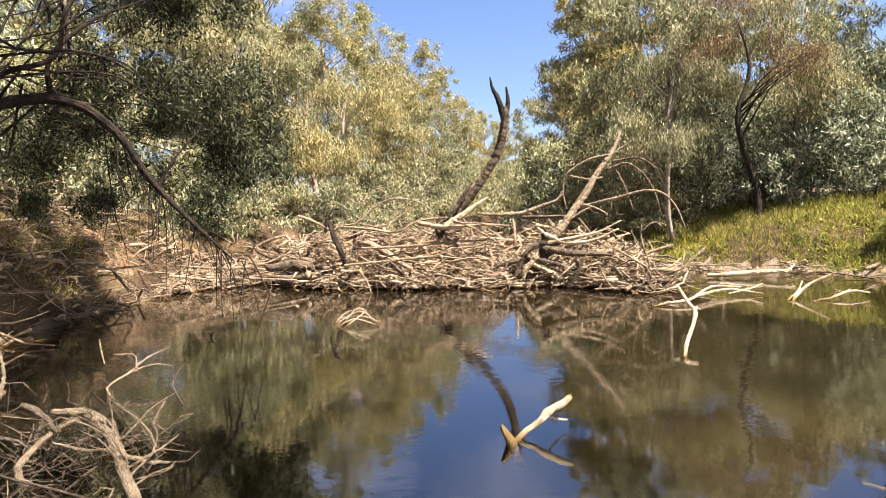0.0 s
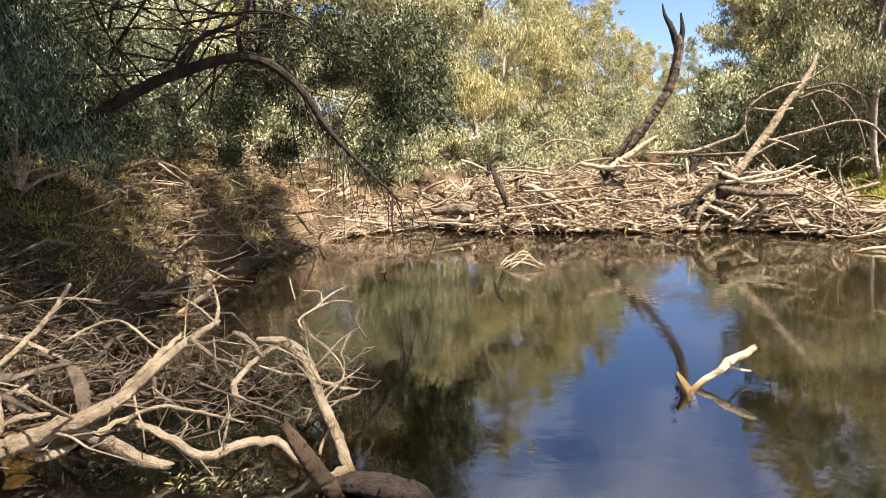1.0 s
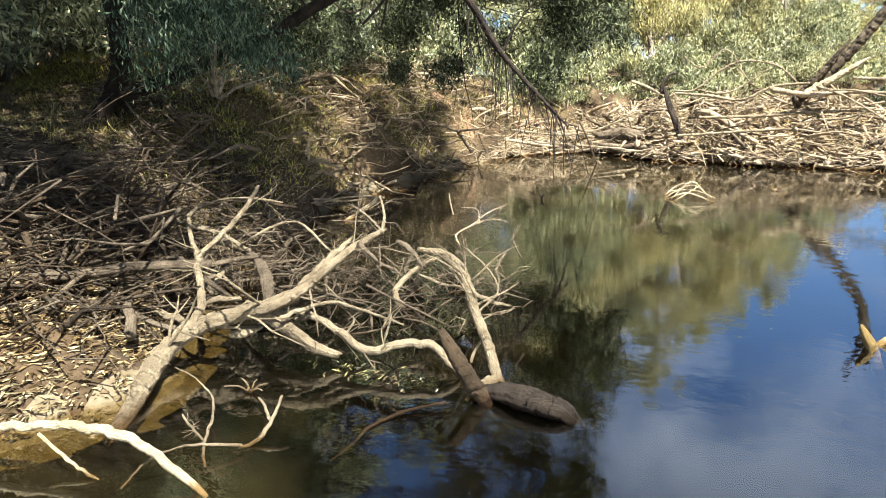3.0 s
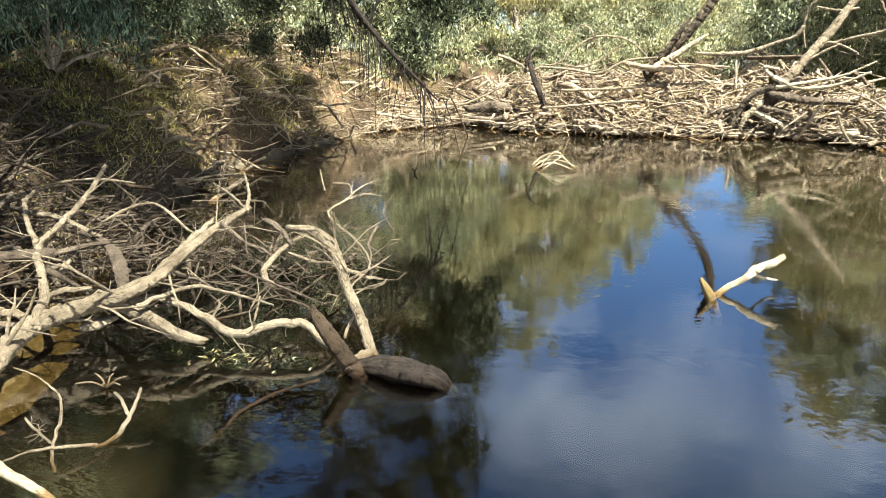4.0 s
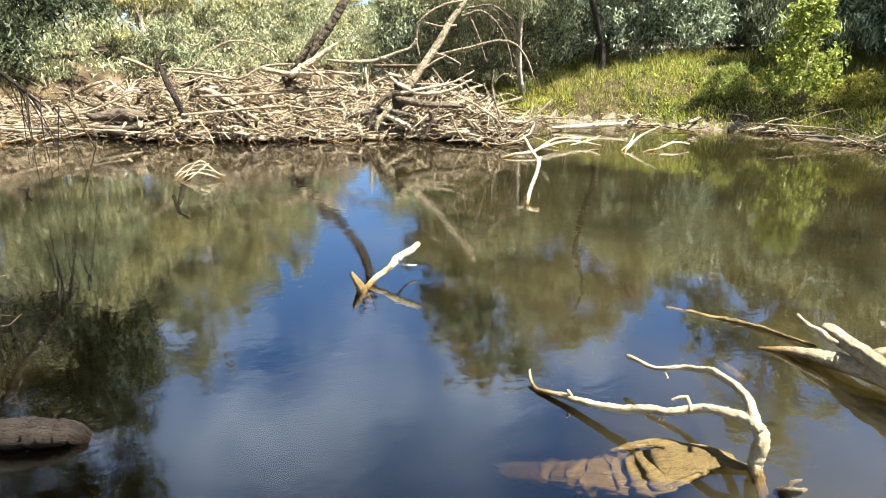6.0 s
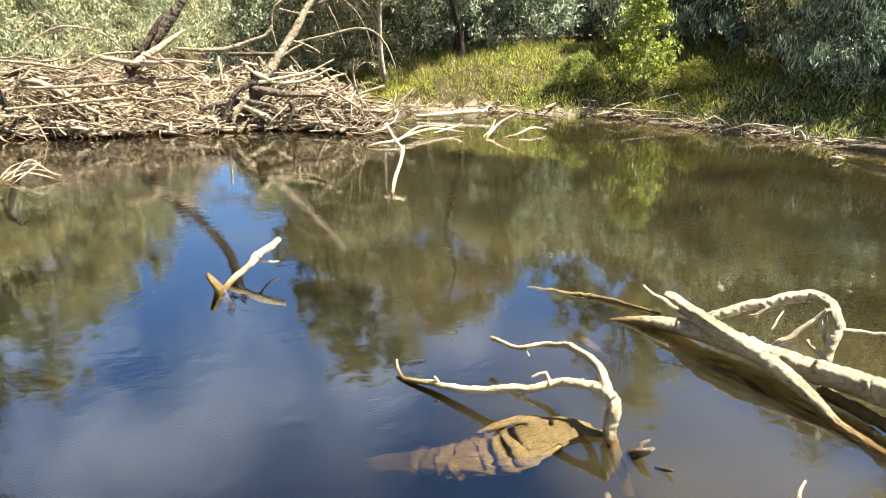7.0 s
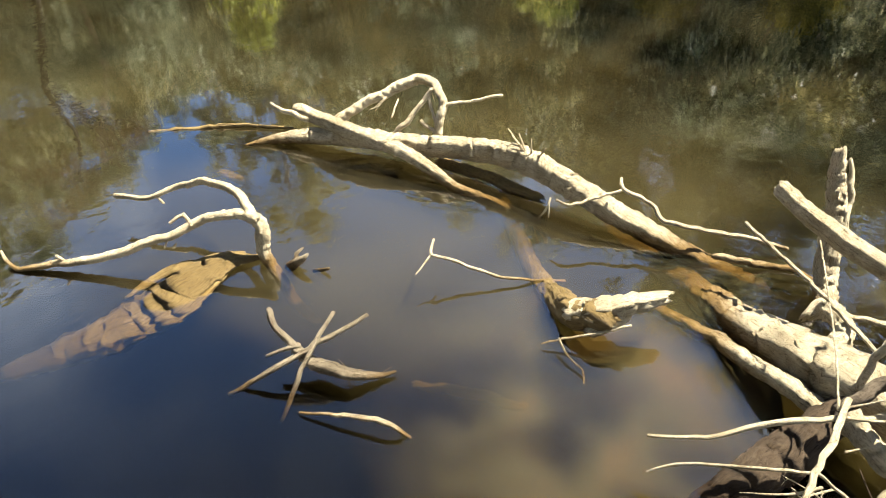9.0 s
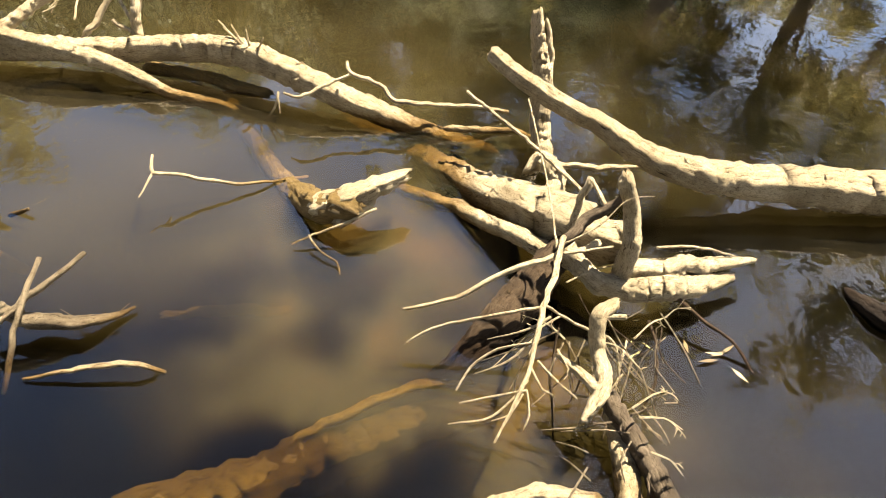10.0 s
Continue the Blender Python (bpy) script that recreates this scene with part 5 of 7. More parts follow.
limb(t, "twig", M_PALE, (1.69, -0.42, 0.22, 0.004), (1.65, -0.39, 0.20, 0.003), (1.61, -0.34, 0.12, 0.002), twigs=2)
limb(t, "twig", M_PALE, (1.63, -0.51, 0.22, 0.004), (1.66, -0.59, 0.20, 0.003), (1.69, -0.67, 0.12, 0.002), twigs=2)
limb(t, "twig", M_PALE, (1.66, -0.49, 0.22, 0.004), (1.74, -0.56, 0.20, 0.003), (1.83, -0.63, 0.12, 0.002), twigs=2)
limb(t, "twig", M_PALE, (1.52, -0.54, 0.22, 0.004), (1.52, -0.60, 0.20, 0.003), (1.53, -0.66, 0.12, 0.002), twigs=2)
limb(t, "twig", M_PALE, (1.78, -0.46, 0.22, 0.004), (1.75, -0.44, 0.20, 0.003), (1.71, -0.41, 0.12, 0.002), twigs=2)
limb(t, "rootlet", M_BROWN, (1.83, -0.35, 0.20, 0.003), (1.84, -0.43, 0.14, 0.003), (1.85, -0.47, 0.07, 0.002))
limb(t, "rootlet", M_WORN, (1.91, -0.34, 0.20, 0.003), (1.81, -0.30, 0.14, 0.003), (1.70, -0.20, 0.07, 0.002))
limb(t, "rootlet", M_WORN, (1.93, -0.25, 0.20, 0.003), (1.88, -0.14, 0.14, 0.003), (1.84, -0.01, 0.07, 0.002))
limb(t, "rootlet", M_BROWN, (2.00, -0.42, 0.20, 0.003), (2.00, -0.50, 0.14, 0.003), (2.00, -0.58, 0.07, 0.002))
limb(t, "rootlet", M_WORN, (1.87, -0.50, 0.20, 0.003), (1.78, -0.48, 0.14, 0.003), (1.69, -0.47, 0.07, 0.002))
limb(t, "rootlet", M_WORN, (1.99, -0.61, 0.20, 0.003), (1.94, -0.55, 0.14, 0.003), (1.90, -0.54, 0.07, 0.002))
limb(t, "rootlet", M_BROWN, (1.97, -0.55, 0.20, 0.003), (1.95, -0.54, 0.14, 0.003), (1.94, -0.51, 0.07, 0.002))
limb(t, "rootlet", M_WORN, (2.18, -0.55, 0.20, 0.003), (2.18, -0.57, 0.14, 0.003), (2.16, -0.50, 0.07, 0.002))
limb(t, "rootlet", M_WORN, (2.04, -0.41, 0.20, 0.003), (1.97, -0.48, 0.14, 0.003), (1.91, -0.57, 0.07, 0.002))
limb(t, "rootlet", M_BROWN, (1.98, -0.53, 0.20, 0.003), (1.91, -0.45, 0.14, 0.003), (1.82, -0.30, 0.07, 0.002))
limb(t, "rootlet", M_WORN, (2.10, -0.60, 0.20, 0.003), (2.01, -0.69, 0.14, 0.003), (1.93, -0.76, 0.07, 0.002))
limb(t, "rootlet", M_WORN, (1.90, -0.43, 0.20, 0.003), (1.83, -0.55, 0.14, 0.003), (1.75, -0.61, 0.07, 0.002))
limb(t, "rootlet", M_BROWN, (2.03, -0.60, 0.20, 0.003), (1.96, -0.61, 0.14, 0.003), (1.92, -0.71, 0.07, 0.002))
limb(t, "rootlet", M_WORN, (2.05, -0.41, 0.20, 0.003), (1.96, -0.42, 0.14, 0.003), (1.90, -0.51, 0.07, 0.002))
limb(t, "rootlet", M_WORN, (1.90, -0.40, 0.20, 0.003), (1.81, -0.44, 0.14, 0.003), (1.71, -0.43, 0.07, 0.002))
limb(t, "rootlet", M_BROWN, (1.97, -0.59, 0.20, 0.003), (1.95, -0.55, 0.14, 0.003), (1.92, -0.48, 0.07, 0.002))
limb(t, "rootlet", M_WORN, (1.89, -0.28, 0.20, 0.003), (1.84, -0.34, 0.14, 0.003), (1.78, -0.39, 0.07, 0.002))
limb(t, "rootlet", M_WORN, (1.97, -0.58, 0.20, 0.003), (1.91, -0.59, 0.14, 0.003), (1.87, -0.67, 0.07, 0.002))
limb(t, "rootlet", M_BROWN, (1.83, -0.32, 0.20, 0.003), (1.78, -0.34, 0.14, 0.003), (1.74, -0.32, 0.07, 0.002))
limb(t, "rootlet", M_WORN, (1.89, -0.29, 0.20, 0.003), (1.85, -0.30, 0.14, 0.003), (1.82, -0.33, 0.07, 0.002))
limb(t, "rootlet", M_WORN, (2.02, -0.58, 0.20, 0.003), (2.00, -0.60, 0.14, 0.003), (1.99, -0.64, 0.07, 0.002))
limb(t, "rootlet", M_BROWN, (2.12, -0.31, 0.20, 0.003), (2.05, -0.38, 0.14, 0.003), (1.99, -0.48, 0.07, 0.002))
limb(t, "rootlet", M_WORN, (1.88, -0.27, 0.20, 0.003), (1.80, -0.24, 0.14, 0.003), (1.74, -0.26, 0.07, 0.002))
limb(t, "rootlet", M_WORN, (1.93, -0.43, 0.20, 0.003), (1.87, -0.50, 0.14, 0.003), (1.83, -0.64, 0.07, 0.002))
limb(t, "rootlet", M_WORN, (1.45, -0.39, 0.12, 0.003), (1.48, -0.35, 0.12, 0.003), (1.53, -0.31, 0.08, 0.002))
limb(t, "rootlet", M_WORN, (1.74, -0.37, 0.12, 0.003), (1.74, -0.33, 0.12, 0.003), (1.77, -0.32, 0.08, 0.002))
limb(t, "rootlet", M_WORN, (1.49, -0.38, 0.12, 0.003), (1.40, -0.34, 0.12, 0.003), (1.34, -0.31, 0.08, 0.002))
limb(t, "rootlet", M_WORN, (1.77, -0.39, 0.12, 0.003), (1.73, -0.43, 0.12, 0.003), (1.71, -0.47, 0.08, 0.002))
limb(t, "rootlet", M_WORN, (1.71, -0.48, 0.12, 0.003), (1.73, -0.51, 0.12, 0.003), (1.77, -0.53, 0.08, 0.002))
limb(t, "rootlet", M_WORN, (1.82, -0.63, 0.12, 0.003), (1.79, -0.59, 0.12, 0.003), (1.80, -0.60, 0.08, 0.002))
limb(t, "rootlet", M_WORN, (1.67, -0.56, 0.12, 0.003), (1.65, -0.60, 0.12, 0.003), (1.65, -0.62, 0.08, 0.002))
limb(t, "rootlet", M_WORN, (1.61, -0.51, 0.12, 0.003), (1.53, -0.48, 0.12, 0.003), (1.49, -0.50, 0.08, 0.002))
limb(t, "rootlet", M_WORN, (1.54, -0.38, 0.12, 0.003), (1.55, -0.34, 0.12, 0.003), (1.58, -0.29, 0.08, 0.002))
limb(t, "rootlet", M_WORN, (1.64, -0.39, 0.12, 0.003), (1.61, -0.32, 0.12, 0.003), (1.61, -0.24, 0.08, 0.002))
limb(t, "rootlet", M_WORN, (1.75, -0.55, 0.12, 0.003), (1.69, -0.60, 0.12, 0.003), (1.66, -0.64, 0.08, 0.002))
limb(t, "rootlet", M_WORN, (1.76, -0.47, 0.12, 0.003), (1.83, -0.39, 0.12, 0.003), (1.96, -0.39, 0.08, 0.002))
limb(t, "rootlet", M_WORN, (1.64, -0.53, 0.12, 0.003), (1.63, -0.43, 0.12, 0.003), (1.62, -0.30, 0.08, 0.002))
limb(t, "rootlet", M_WORN, (1.79, -0.47, 0.12, 0.003), (1.78, -0.48, 0.12, 0.003), (1.78, -0.45, 0.08, 0.002))
limb(t, "rootlet", M_WORN, (1.73, -0.52, 0.12, 0.003), (1.67, -0.57, 0.12, 0.003), (1.65, -0.63, 0.08, 0.002))
limb(t, "rootlet", M_WORN, (1.78, -0.62, 0.12, 0.003), (1.79, -0.66, 0.12, 0.003), (1.83, -0.67, 0.08, 0.002))

t = thing("stick", "straight thin bleached stick leaning against the root stump", "stick", at=(3.28, 0.31, 0.30))
limb(t, "stem", M_PALE, (3.28, 0.31, 0.30, 0.009), (3.07, 0.11, 0.30, 0.010), (2.84, -0.10, 0.30, 0.010), (2.62, -0.30, 0.28, 0.009))

t = thing("dead_post", "weathered broken trunk standing upright out of the river", "tree trunk", at=(3.24, -0.12, 0.00))
limb(t, "trunk", M_PALE, (3.24, -0.12, 0.00, 0.052), (3.35, -0.08, 0.08, 0.055), (3.44, -0.05, 0.22, 0.055), (3.55, -0.02, 0.38, 0.051), (3.61, 0.02, 0.50, 0.041), (3.63, 0.04, 0.58, 0.031), seg=14)
limb(t, "snag", M_PALE, (3.48, -0.08, 0.30, 0.022), (3.59, -0.05, 0.46, 0.017), (3.64, -0.01, 0.56, 0.010))

t = thing("fallen_log", "thick bleached fallen trunk tapering to a blunt broken end", "log", at=(3.46, 0.21, 0.42))
limb(t, "trunk", M_PALE, (3.46, 0.21, 0.42, 0.043), (3.30, 0.07, 0.41, 0.047), (3.19, -0.11, 0.37, 0.048), (3.15, -0.33, 0.31, 0.055), (3.07, -0.56, 0.24, 0.068), (3.05, -0.78, 0.19, 0.081), (3.11, -1.10, 0.15, 0.092), (3.18, -1.40, 0.13, 0.104), (3.24, -1.72, 0.12, 0.117), (3.38, -2.27, 0.10, 0.138), seg=16)

t = thing("sunken_stick", "pale broken stick lying at the water line", "stick", at=(3.35, 0.41, 0.03))
limb(t, "stem", M_PALE, (3.35, 0.41, 0.03, 0.017), (3.39, 0.27, 0.03, 0.020), (3.48, 0.08, 0.00, 0.018), (3.50, -0.10, -0.05, 0.015))
limb(t, "twig", M_PALE, (3.13, -0.15, 0.06, 0.016), (3.16, -0.36, 0.06, 0.018), (3.27, -0.63, 0.04, 0.010))

t = thing("sunken_log", "big waterlogged trunk resting in the brown shallows", "log", at=(1.20, 0.85, -0.15))
limb(t, "trunk", M_WET, (1.20, 0.85, -0.15, 0.098), (1.35, 0.64, -0.18, 0.099), (1.55, 0.42, -0.21, 0.099), (1.74, 0.18, -0.24, 0.091), (1.90, -0.05, -0.26, 0.081), seg=14)

t = thing("log", "pale log end lying in the shallows", "log", at=(1.32, -0.06, 0.05))
limb(t, "trunk", M_PALE, (1.32, -0.06, 0.05, 0.021), (1.38, -0.20, 0.07, 0.024), (1.42, -0.33, 0.06, 0.026), (1.46, -0.43, 0.02, 0.015), seg=10)

t = thing("sunken_branch", "brown waterlogged branch in the shallows", "branch", at=(1.43, 0.63, -0.14))
limb(t, "stem", M_WET, (1.43, 0.63, -0.14, 0.018), (1.61, 0.44, -0.10, 0.020), (1.78, 0.24, -0.10, 0.020), (1.89, 0.03, -0.12, 0.017))

t = thing("dark_log", "dark wet log end at the water's edge", "log", at=(2.61, -1.46, 0.00))
limb(t, "trunk", M_DARK, (2.61, -1.46, 0.00, 0.027), (2.49, -1.54, 0.02, 0.055), (2.43, -1.70, 0.00, 0.067), seg=10)

t = thing("fallen_branch", "large forked grey fallen branch reaching over the water", "branch", at=(-3.89, 2.15, -0.02))
limb(t, "trunk", M_WORN, (-3.89, 2.15, -0.02, 0.057), (-4.00, 2.37, 0.03, 0.071), (-4.20, 2.65, 0.08, 0.089), (-4.32, 2.88, 0.15, 0.096), (-4.33, 3.14, 0.24, 0.091), (-4.08, 3.38, 0.33, 0.082), (-3.75, 3.53, 0.42, 0.069), (-3.59, 3.69, 0.50, 0.055), (-3.58, 4.05, 0.60, 0.047), (-3.55, 4.45, 0.70, 0.041), (-3.47, 4.77, 0.78, 0.027), twigs=14, seg=12)
limb(t, "limb", M_WORN, (-4.26, 3.17, 0.26, 0.043), (-4.33, 3.32, 0.38, 0.044), (-4.49, 3.48, 0.55, 0.038), (-4.69, 3.67, 0.68, 0.037), (-4.57, 3.81, 0.85, 0.029), (-4.61, 4.17, 1.02, 0.028), (-4.65, 4.43, 1.20, 0.019), twigs=6, seg=9)
limb(t, "limb", M_WORN, (-4.65, 3.63, 0.66, 0.031), (-5.02, 3.88, 0.85, 0.025), (-5.30, 4.12, 0.95, 0.020))
limb(t, "twig", M_WORN, (-5.26, 4.08, 0.95, 0.020), (-5.41, 4.39, 1.00, 0.016), (-5.25, 4.61, 1.03, 0.014), (-4.85, 4.59, 1.05, 0.015), (-4.61, 4.70, 1.00, 0.009))
limb(t, "limb", M_WORN, (-3.61, 3.64, 0.48, 0.045), (-3.70, 4.03, 0.56, 0.036), (-3.78, 4.42, 0.62, 0.031), (-3.83, 4.75, 0.68, 0.020), twigs=6)
limb(t, "limb", M_GREY, (-3.82, 3.57, 0.40, 0.042), (-4.13, 3.88, 0.50, 0.064), (-4.53, 4.18, 0.56, 0.049), (-4.95, 4.41, 0.55, 0.031), (-5.59, 4.71, 0.50, 0.022))
limb(t, "limb", M_WORN, (-3.43, 4.69, 0.78, 0.023), (-3.67, 5.09, 0.84, 0.016), (-4.16, 5.75, 0.90, 0.012), twigs=4)
limb(t, "twig", M_WORN, (-3.46, 4.73, 0.78, 0.015), (-3.87, 5.06, 0.84, 0.015), (-4.30, 5.40, 0.86, 0.009), twigs=5)
limb(t, "twig", M_WORN, (-4.34, 3.24, 0.27, 0.029), (-4.68, 3.31, 0.25, 0.039), (-4.98, 3.38, 0.25, 0.044))
limb(t, "twig", M_WORN, (-4.38, 3.38, 0.40, 0.019), (-4.35, 3.53, 0.40, 0.026), (-4.23, 3.64, 0.38, 0.022))
limb(t, "twig", M_WORN, (-4.71, 3.79, 0.40, 0.024), (-4.74, 3.92, 0.46, 0.029), (-4.80, 4.07, 0.50, 0.017))

t = thing("fallen_branch", "short thick bleached branch lying half in the water", "branch", at=(-3.99, 3.61, 0.30))
limb(t, "stem", M_WORN, (-3.99, 3.61, 0.30, 0.065), (-3.64, 3.57, 0.22, 0.063), (-3.32, 3.50, 0.14, 0.053), (-3.16, 3.56, 0.08, 0.036), seg=10)
limb(t, "limb", M_WORN, (-3.74, 3.57, 0.34, 0.025), (-3.63, 3.76, 0.30, 0.032), (-3.21, 3.65, 0.24, 0.033), (-2.85, 3.56, 0.16, 0.038), (-2.62, 3.68, 0.20, 0.038), (-2.43, 3.76, 0.20, 0.038), (-2.26, 3.72, 0.12, 0.031), (-2.16, 3.71, 0.02, 0.021), twigs=6, seg=9)
limb(t, "limb", M_WORN, (-3.63, 3.51, 0.34, 0.024), (-3.48, 3.88, 0.36, 0.019), (-3.16, 3.89, 0.34, 0.015), (-2.72, 3.86, 0.28, 0.008))
limb(t, "twig", M_WORN, (-2.89, 3.95, 0.30, 0.010), (-2.87, 3.85, 0.20, 0.012), (-2.86, 3.77, 0.14, 0.007))
limb(t, "twig", M_WORN, (-3.12, 3.64, 0.22, 0.012), (-3.08, 3.71, 0.30, 0.010), (-3.14, 3.78, 0.32, 0.007))
limb(t, "twig", M_WORN, (-3.91, 3.54, 0.20, 0.018), (-4.00, 3.44, 0.18, 0.047), (-4.09, 3.41, 0.16, 0.036))

t = thing("bent_branch", "bleached branch bent like a knee above the water", "branch", at=(-1.87, 3.74, 0.02))
limb(t, "stem", M_WORN, (-1.87, 3.74, 0.02, 0.045), (-1.93, 3.80, 0.10, 0.045), (-2.05, 3.94, 0.22, 0.047), (-2.23, 4.13, 0.36, 0.048), (-2.43, 4.41, 0.48, 0.055), (-2.69, 4.70, 0.56, 0.051), (-2.92, 4.80, 0.60, 0.041), (-3.11, 4.80, 0.61, 0.027), twigs=14, seg=10)
limb(t, "limb", M_GREY, (-2.99, 4.66, 0.50, 0.017), (-3.18, 4.78, 0.60, 0.027), (-3.30, 4.84, 0.63, 0.035), (-3.42, 4.91, 0.64, 0.020))
limb(t, "limb", M_WORN, (-2.97, 4.25, 0.28, 0.028), (-3.10, 4.33, 0.34, 0.032), (-3.10, 4.63, 0.45, 0.026), (-2.90, 4.74, 0.56, 0.022), twigs=9)
limb(t, "twig", M_WORN, (-2.17, 3.91, 0.04, 0.013), (-2.15, 3.97, 0.14, 0.013), (-2.08, 4.04, 0.22, 0.013))
limb(t, "twig", M_WORN, (-2.39, 4.33, 0.45, 0.017), (-2.19, 4.37, 0.36, 0.017), (-2.06, 4.42, 0.33, 0.008), twigs=7)
limb(t, "twig", M_WORN, (-2.44, 4.37, 0.46, 0.017), (-2.65, 4.42, 0.44, 0.014), (-2.93, 4.49, 0.48, 0.011), twigs=6)
limb(t, "twig", M_WORN, (-2.20, 4.11, 0.36, 0.013), (-2.19, 4.48, 0.42, 0.010), (-2.43, 4.80, 0.50, 0.009), (-2.75, 5.02, 0.60, 0.008), twigs=6)
limb(t, "root", M_WORN, (-1.90, 3.71, 0.03, 0.045), (-1.95, 3.58, 0.03, 0.032), (-1.97, 3.44, 0.00, 0.014))

t = thing("stump", "short rotten dark stump leaning in the water", "stump", at=(-2.17, 3.51, 0.42))
limb(t, "trunk", M_BROWN, (-2.17, 3.51, 0.42, 0.034), (-2.09, 3.47, 0.35, 0.057), (-2.00, 3.47, 0.20, 0.066), (-1.89, 3.47, 0.05, 0.066), (-1.83, 3.49, -0.03, 0.052), seg=12)

t = thing("sunken_log", "rounded dark log end lying half under water", "log", at=(-1.94, 3.56, 0.00))
limb(t, "trunk", M_DARK, (-1.94, 3.56, 0.00, 0.053), (-1.72, 3.53, 0.05, 0.088), (-1.47, 3.49, 0.06, 0.103), (-1.31, 3.48, 0.03, 0.091), (-1.23, 3.53, -0.06, 0.042), seg=14)

t = thing("sunken_branch", "thin dark branch trailing under the water surface", "branch", at=(-2.05, 3.28, 0.04))
limb(t, "stem", M_BROWN, (-2.05, 3.28, 0.04, 0.014), (-2.22, 3.15, 0.02, 0.013), (-2.33, 2.98, 0.01, 0.012), (-2.37, 2.85, 0.00, 0.012), (-2.39, 2.70, -0.03, 0.009), (-2.43, 2.54, -0.06, 0.007))

t = thing("bleached_branch", "smooth white dead branch arching down into the water", "branch", at=(-4.37, 1.60, 0.20))
limb(t, "stem", M_PALE, (-4.37, 1.60, 0.20, 0.032), (-3.96, 1.76, 0.23, 0.030), (-3.71, 1.84, 0.24, 0.033), (-3.44, 1.90, 0.23, 0.035), (-3.20, 1.91, 0.18, 0.032), (-2.98, 1.92, 0.10, 0.029), (-2.79, 1.93, -0.01, 0.018), seg=10)
limb(t, "twig", M_PALE, (-3.96, 1.75, 0.18, 0.012), (-3.77, 1.75, 0.10, 0.013), (-3.58, 1.75, 0.04, 0.013), (-3.47, 1.77, 0.00, 0.007))

t = thing("twig", "small forked dead twig rising from the water", "twig", at=(-3.03, 2.14, -0.02))
limb(t, "stem", M_WORN, (-3.03, 2.14, -0.02, 0.011), (-3.08, 2.19, 0.08, 0.012), (-3.10, 2.30, 0.20, 0.011), (-3.21, 2.40, 0.28, 0.007), (-3.49, 2.49, 0.32, 0.006), (-3.69, 2.53, 0.32, 0.005))
limb(t, "twig", M_WORN, (-3.27, 1.77, 0.00, 0.007), (-3.29, 1.95, 0.05, 0.008), (-3.21, 2.10, 0.08, 0.008), (-3.08, 2.18, 0.09, 0.010), (-2.92, 2.33, 0.04, 0.011))
limb(t, "twig", M_WORN, (-3.12, 2.22, 0.09, 0.008), (-3.33, 2.28, 0.14, 0.010), (-3.39, 2.31, 0.15, 0.007), twigs=6)

t = thing("twig", "pale forked stick standing in the shallows", "twig", at=(-2.98, 2.36, -0.01))
limb(t, "stem", M_WORN, (-2.98, 2.36, -0.01, 0.011), (-2.90, 2.42, 0.02, 0.014), (-2.87, 2.49, 0.07, 0.017), (-2.88, 2.59, 0.13, 0.013), (-2.93, 2.71, 0.18, 0.011))
limb(t, "twig", M_WORN, (-2.88, 2.55, 0.10, 0.013), (-2.98, 2.60, 0.15, 0.013), (-3.05, 2.63, 0.18, 0.010))

t = thing("twig", "spiky dead twig cluster afloat", "twig", at=(-3.44, 2.92, 0.00))
limb(t, "twig", M_WORN, (-3.44, 2.92, 0.00, 0.008), (-3.53, 2.89, 0.05, 0.008), (-3.60, 2.83, 0.06, 0.005))
limb(t, "twig", M_WORN, (-3.44, 2.92, 0.00, 0.008), (-3.52, 2.96, 0.05, 0.008), (-3.59, 2.98, 0.06, 0.005))
limb(t, "twig", M_WORN, (-3.44, 2.92, 0.00, 0.008), (-3.46, 2.98, 0.05, 0.008), (-3.46, 3.01, 0.06, 0.005))
limb(t, "twig", M_WORN, (-3.44, 2.92, 0.00, 0.008), (-3.39, 2.97, 0.05, 0.008), (-3.34, 2.99, 0.06, 0.005))
limb(t, "twig", M_WORN, (-3.44, 2.92, 0.00, 0.008), (-3.37, 2.92, 0.05, 0.008), (-3.29, 2.89, 0.06, 0.005))
limb(t, "twig", M_WORN, (-3.44, 2.92, 0.00, 0.008), (-3.43, 2.90, 0.05, 0.008), (-3.40, 2.85, 0.06, 0.005))

t = thing("fallen_log", "dark fallen log lying down the shaded bank", "log", at=(-10.89, 5.73, 1.15))
limb(t, "trunk", M_BROWN, (-10.89, 5.73, 1.15, 0.120), (-8.77, 5.08, 1.00, 0.105), (-7.32, 4.60, 0.85, 0.096), (-6.22, 4.19, 0.65, 0.083), (-5.36, 3.80, 0.45, 0.070), (-4.89, 3.62, 0.28, 0.049), seg=12)

t = thing("branch", "pale dead branch lying on the brushwood", "branch", at=(-6.82, 4.54, 0.90))
limb(t, "stem", M_WORN, (-6.82, 4.54, 0.90, 0.027), (-6.24, 4.43, 0.85, 0.035), (-5.67, 4.37, 0.78, 0.035), (-5.20, 4.36, 0.72, 0.031), (-4.70, 4.28, 0.60, 0.021), twigs=6)

t = thing("branch", "grey dead branch lying on the brushwood", "branch", at=(-6.16, 3.22, 0.70))
limb(t, "stem", M_GREY, (-6.16, 3.22, 0.70, 0.041), (-5.58, 3.17, 0.58, 0.042), (-5.02, 3.06, 0.45, 0.035), (-4.56, 3.05, 0.32, 0.030), (-4.31, 3.18, 0.25, 0.029), twigs=6)

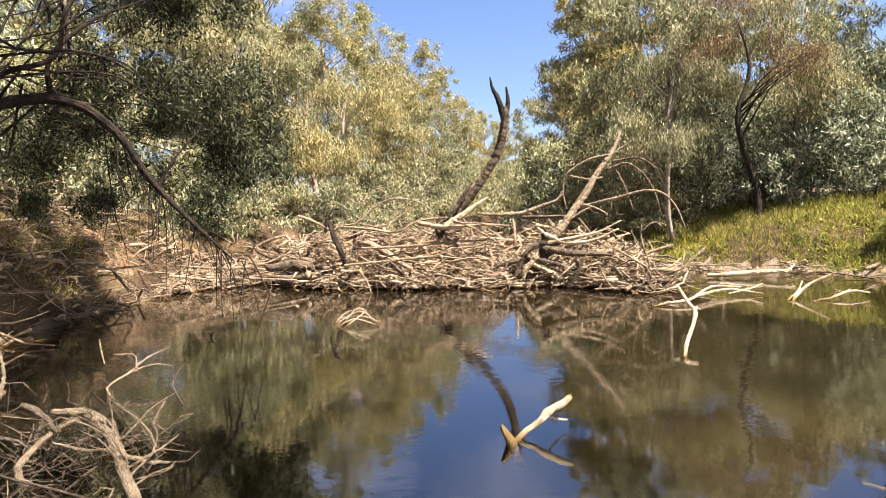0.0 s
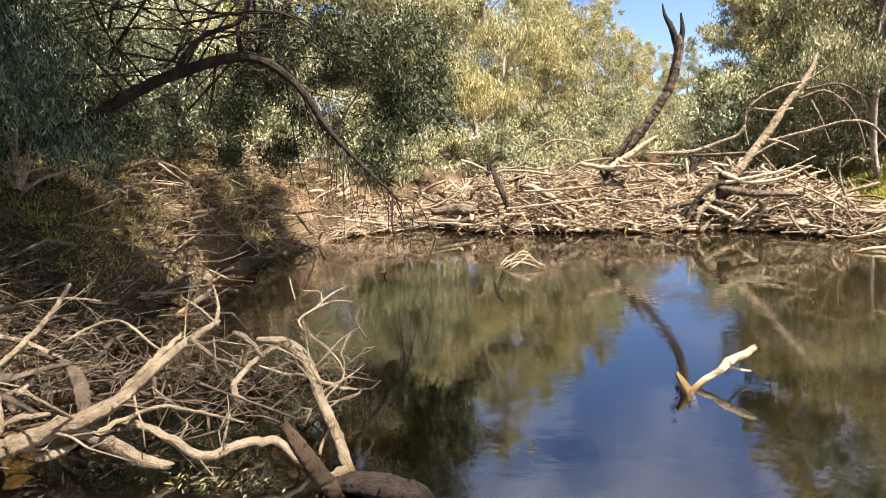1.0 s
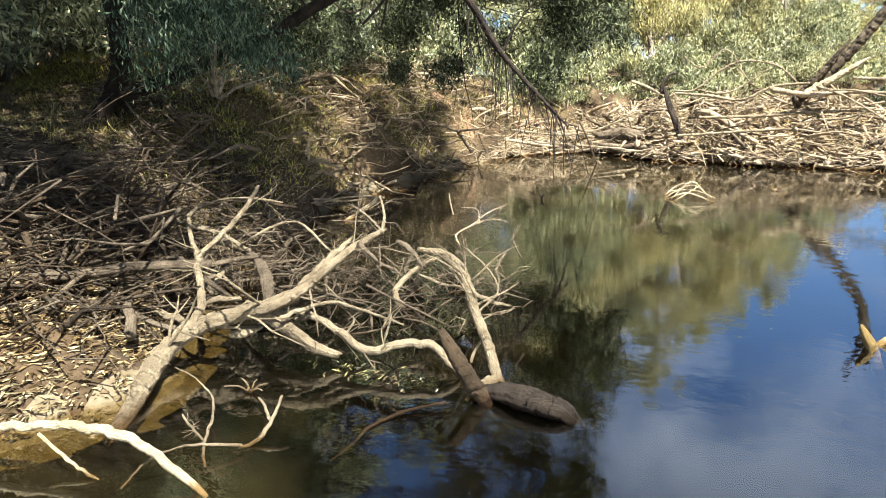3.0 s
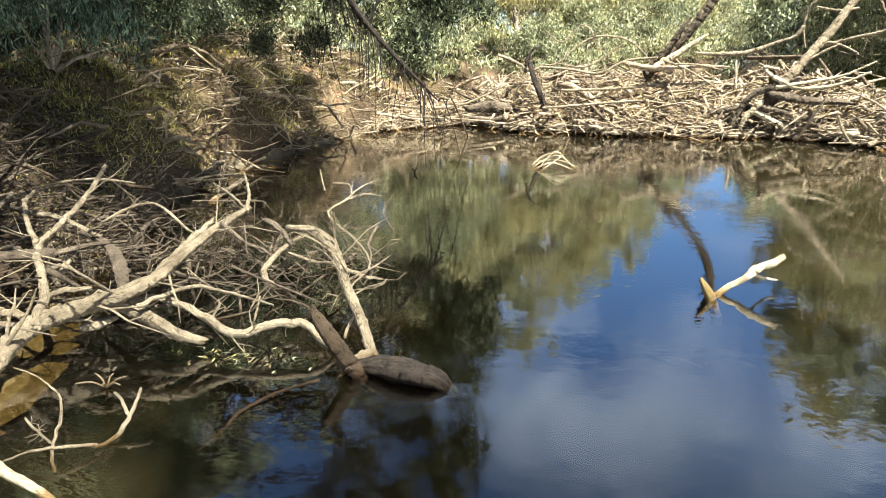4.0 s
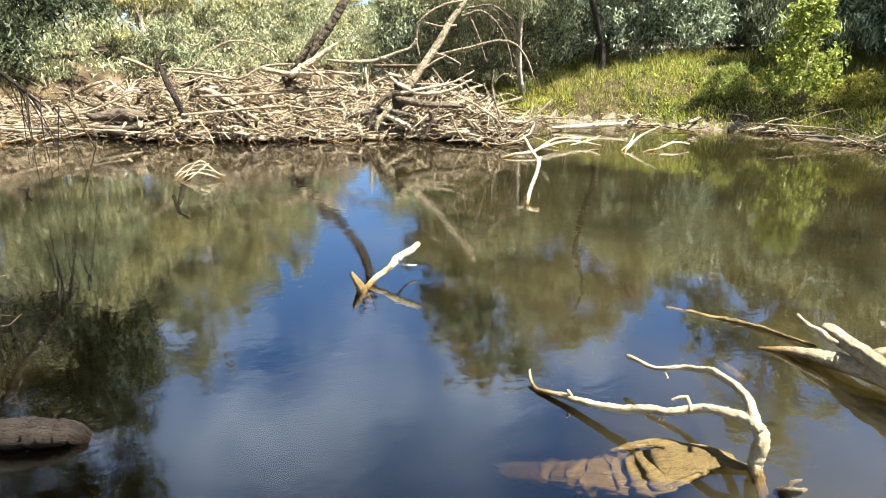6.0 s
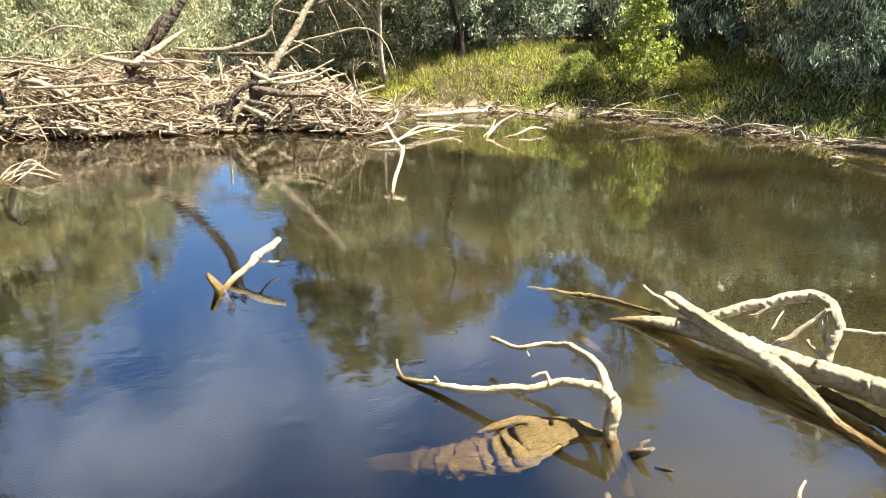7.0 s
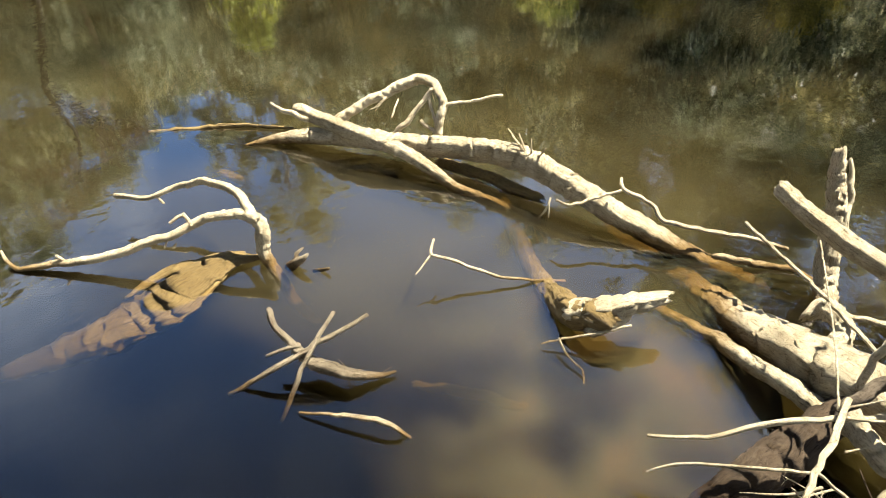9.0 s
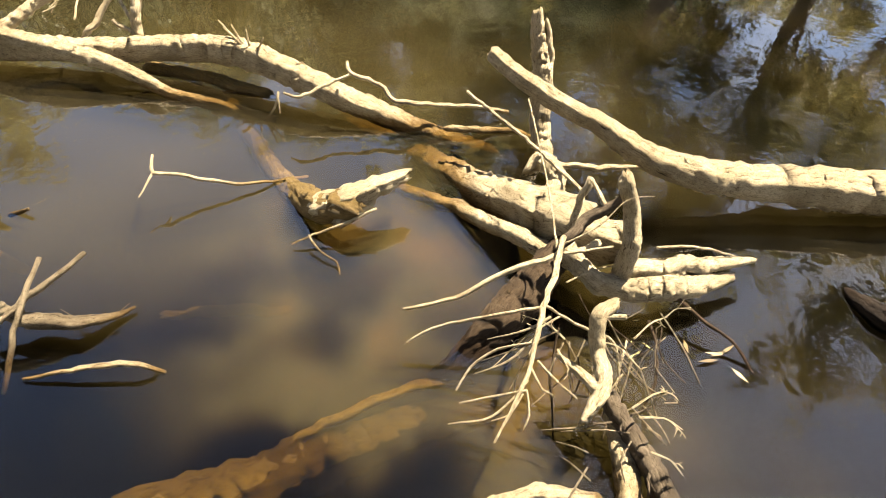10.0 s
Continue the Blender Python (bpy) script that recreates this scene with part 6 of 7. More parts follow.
t = thing("branch", "hooked pale dead branch on the bank", "branch", at=(-6.75, 3.95, 0.85))
limb(t, "stem", M_WORN, (-6.75, 3.95, 0.85, 0.036), (-6.34, 3.77, 0.78, 0.038), (-5.98, 3.57, 0.70, 0.034), (-6.06, 3.46, 0.70, 0.027), (-6.24, 3.36, 0.68, 0.028), (-6.33, 3.26, 0.65, 0.023))

t = thing("branch", "thin arching dead branch over the water's edge", "branch", at=(-5.25, 4.78, 0.55))
limb(t, "stem", M_WORN, (-5.25, 4.78, 0.55, 0.014), (-5.11, 5.02, 0.65, 0.019), (-4.87, 5.12, 0.70, 0.019), (-4.56, 5.00, 0.65, 0.018), (-4.31, 4.94, 0.50, 0.015), (-4.20, 5.01, 0.40, 0.009), twigs=5)

t = thing("branch", "bare twiggy branch rising beside the bank", "branch", at=(-3.91, 7.10, 0.02))
limb(t, "stem", M_WORN, (-3.91, 7.10, 0.02, 0.014), (-4.04, 7.28, 0.12, 0.017), (-3.91, 7.62, 0.20, 0.017), (-3.72, 7.76, 0.24, 0.014), (-3.49, 7.75, 0.22, 0.008), twigs=4)
limb(t, "limb", M_WORN, (-3.95, 7.53, 0.18, 0.014), (-3.90, 7.99, 0.28, 0.012), (-3.75, 8.28, 0.34, 0.009), twigs=6)
limb(t, "limb", M_WORN, (-3.87, 7.63, 0.20, 0.014), (-4.11, 8.06, 0.30, 0.012), (-4.36, 8.05, 0.32, 0.009), twigs=5)
limb(t, "twig", M_WORN, (-4.51, 8.08, 0.20, 0.012), (-4.84, 8.61, 0.30, 0.013), (-5.01, 8.90, 0.35, 0.010))

t = thing("twig", "small dark stick poking out of still water", "stick", at=(-4.04, 10.49, -0.02))
limb(t, "stem", M_DARK, (-4.04, 10.49, -0.02, 0.015), (-4.03, 10.49, 0.04, 0.022), (-3.99, 10.48, 0.10, 0.015))
limb(t, "twig", M_DARK, (-4.03, 10.49, 0.04, 0.019), (-4.07, 10.48, 0.09, 0.011))

t = thing("twig_cluster", "small raft of bleached twigs afloat in mid river", "twigs", at=(-2.06, 11.06, 0.00))
limb(t, "twig", M_PALE, (-2.06, 11.06, 0.00, 0.010), (-1.93, 11.17, 0.10, 0.015), (-1.62, 11.17, 0.22, 0.014), (-1.29, 11.05, 0.00, 0.012))
limb(t, "twig", M_PALE, (-2.04, 10.95, 0.00, 0.010), (-1.70, 11.00, 0.12, 0.014), (-1.27, 10.84, 0.01, 0.012))
limb(t, "twig", M_PALE, (-1.96, 11.06, 0.00, 0.010), (-1.67, 11.17, 0.28, 0.012), (-1.40, 10.99, 0.12, 0.009))
limb(t, "twig", M_PALE, (-2.06, 11.35, 0.08, 0.010), (-1.62, 11.17, 0.14, 0.012), (-1.27, 11.05, 0.04, 0.010))
limb(t, "twig", M_PALE, (-1.88, 10.84, 0.00, 0.009), (-1.58, 11.05, 0.20, 0.012), (-1.52, 11.16, 0.24, 0.007))
limb(t, "twig", M_PALE, (-2.09, 11.23, 0.03, 0.010), (-1.91, 11.42, 0.18, 0.010), (-1.58, 11.23, 0.26, 0.007))

t = thing("forked_stick", "bleached forked branch stub rising from mid river", "branch", at=(0.52, 5.39, -0.20))
limb(t, "stem", M_WET, (0.52, 5.39, -0.20, 0.045), (0.47, 5.37, -0.06, 0.045), (0.43, 5.35, 0.05, 0.040), (0.38, 5.36, 0.14, 0.024), label="soaked orange-brown stub", seg=10)
limb(t, "limb", M_PALE, (0.46, 5.43, -0.04, 0.029), (0.54, 5.47, 0.02, 0.027), (0.67, 5.51, 0.10, 0.027), (0.80, 5.55, 0.19, 0.035), (0.99, 5.60, 0.30, 0.027), seg=9)
limb(t, "twig", M_PALE, (0.78, 5.56, 0.16, 0.015), (0.89, 5.65, 0.10, 0.013), (0.99, 5.68, 0.08, 0.009))

t = thing("dead_stick", "crooked bleached stick standing in the river", "stick", at=(2.89, 8.03, -0.06))
limb(t, "stem", M_PALE, (2.89, 8.03, -0.06, 0.025), (2.90, 8.00, 0.02, 0.025), (3.04, 8.29, 0.13, 0.029), (3.32, 8.79, 0.30, 0.030), (3.45, 9.11, 0.38, 0.035), (3.46, 9.35, 0.44, 0.028), (3.53, 9.81, 0.52, 0.026), (3.58, 10.18, 0.60, 0.023), seg=9)
limb(t, "twig", M_PALE, (3.57, 10.11, 0.60, 0.019), (3.49, 10.09, 0.57, 0.015), (3.44, 10.12, 0.55, 0.011))
limb(t, "twig", M_PALE, (3.58, 10.18, 0.60, 0.015), (3.74, 10.32, 0.62, 0.012))
limb(t, "twig", M_PALE, (3.45, 9.11, 0.38, 0.021), (3.52, 9.21, 0.41, 0.018))

t = thing("floating_branch", "bleached branch and twigs lying on the water", "branch", at=(3.69, 11.68, 0.00))
limb(t, "stem", M_PALE, (3.69, 11.68, 0.00, 0.022), (3.92, 11.70, 0.05, 0.031), (4.30, 11.74, 0.08, 0.031), (4.69, 12.07, 0.12, 0.028), (5.45, 12.61, 0.12, 0.024), (6.04, 12.44, 0.03, 0.020), twigs=10)
limb(t, "limb", M_PALE, (4.59, 12.08, 0.10, 0.023), (5.20, 12.80, 0.15, 0.025), (5.78, 12.84, 0.12, 0.020), twigs=8)
limb(t, "limb", M_PALE, (4.02, 13.02, 0.03, 0.024), (4.22, 12.74, 0.12, 0.024), (4.52, 12.81, 0.20, 0.019))
limb(t, "limb", M_PALE, (5.40, 12.49, 0.05, 0.019), (5.91, 12.63, 0.12, 0.020), (6.13, 12.64, 0.20, 0.015), twigs=6)

t = thing("branch", "thin pale forked branch leaning out of the river", "branch", at=(6.00, 11.28, -0.05))
limb(t, "stem", M_PALE, (6.00, 11.28, -0.05, 0.018), (6.26, 11.73, 0.02, 0.024), (6.69, 12.05, 0.22, 0.025), (7.06, 11.95, 0.42, 0.020), twigs=3)
limb(t, "limb", M_PALE, (6.16, 11.75, 0.00, 0.019), (6.51, 12.06, 0.12, 0.020), (6.95, 12.72, 0.20, 0.015))

t = thing("branch", "thin pale dead branch at the water's edge", "branch", at=(6.54, 11.58, 0.00))
limb(t, "stem", M_PALE, (6.54, 11.58, 0.00, 0.019), (6.84, 11.58, 0.04, 0.024), (7.34, 11.81, 0.12, 0.025), (7.67, 11.77, 0.08, 0.015), twigs=5)

t = thing("fallen_log", "pale bare log lying along the grassy water's edge", "log", at=(6.07, 15.19, 0.06))
limb(t, "trunk", M_PALE, (6.07, 15.19, 0.06, 0.046), (6.62, 14.99, 0.10, 0.064), (7.17, 14.78, 0.14, 0.064), (7.71, 14.57, 0.18, 0.047), twigs=2, seg=8)
limb(t, "limb", M_PALE, (7.57, 14.54, 0.15, 0.029), (7.96, 14.92, 0.25, 0.030), (8.09, 14.67, 0.40, 0.024))

t = thing("fallen_log", "broken grey log with a jagged end lying on the shore", "log", at=(11.00, 7.34, 0.12))
limb(t, "trunk", M_GREY, (11.00, 7.34, 0.12, 0.055), (10.94, 6.68, 0.16, 0.090), (11.17, 6.14, 0.18, 0.116), (11.30, 5.76, 0.20, 0.151), seg=12)
limb(t, "snag", M_GREY, (10.87, 6.08, 0.28, 0.043), (10.89, 5.67, 0.40, 0.051), (10.85, 5.59, 0.44, 0.026))
limb(t, "snag", M_GREY, (11.08, 6.07, 0.06, 0.062), (11.35, 5.71, 0.02, 0.053))

t = thing("driftwood_bit", "small pale chip of driftwood afloat", "driftwood", at=(10.22, 7.16, 0.00))
limb(t, "chip", M_PALE, (10.22, 7.16, 0.00, 0.017), (10.19, 7.03, 0.06, 0.030), (10.35, 7.00, 0.02, 0.018))

t = thing("dead_tree", "grey dead trunk, fork darkened as a silhouette, leaning over the jam", "dead tree", at=(-0.27, 17.00, 1.29))
limb(t, "trunk", M_GREY, (-0.27, 17.00, 1.29, 0.139), (0.07, 17.00, 1.65, 0.139), (0.54, 16.99, 2.13, 0.121), (0.95, 16.97, 2.66, 0.116), (1.33, 16.95, 3.27, 0.121), (1.52, 16.93, 3.88, 0.112), (1.57, 16.93, 4.31, 0.112), seg=12)
# fork painted near-black to read as a silhouette against the sky
limb(t, "limb", M_DARK, (1.52, 16.93, 4.23, 0.084), (1.41, 16.94, 4.64, 0.075), (1.27, 16.95, 4.94, 0.047), (1.21, 16.96, 5.23, 0.019))
limb(t, "limb", M_DARK, (1.58, 16.93, 4.24, 0.075), (1.65, 16.92, 4.57, 0.061), (1.62, 16.92, 4.95, 0.024))
limb(t, "snag", M_PALE, (-0.08, 16.70, 1.45, 0.100), (0.37, 16.70, 1.72, 0.082), (0.75, 16.68, 1.97, 0.055), (1.00, 16.67, 2.13, 0.023))
limb(t, "snag", M_GREY, (-0.00, 16.80, 1.66, 0.073), (0.31, 16.80, 2.09, 0.064), (0.62, 16.79, 2.52, 0.028))

t = thing("dead_tree", "bleached dead tree leaning over the log jam", "dead tree", at=(2.18, 15.04, 0.88))
limb(t, "trunk", M_WORN, (2.18, 15.04, 0.88, 0.108), (2.52, 15.19, 1.19, 0.105), (2.89, 15.43, 1.61, 0.099), (3.30, 15.66, 2.10, 0.087), (3.69, 15.88, 2.64, 0.076), (4.06, 16.10, 3.05, 0.064), (4.28, 16.25, 3.40, 0.041), (4.41, 16.42, 3.66, 0.023), seg=12)
limb(t, "limb", M_WORN, (4.03, 16.10, 3.01, 0.036), (4.33, 16.03, 3.21, 0.032), (4.59, 15.95, 3.39, 0.018), twigs=3)
limb(t, "limb", M_WORN, (3.96, 15.91, 3.05, 0.036), (3.55, 16.01, 2.97, 0.036), (3.18, 16.09, 2.79, 0.036), (2.93, 16.14, 2.54, 0.036), (2.87, 16.15, 2.19, 0.031), (2.94, 16.13, 1.76, 0.018), twigs=2)
limb(t, "limb", M_WORN, (2.97, 15.72, 1.74, 0.039), (3.63, 15.58, 1.91, 0.039), (4.14, 15.45, 2.02, 0.039), (4.64, 15.31, 2.13, 0.035), (5.03, 15.19, 2.06, 0.031), (5.31, 15.09, 1.73, 0.026), (5.49, 15.03, 1.25, 0.018), twigs=6)
limb(t, "limb", M_WORN, (2.80, 15.75, 2.19, 0.039), (2.64, 15.78, 1.99, 0.044), (2.23, 15.84, 1.85, 0.052), (1.75, 15.90, 1.71, 0.057), (1.19, 15.96, 1.70, 0.048), (0.71, 15.98, 1.75, 0.026), seg=9)
limb(t, "limb", M_WORN, (3.76, 15.76, 2.49, 0.035), (3.43, 15.83, 2.47, 0.035), (3.03, 15.91, 2.57, 0.022))
limb(t, "limb", M_WORN, (3.09, 15.60, 1.87, 0.030), (3.41, 15.53, 1.82, 0.030), (3.79, 15.44, 1.60, 0.022), (3.47, 15.52, 1.67, 0.017))
limb(t, "limb", M_WORN, (2.76, 15.35, 1.45, 0.030), (3.15, 15.28, 1.70, 0.030), (3.41, 15.22, 1.82, 0.017))

t = thing("dead_branch", "bare branch hanging with dry strips of bark", "branch", at=(4.03, 16.31, 2.71))
limb(t, "stem", M_GREY, (4.03, 16.31, 2.71, 0.041), (4.50, 16.19, 2.83, 0.037), (4.88, 16.07, 2.52, 0.032), (5.13, 16.00, 2.02, 0.023), (5.25, 15.96, 1.53, 0.014), twigs=14)
limb(t, "limb", M_GREY, (4.23, 16.26, 2.70, 0.032), (4.42, 16.21, 2.27, 0.028), (4.61, 16.16, 1.69, 0.018), twigs=10)
limb(t, "limb", M_GREY, (4.22, 16.47, 2.92, 0.033), (4.82, 16.30, 2.96, 0.028), (5.26, 16.16, 2.65, 0.019), twigs=8)

t = thing("root_plate", "dark tangled root plate in the log jam", "tree stump", at=(2.00, 14.97, 0.37))
limb(t, "trunk", M_BROWN, (2.00, 14.97, 0.37, 0.091), (2.16, 14.94, 0.73, 0.141), (2.25, 14.93, 1.09, 0.132), (2.16, 14.95, 1.35, 0.074), seg=12)
limb(t, "root", M_GREY, (2.13, 14.85, 1.03, 0.082), (1.80, 14.89, 0.85, 0.066), (1.53, 14.92, 0.39, 0.049), (1.39, 14.94, 0.06, 0.033))
limb(t, "root", M_GREY, (2.19, 14.84, 0.90, 0.090), (2.76, 14.74, 0.78, 0.082), (3.38, 14.62, 0.74, 0.058), (3.62, 14.56, 0.70, 0.025))
limb(t, "root", M_GREY, (2.06, 14.86, 0.64, 0.082), (2.62, 14.77, 0.49, 0.074), (3.18, 14.66, 0.35, 0.058))
limb(t, "root", M_PALE, (2.20, 14.84, 1.23, 0.057), (2.64, 14.77, 1.02, 0.049), (3.26, 14.64, 1.06, 0.037), (3.81, 14.51, 1.30, 0.021))
limb(t, "root", M_PALE, (2.26, 14.83, 1.03, 0.049), (2.89, 14.72, 1.14, 0.041), (3.39, 14.61, 1.25, 0.029), (3.87, 14.49, 1.49, 0.016))
limb(t, "root", M_PALE, (1.99, 14.87, 0.51, 0.074), (2.49, 14.79, 0.23, 0.066), (2.74, 14.75, 0.03, 0.041))
limb(t, "root", M_PALE, (2.14, 14.85, 1.27, 0.057), (2.02, 14.86, 1.43, 0.049), (2.27, 14.83, 1.39, 0.033))
limb(t, "root", M_PALE, (2.69, 14.76, 0.49, 0.058), (2.87, 14.72, 0.09, 0.050), (3.36, 14.62, -0.11, 0.029))
limb(t, "root", M_PALE, (1.99, 14.87, 0.71, 0.074), (1.72, 14.90, 0.38, 0.058), (1.65, 14.91, 0.12, 0.033))

t = thing("leaning_stump", "dark rotten leaning trunk in the log jam", "stump", at=(-3.13, 16.71, 1.65))
limb(t, "trunk", M_DARK, (-3.13, 16.71, 1.65, 0.056), (-2.97, 16.43, 1.29, 0.082), (-2.78, 16.16, 0.94, 0.081), (-2.61, 15.99, 0.48, 0.062), seg=9)
limb(t, "limb", M_DARK, (-3.25, 16.69, 1.44, 0.056), (-3.16, 16.70, 1.80, 0.056), (-3.01, 16.73, 1.99, 0.037), (-2.86, 16.76, 2.01, 0.023))

t = thing("thick_log", "thick split grey log lying in the log jam", "log", at=(-4.71, 16.54, 0.54))
limb(t, "trunk", M_GREY, (-4.71, 16.54, 0.54, 0.104), (-4.26, 16.66, 0.59, 0.179), (-3.77, 16.78, 0.53, 0.170), (-3.39, 16.86, 0.39, 0.104), seg=12)
limb(t, "slab", M_GREY, (-4.61, 16.26, 0.36, 0.056), (-4.07, 16.40, 0.29, 0.074), (-3.51, 16.53, 0.28, 0.065))

t = thing("driftwood_branch", "bleached crooked branch arching above the log jam", "branch", at=(-2.85, 16.56, 1.60), group="driftwood branches in the log jam")
limb(t, "stem", M_WORN, (-2.85, 16.56, 1.60, 0.028), (-2.42, 16.62, 1.62, 0.032), (-1.90, 16.69, 2.03, 0.032), (-1.38, 16.74, 2.21, 0.032), (-0.72, 16.78, 2.06, 0.028), (-0.25, 16.80, 1.63, 0.023), twigs=5)
limb(t, "limb", M_WORN, (-2.42, 16.62, 1.61, 0.023), (-1.70, 16.71, 1.52, 0.028), (-0.87, 16.78, 2.01, 0.018), twigs=5)

t = thing("driftwood_branch", "twisted thin branch standing over the log jam", "branch", at=(-2.76, 16.98, 2.40), group="driftwood branches in the log jam")
limb(t, "stem", M_WORN, (-2.76, 16.98, 2.40, 0.019), (-2.52, 17.01, 2.17, 0.028), (-2.31, 17.04, 2.13, 0.028), (-2.07, 17.07, 2.36, 0.028), (-1.89, 17.10, 2.49, 0.023), (-1.67, 17.12, 2.37, 0.023), (-1.54, 17.13, 2.07, 0.023), (-1.34, 17.15, 1.79, 0.019), twigs=3)

t = thing("driftwood_branch", "long bleached branch lying on top of the jam", "branch", at=(-2.82, 16.36, 1.55), group="driftwood branches in the log jam")
limb(t, "stem", M_WORN, (-2.82, 16.36, 1.55, 0.041), (-2.12, 16.46, 1.47, 0.041), (-1.40, 16.54, 1.35, 0.041), (-0.78, 16.58, 1.61, 0.041), (-0.07, 16.60, 1.66, 0.036), twigs=4)

t = thing("driftwood_branch", "broken pale branch end poking from the jam", "branch", at=(-3.89, 16.55, 1.87), group="driftwood branches in the log jam")
limb(t, "stem", M_WORN, (-3.89, 16.55, 1.87, 0.046), (-3.56, 16.62, 1.73, 0.051), (-3.21, 16.69, 1.52, 0.042), twigs=2)

t = thing("driftwood_branch", "long straight bleached branch along the jam's edge", "branch", at=(-6.66, 15.42, 0.82), group="driftwood branches in the log jam")
limb(t, "stem", M_WORN, (-6.66, 15.42, 0.82, 0.028), (-5.60, 15.84, 0.65, 0.032), (-4.69, 16.13, 0.72, 0.032), (-3.65, 16.40, 1.15, 0.028), twigs=4)

t = thing("driftwood_branch", "straight pale branch lying at the water line", "branch", at=(-5.83, 15.11, 0.52), group="driftwood branches in the log jam")
limb(t, "stem", M_WORN, (-5.83, 15.11, 0.52, 0.027), (-4.93, 15.43, 0.43, 0.031), (-3.84, 15.74, 0.30, 0.027), twigs=2)

t = thing("driftwood_branch", "thin dark stick dipping into the river", "branch", at=(-4.83, 15.25, 1.01), group="driftwood branches in the log jam")
limb(t, "stem", M_BROWN, (-4.83, 15.25, 1.01, 0.022), (-4.67, 15.30, 0.67, 0.026), (-4.40, 15.38, -0.07, 0.018), twigs=2)

t = thing("driftwood_branch", "short thick grey stub slanting out of the jam", "branch", at=(-1.49, 15.53, 0.69), group="driftwood branches in the log jam")
limb(t, "stem", M_GREY, (-1.49, 15.53, 0.69, 0.034), (-1.10, 15.56, 0.29, 0.047), (-0.81, 15.58, -0.00, 0.039), twigs=2)

t = thing("driftwood_branch", "flat pale log lying at the foot of the jam", "branch", at=(0.76, 14.98, 0.00), group="driftwood branches in the log jam")
limb(t, "stem", M_WORN, (0.76, 14.98, 0.00, 0.033), (1.32, 14.94, 0.05, 0.050), (2.13, 14.85, 0.12, 0.037), twigs=2)

t = thing("driftwood_branch", "pale branch slanting down the face of the jam", "branch", at=(1.34, 15.14, 0.04), group="driftwood branches in the log jam")
limb(t, "stem", M_WORN, (1.34, 15.14, 0.04, 0.025), (1.81, 15.09, 0.36, 0.033), (2.48, 15.00, 0.74, 0.029), (2.65, 14.97, 0.87, 0.021), twigs=2)

t = thing("driftwood_branch", "upright spiky branch at the end of the jam", "branch", at=(4.32, 13.95, 0.50), group="driftwood branches in the log jam")
limb(t, "stem", M_WORN, (4.32, 13.95, 0.50, 0.028), (4.21, 13.98, 0.88, 0.028), (4.15, 14.00, 1.19, 0.024), (4.18, 13.99, 1.52, 0.016), twigs=4)
limb(t, "limb", M_WORN, (4.24, 13.97, 0.81, 0.020), (4.05, 14.03, 1.07, 0.016), (3.97, 14.05, 1.23, 0.012), twigs=4)
limb(t, "limb", M_WORN, (4.18, 13.99, 1.25, 0.016), (4.39, 13.92, 1.43, 0.016), (4.67, 13.83, 1.38, 0.012), twigs=4)

t = thing("driftwood_branch", "pale curved branch trailing at the end of the jam", "branch", at=(3.15, 13.64, 0.58), group="driftwood branches in the log jam")
limb(t, "stem", M_WORN, (3.15, 13.64, 0.58, 0.027), (3.31, 13.60, 0.22, 0.027), (3.53, 13.55, -0.05, 0.019), twigs=2)
limb(t, "limb", M_WORN, (3.59, 13.53, 0.46, 0.023), (3.92, 13.44, 0.15, 0.023), (4.35, 13.31, -0.08, 0.015), twigs=2)

t = thing("driftwood_branch", "long pale branch lying across the jam", "branch", at=(-2.20, 15.85, 1.01), group="driftwood branches in the log jam")
limb(t, "stem", M_WORN, (-2.20, 15.85, 1.01, 0.039), (-1.09, 15.96, 1.01, 0.044), (0.04, 16.00, 1.07, 0.039), (0.89, 15.98, 1.08, 0.026), twigs=2)

t = thing("driftwood_branch", "bleached branch lying across the jam", "branch", at=(-2.59, 15.49, 0.64), group="driftwood branches in the log jam")
limb(t, "stem", M_WORN, (-2.59, 15.49, 0.64, 0.034), (-1.50, 15.63, 0.69, 0.039), (-0.39, 15.70, 0.74, 0.034), (0.44, 15.69, 0.63, 0.022), twigs=2)

t = thing("driftwood_branch", "thick pale log wedged in the jam", "branch", at=(-0.78, 15.88, 1.58), group="driftwood branches in the log jam")
limb(t, "stem", M_STICKS, (-0.78, 15.88, 1.58, 0.061), (-0.08, 15.90, 1.45, 0.061), (0.76, 15.88, 1.47, 0.043), (1.45, 15.83, 1.42, 0.026), twigs=2)

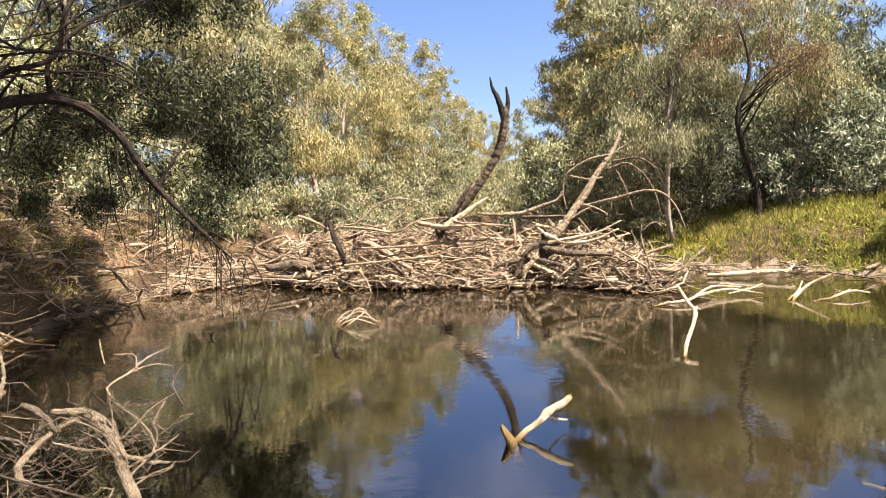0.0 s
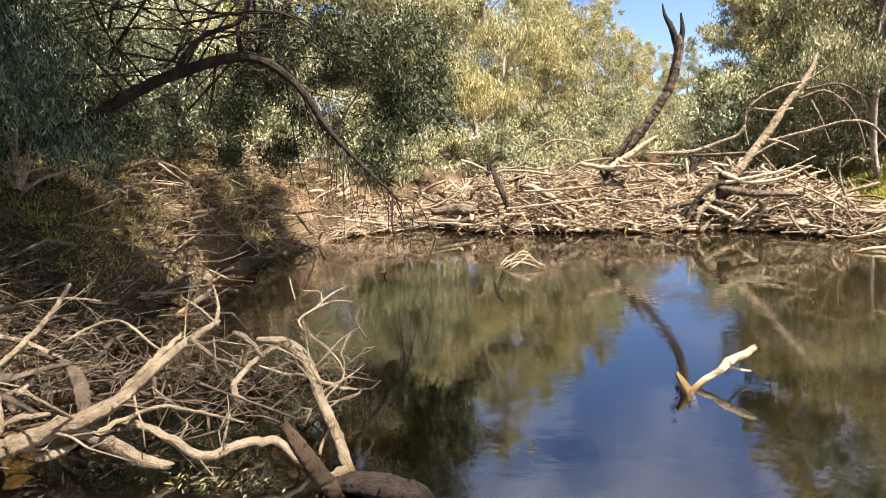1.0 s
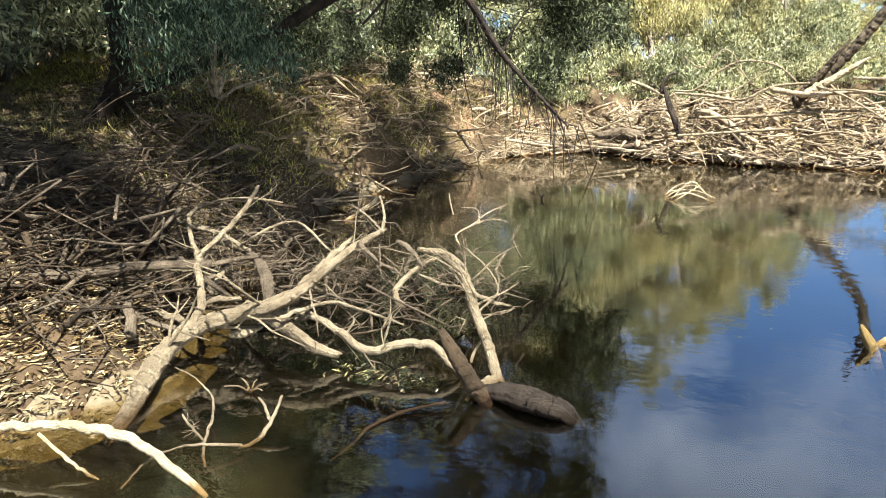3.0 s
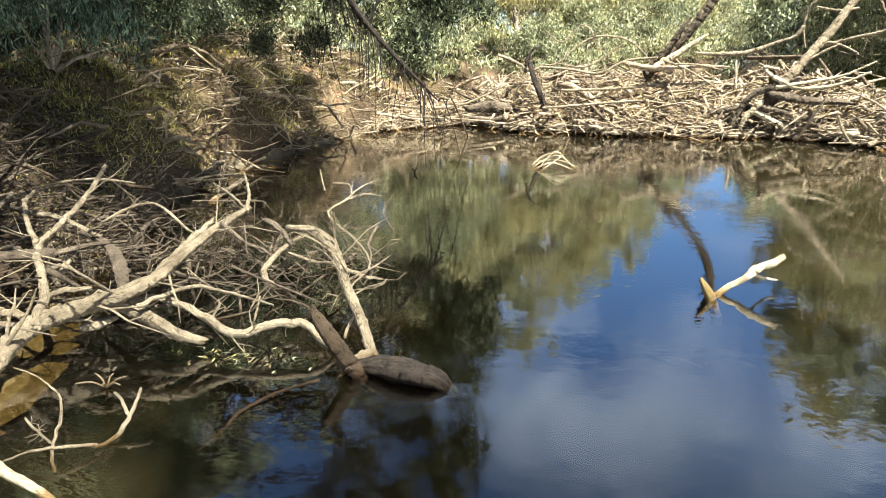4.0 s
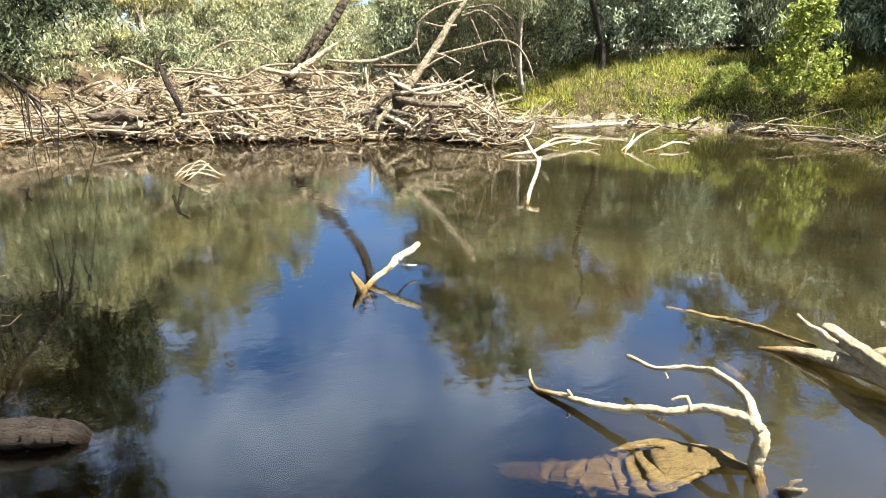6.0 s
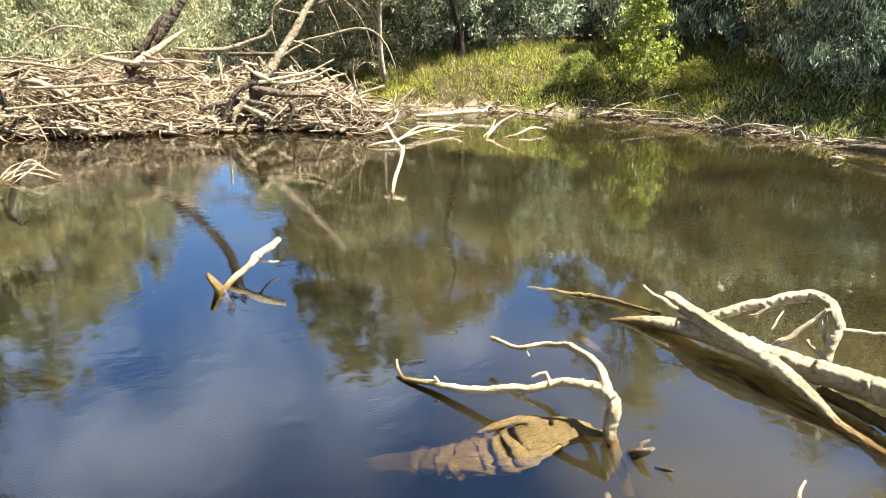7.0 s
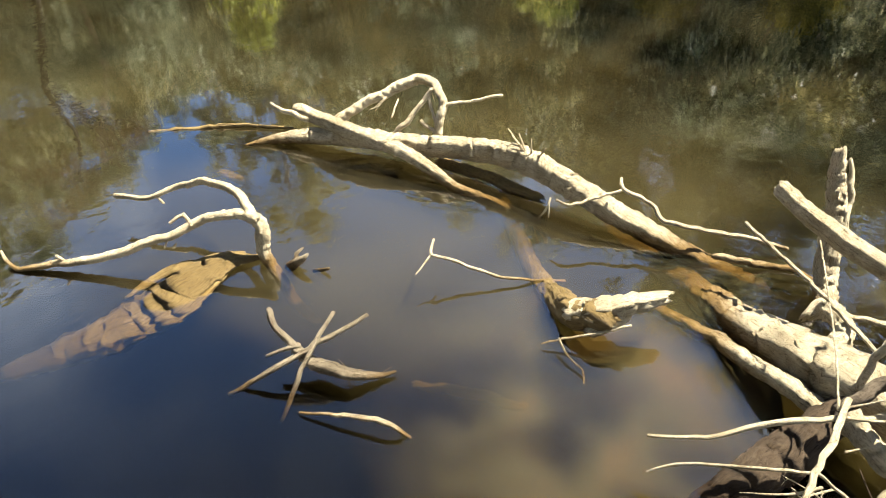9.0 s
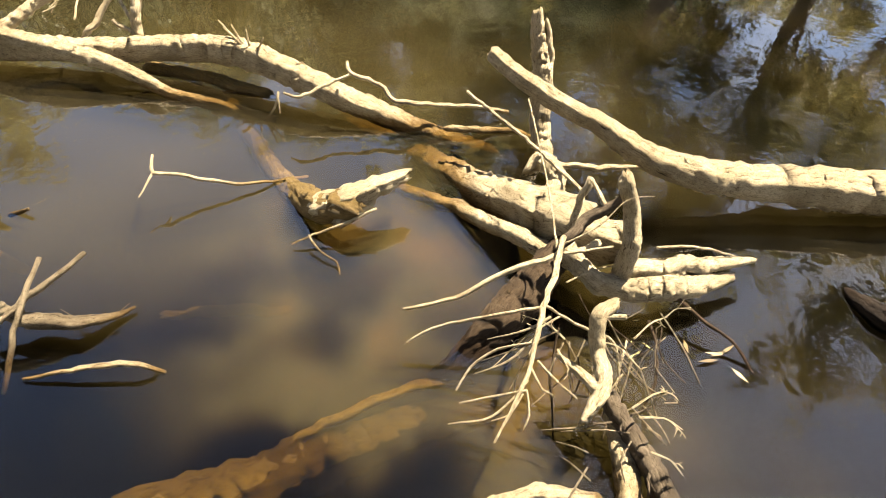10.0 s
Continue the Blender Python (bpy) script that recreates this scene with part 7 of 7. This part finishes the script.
t = thing("driftwood_branch", "pale branch fanning out toward the gap", "branch", at=(0.07, 15.80, 1.62), group="driftwood branches in the log jam")
limb(t, "stem", M_WORN, (0.07, 15.80, 1.62, 0.030), (0.61, 15.79, 1.38, 0.030), (1.22, 15.75, 0.98, 0.022), twigs=2)
limb(t, "limb", M_WORN, (0.20, 15.80, 1.54, 0.022), (0.76, 15.78, 1.50, 0.022), (1.30, 15.75, 1.37, 0.017), twigs=2)
limb(t, "limb", M_WORN, (0.04, 15.80, 0.92, 0.030), (0.67, 15.79, 0.96, 0.026), (1.16, 15.76, 1.15, 0.017), twigs=2)

t = thing("driftwood_branch", "rough grey log lying in the jam", "branch", at=(1.10, 15.26, 0.51), group="driftwood branches in the log jam")
limb(t, "stem", M_GREY, (1.10, 15.26, 0.51, 0.059), (1.77, 15.20, 0.59, 0.067), (2.35, 15.12, 0.50, 0.050), twigs=2)

t = thing("driftwood_branch", "branching driftwood at the bank end of the jam", "branch", at=(-6.87, 15.44, 0.41), group="driftwood branches in the log jam")
limb(t, "stem", M_STICKS, (-6.87, 15.44, 0.41, 0.028), (-6.49, 15.60, 0.80, 0.032), (-6.22, 15.71, 1.19, 0.028), (-6.27, 15.70, 1.47, 0.018), twigs=6)
limb(t, "limb", M_STICKS, (-6.49, 15.60, 0.80, 0.023), (-5.99, 15.80, 0.97, 0.023), (-5.36, 16.03, 0.99, 0.019), twigs=6)

t = thing("driftwood_branch", "short thick log lying in the shallows", "branch", at=(-6.73, 15.17, 0.60), group="driftwood branches in the log jam")
limb(t, "stem", M_STICKS, (-6.73, 15.17, 0.60, 0.036), (-6.16, 15.42, 0.47, 0.041), (-5.56, 15.64, 0.37, 0.027), twigs=2)

t = thing("driftwood_branch", "driftwood tangle along the far water's edge", "branch", at=(5.03, 16.24, 0.24), group="driftwood branches in the log jam")
limb(t, "stem", M_WORN, (5.03, 16.24, 0.24, 0.028), (5.54, 16.07, 0.31, 0.028), (6.16, 15.84, 0.23, 0.028), (6.87, 15.55, 0.26, 0.019), twigs=10)
limb(t, "limb", M_WORN, (5.79, 15.98, 0.26, 0.023), (6.10, 15.87, 0.51, 0.023), (6.23, 15.82, 0.72, 0.014), twigs=10)
limb(t, "limb", M_WORN, (5.42, 16.11, 0.29, 0.023), (5.92, 15.94, 0.45, 0.023), (5.86, 15.96, 0.66, 0.014), twigs=10)
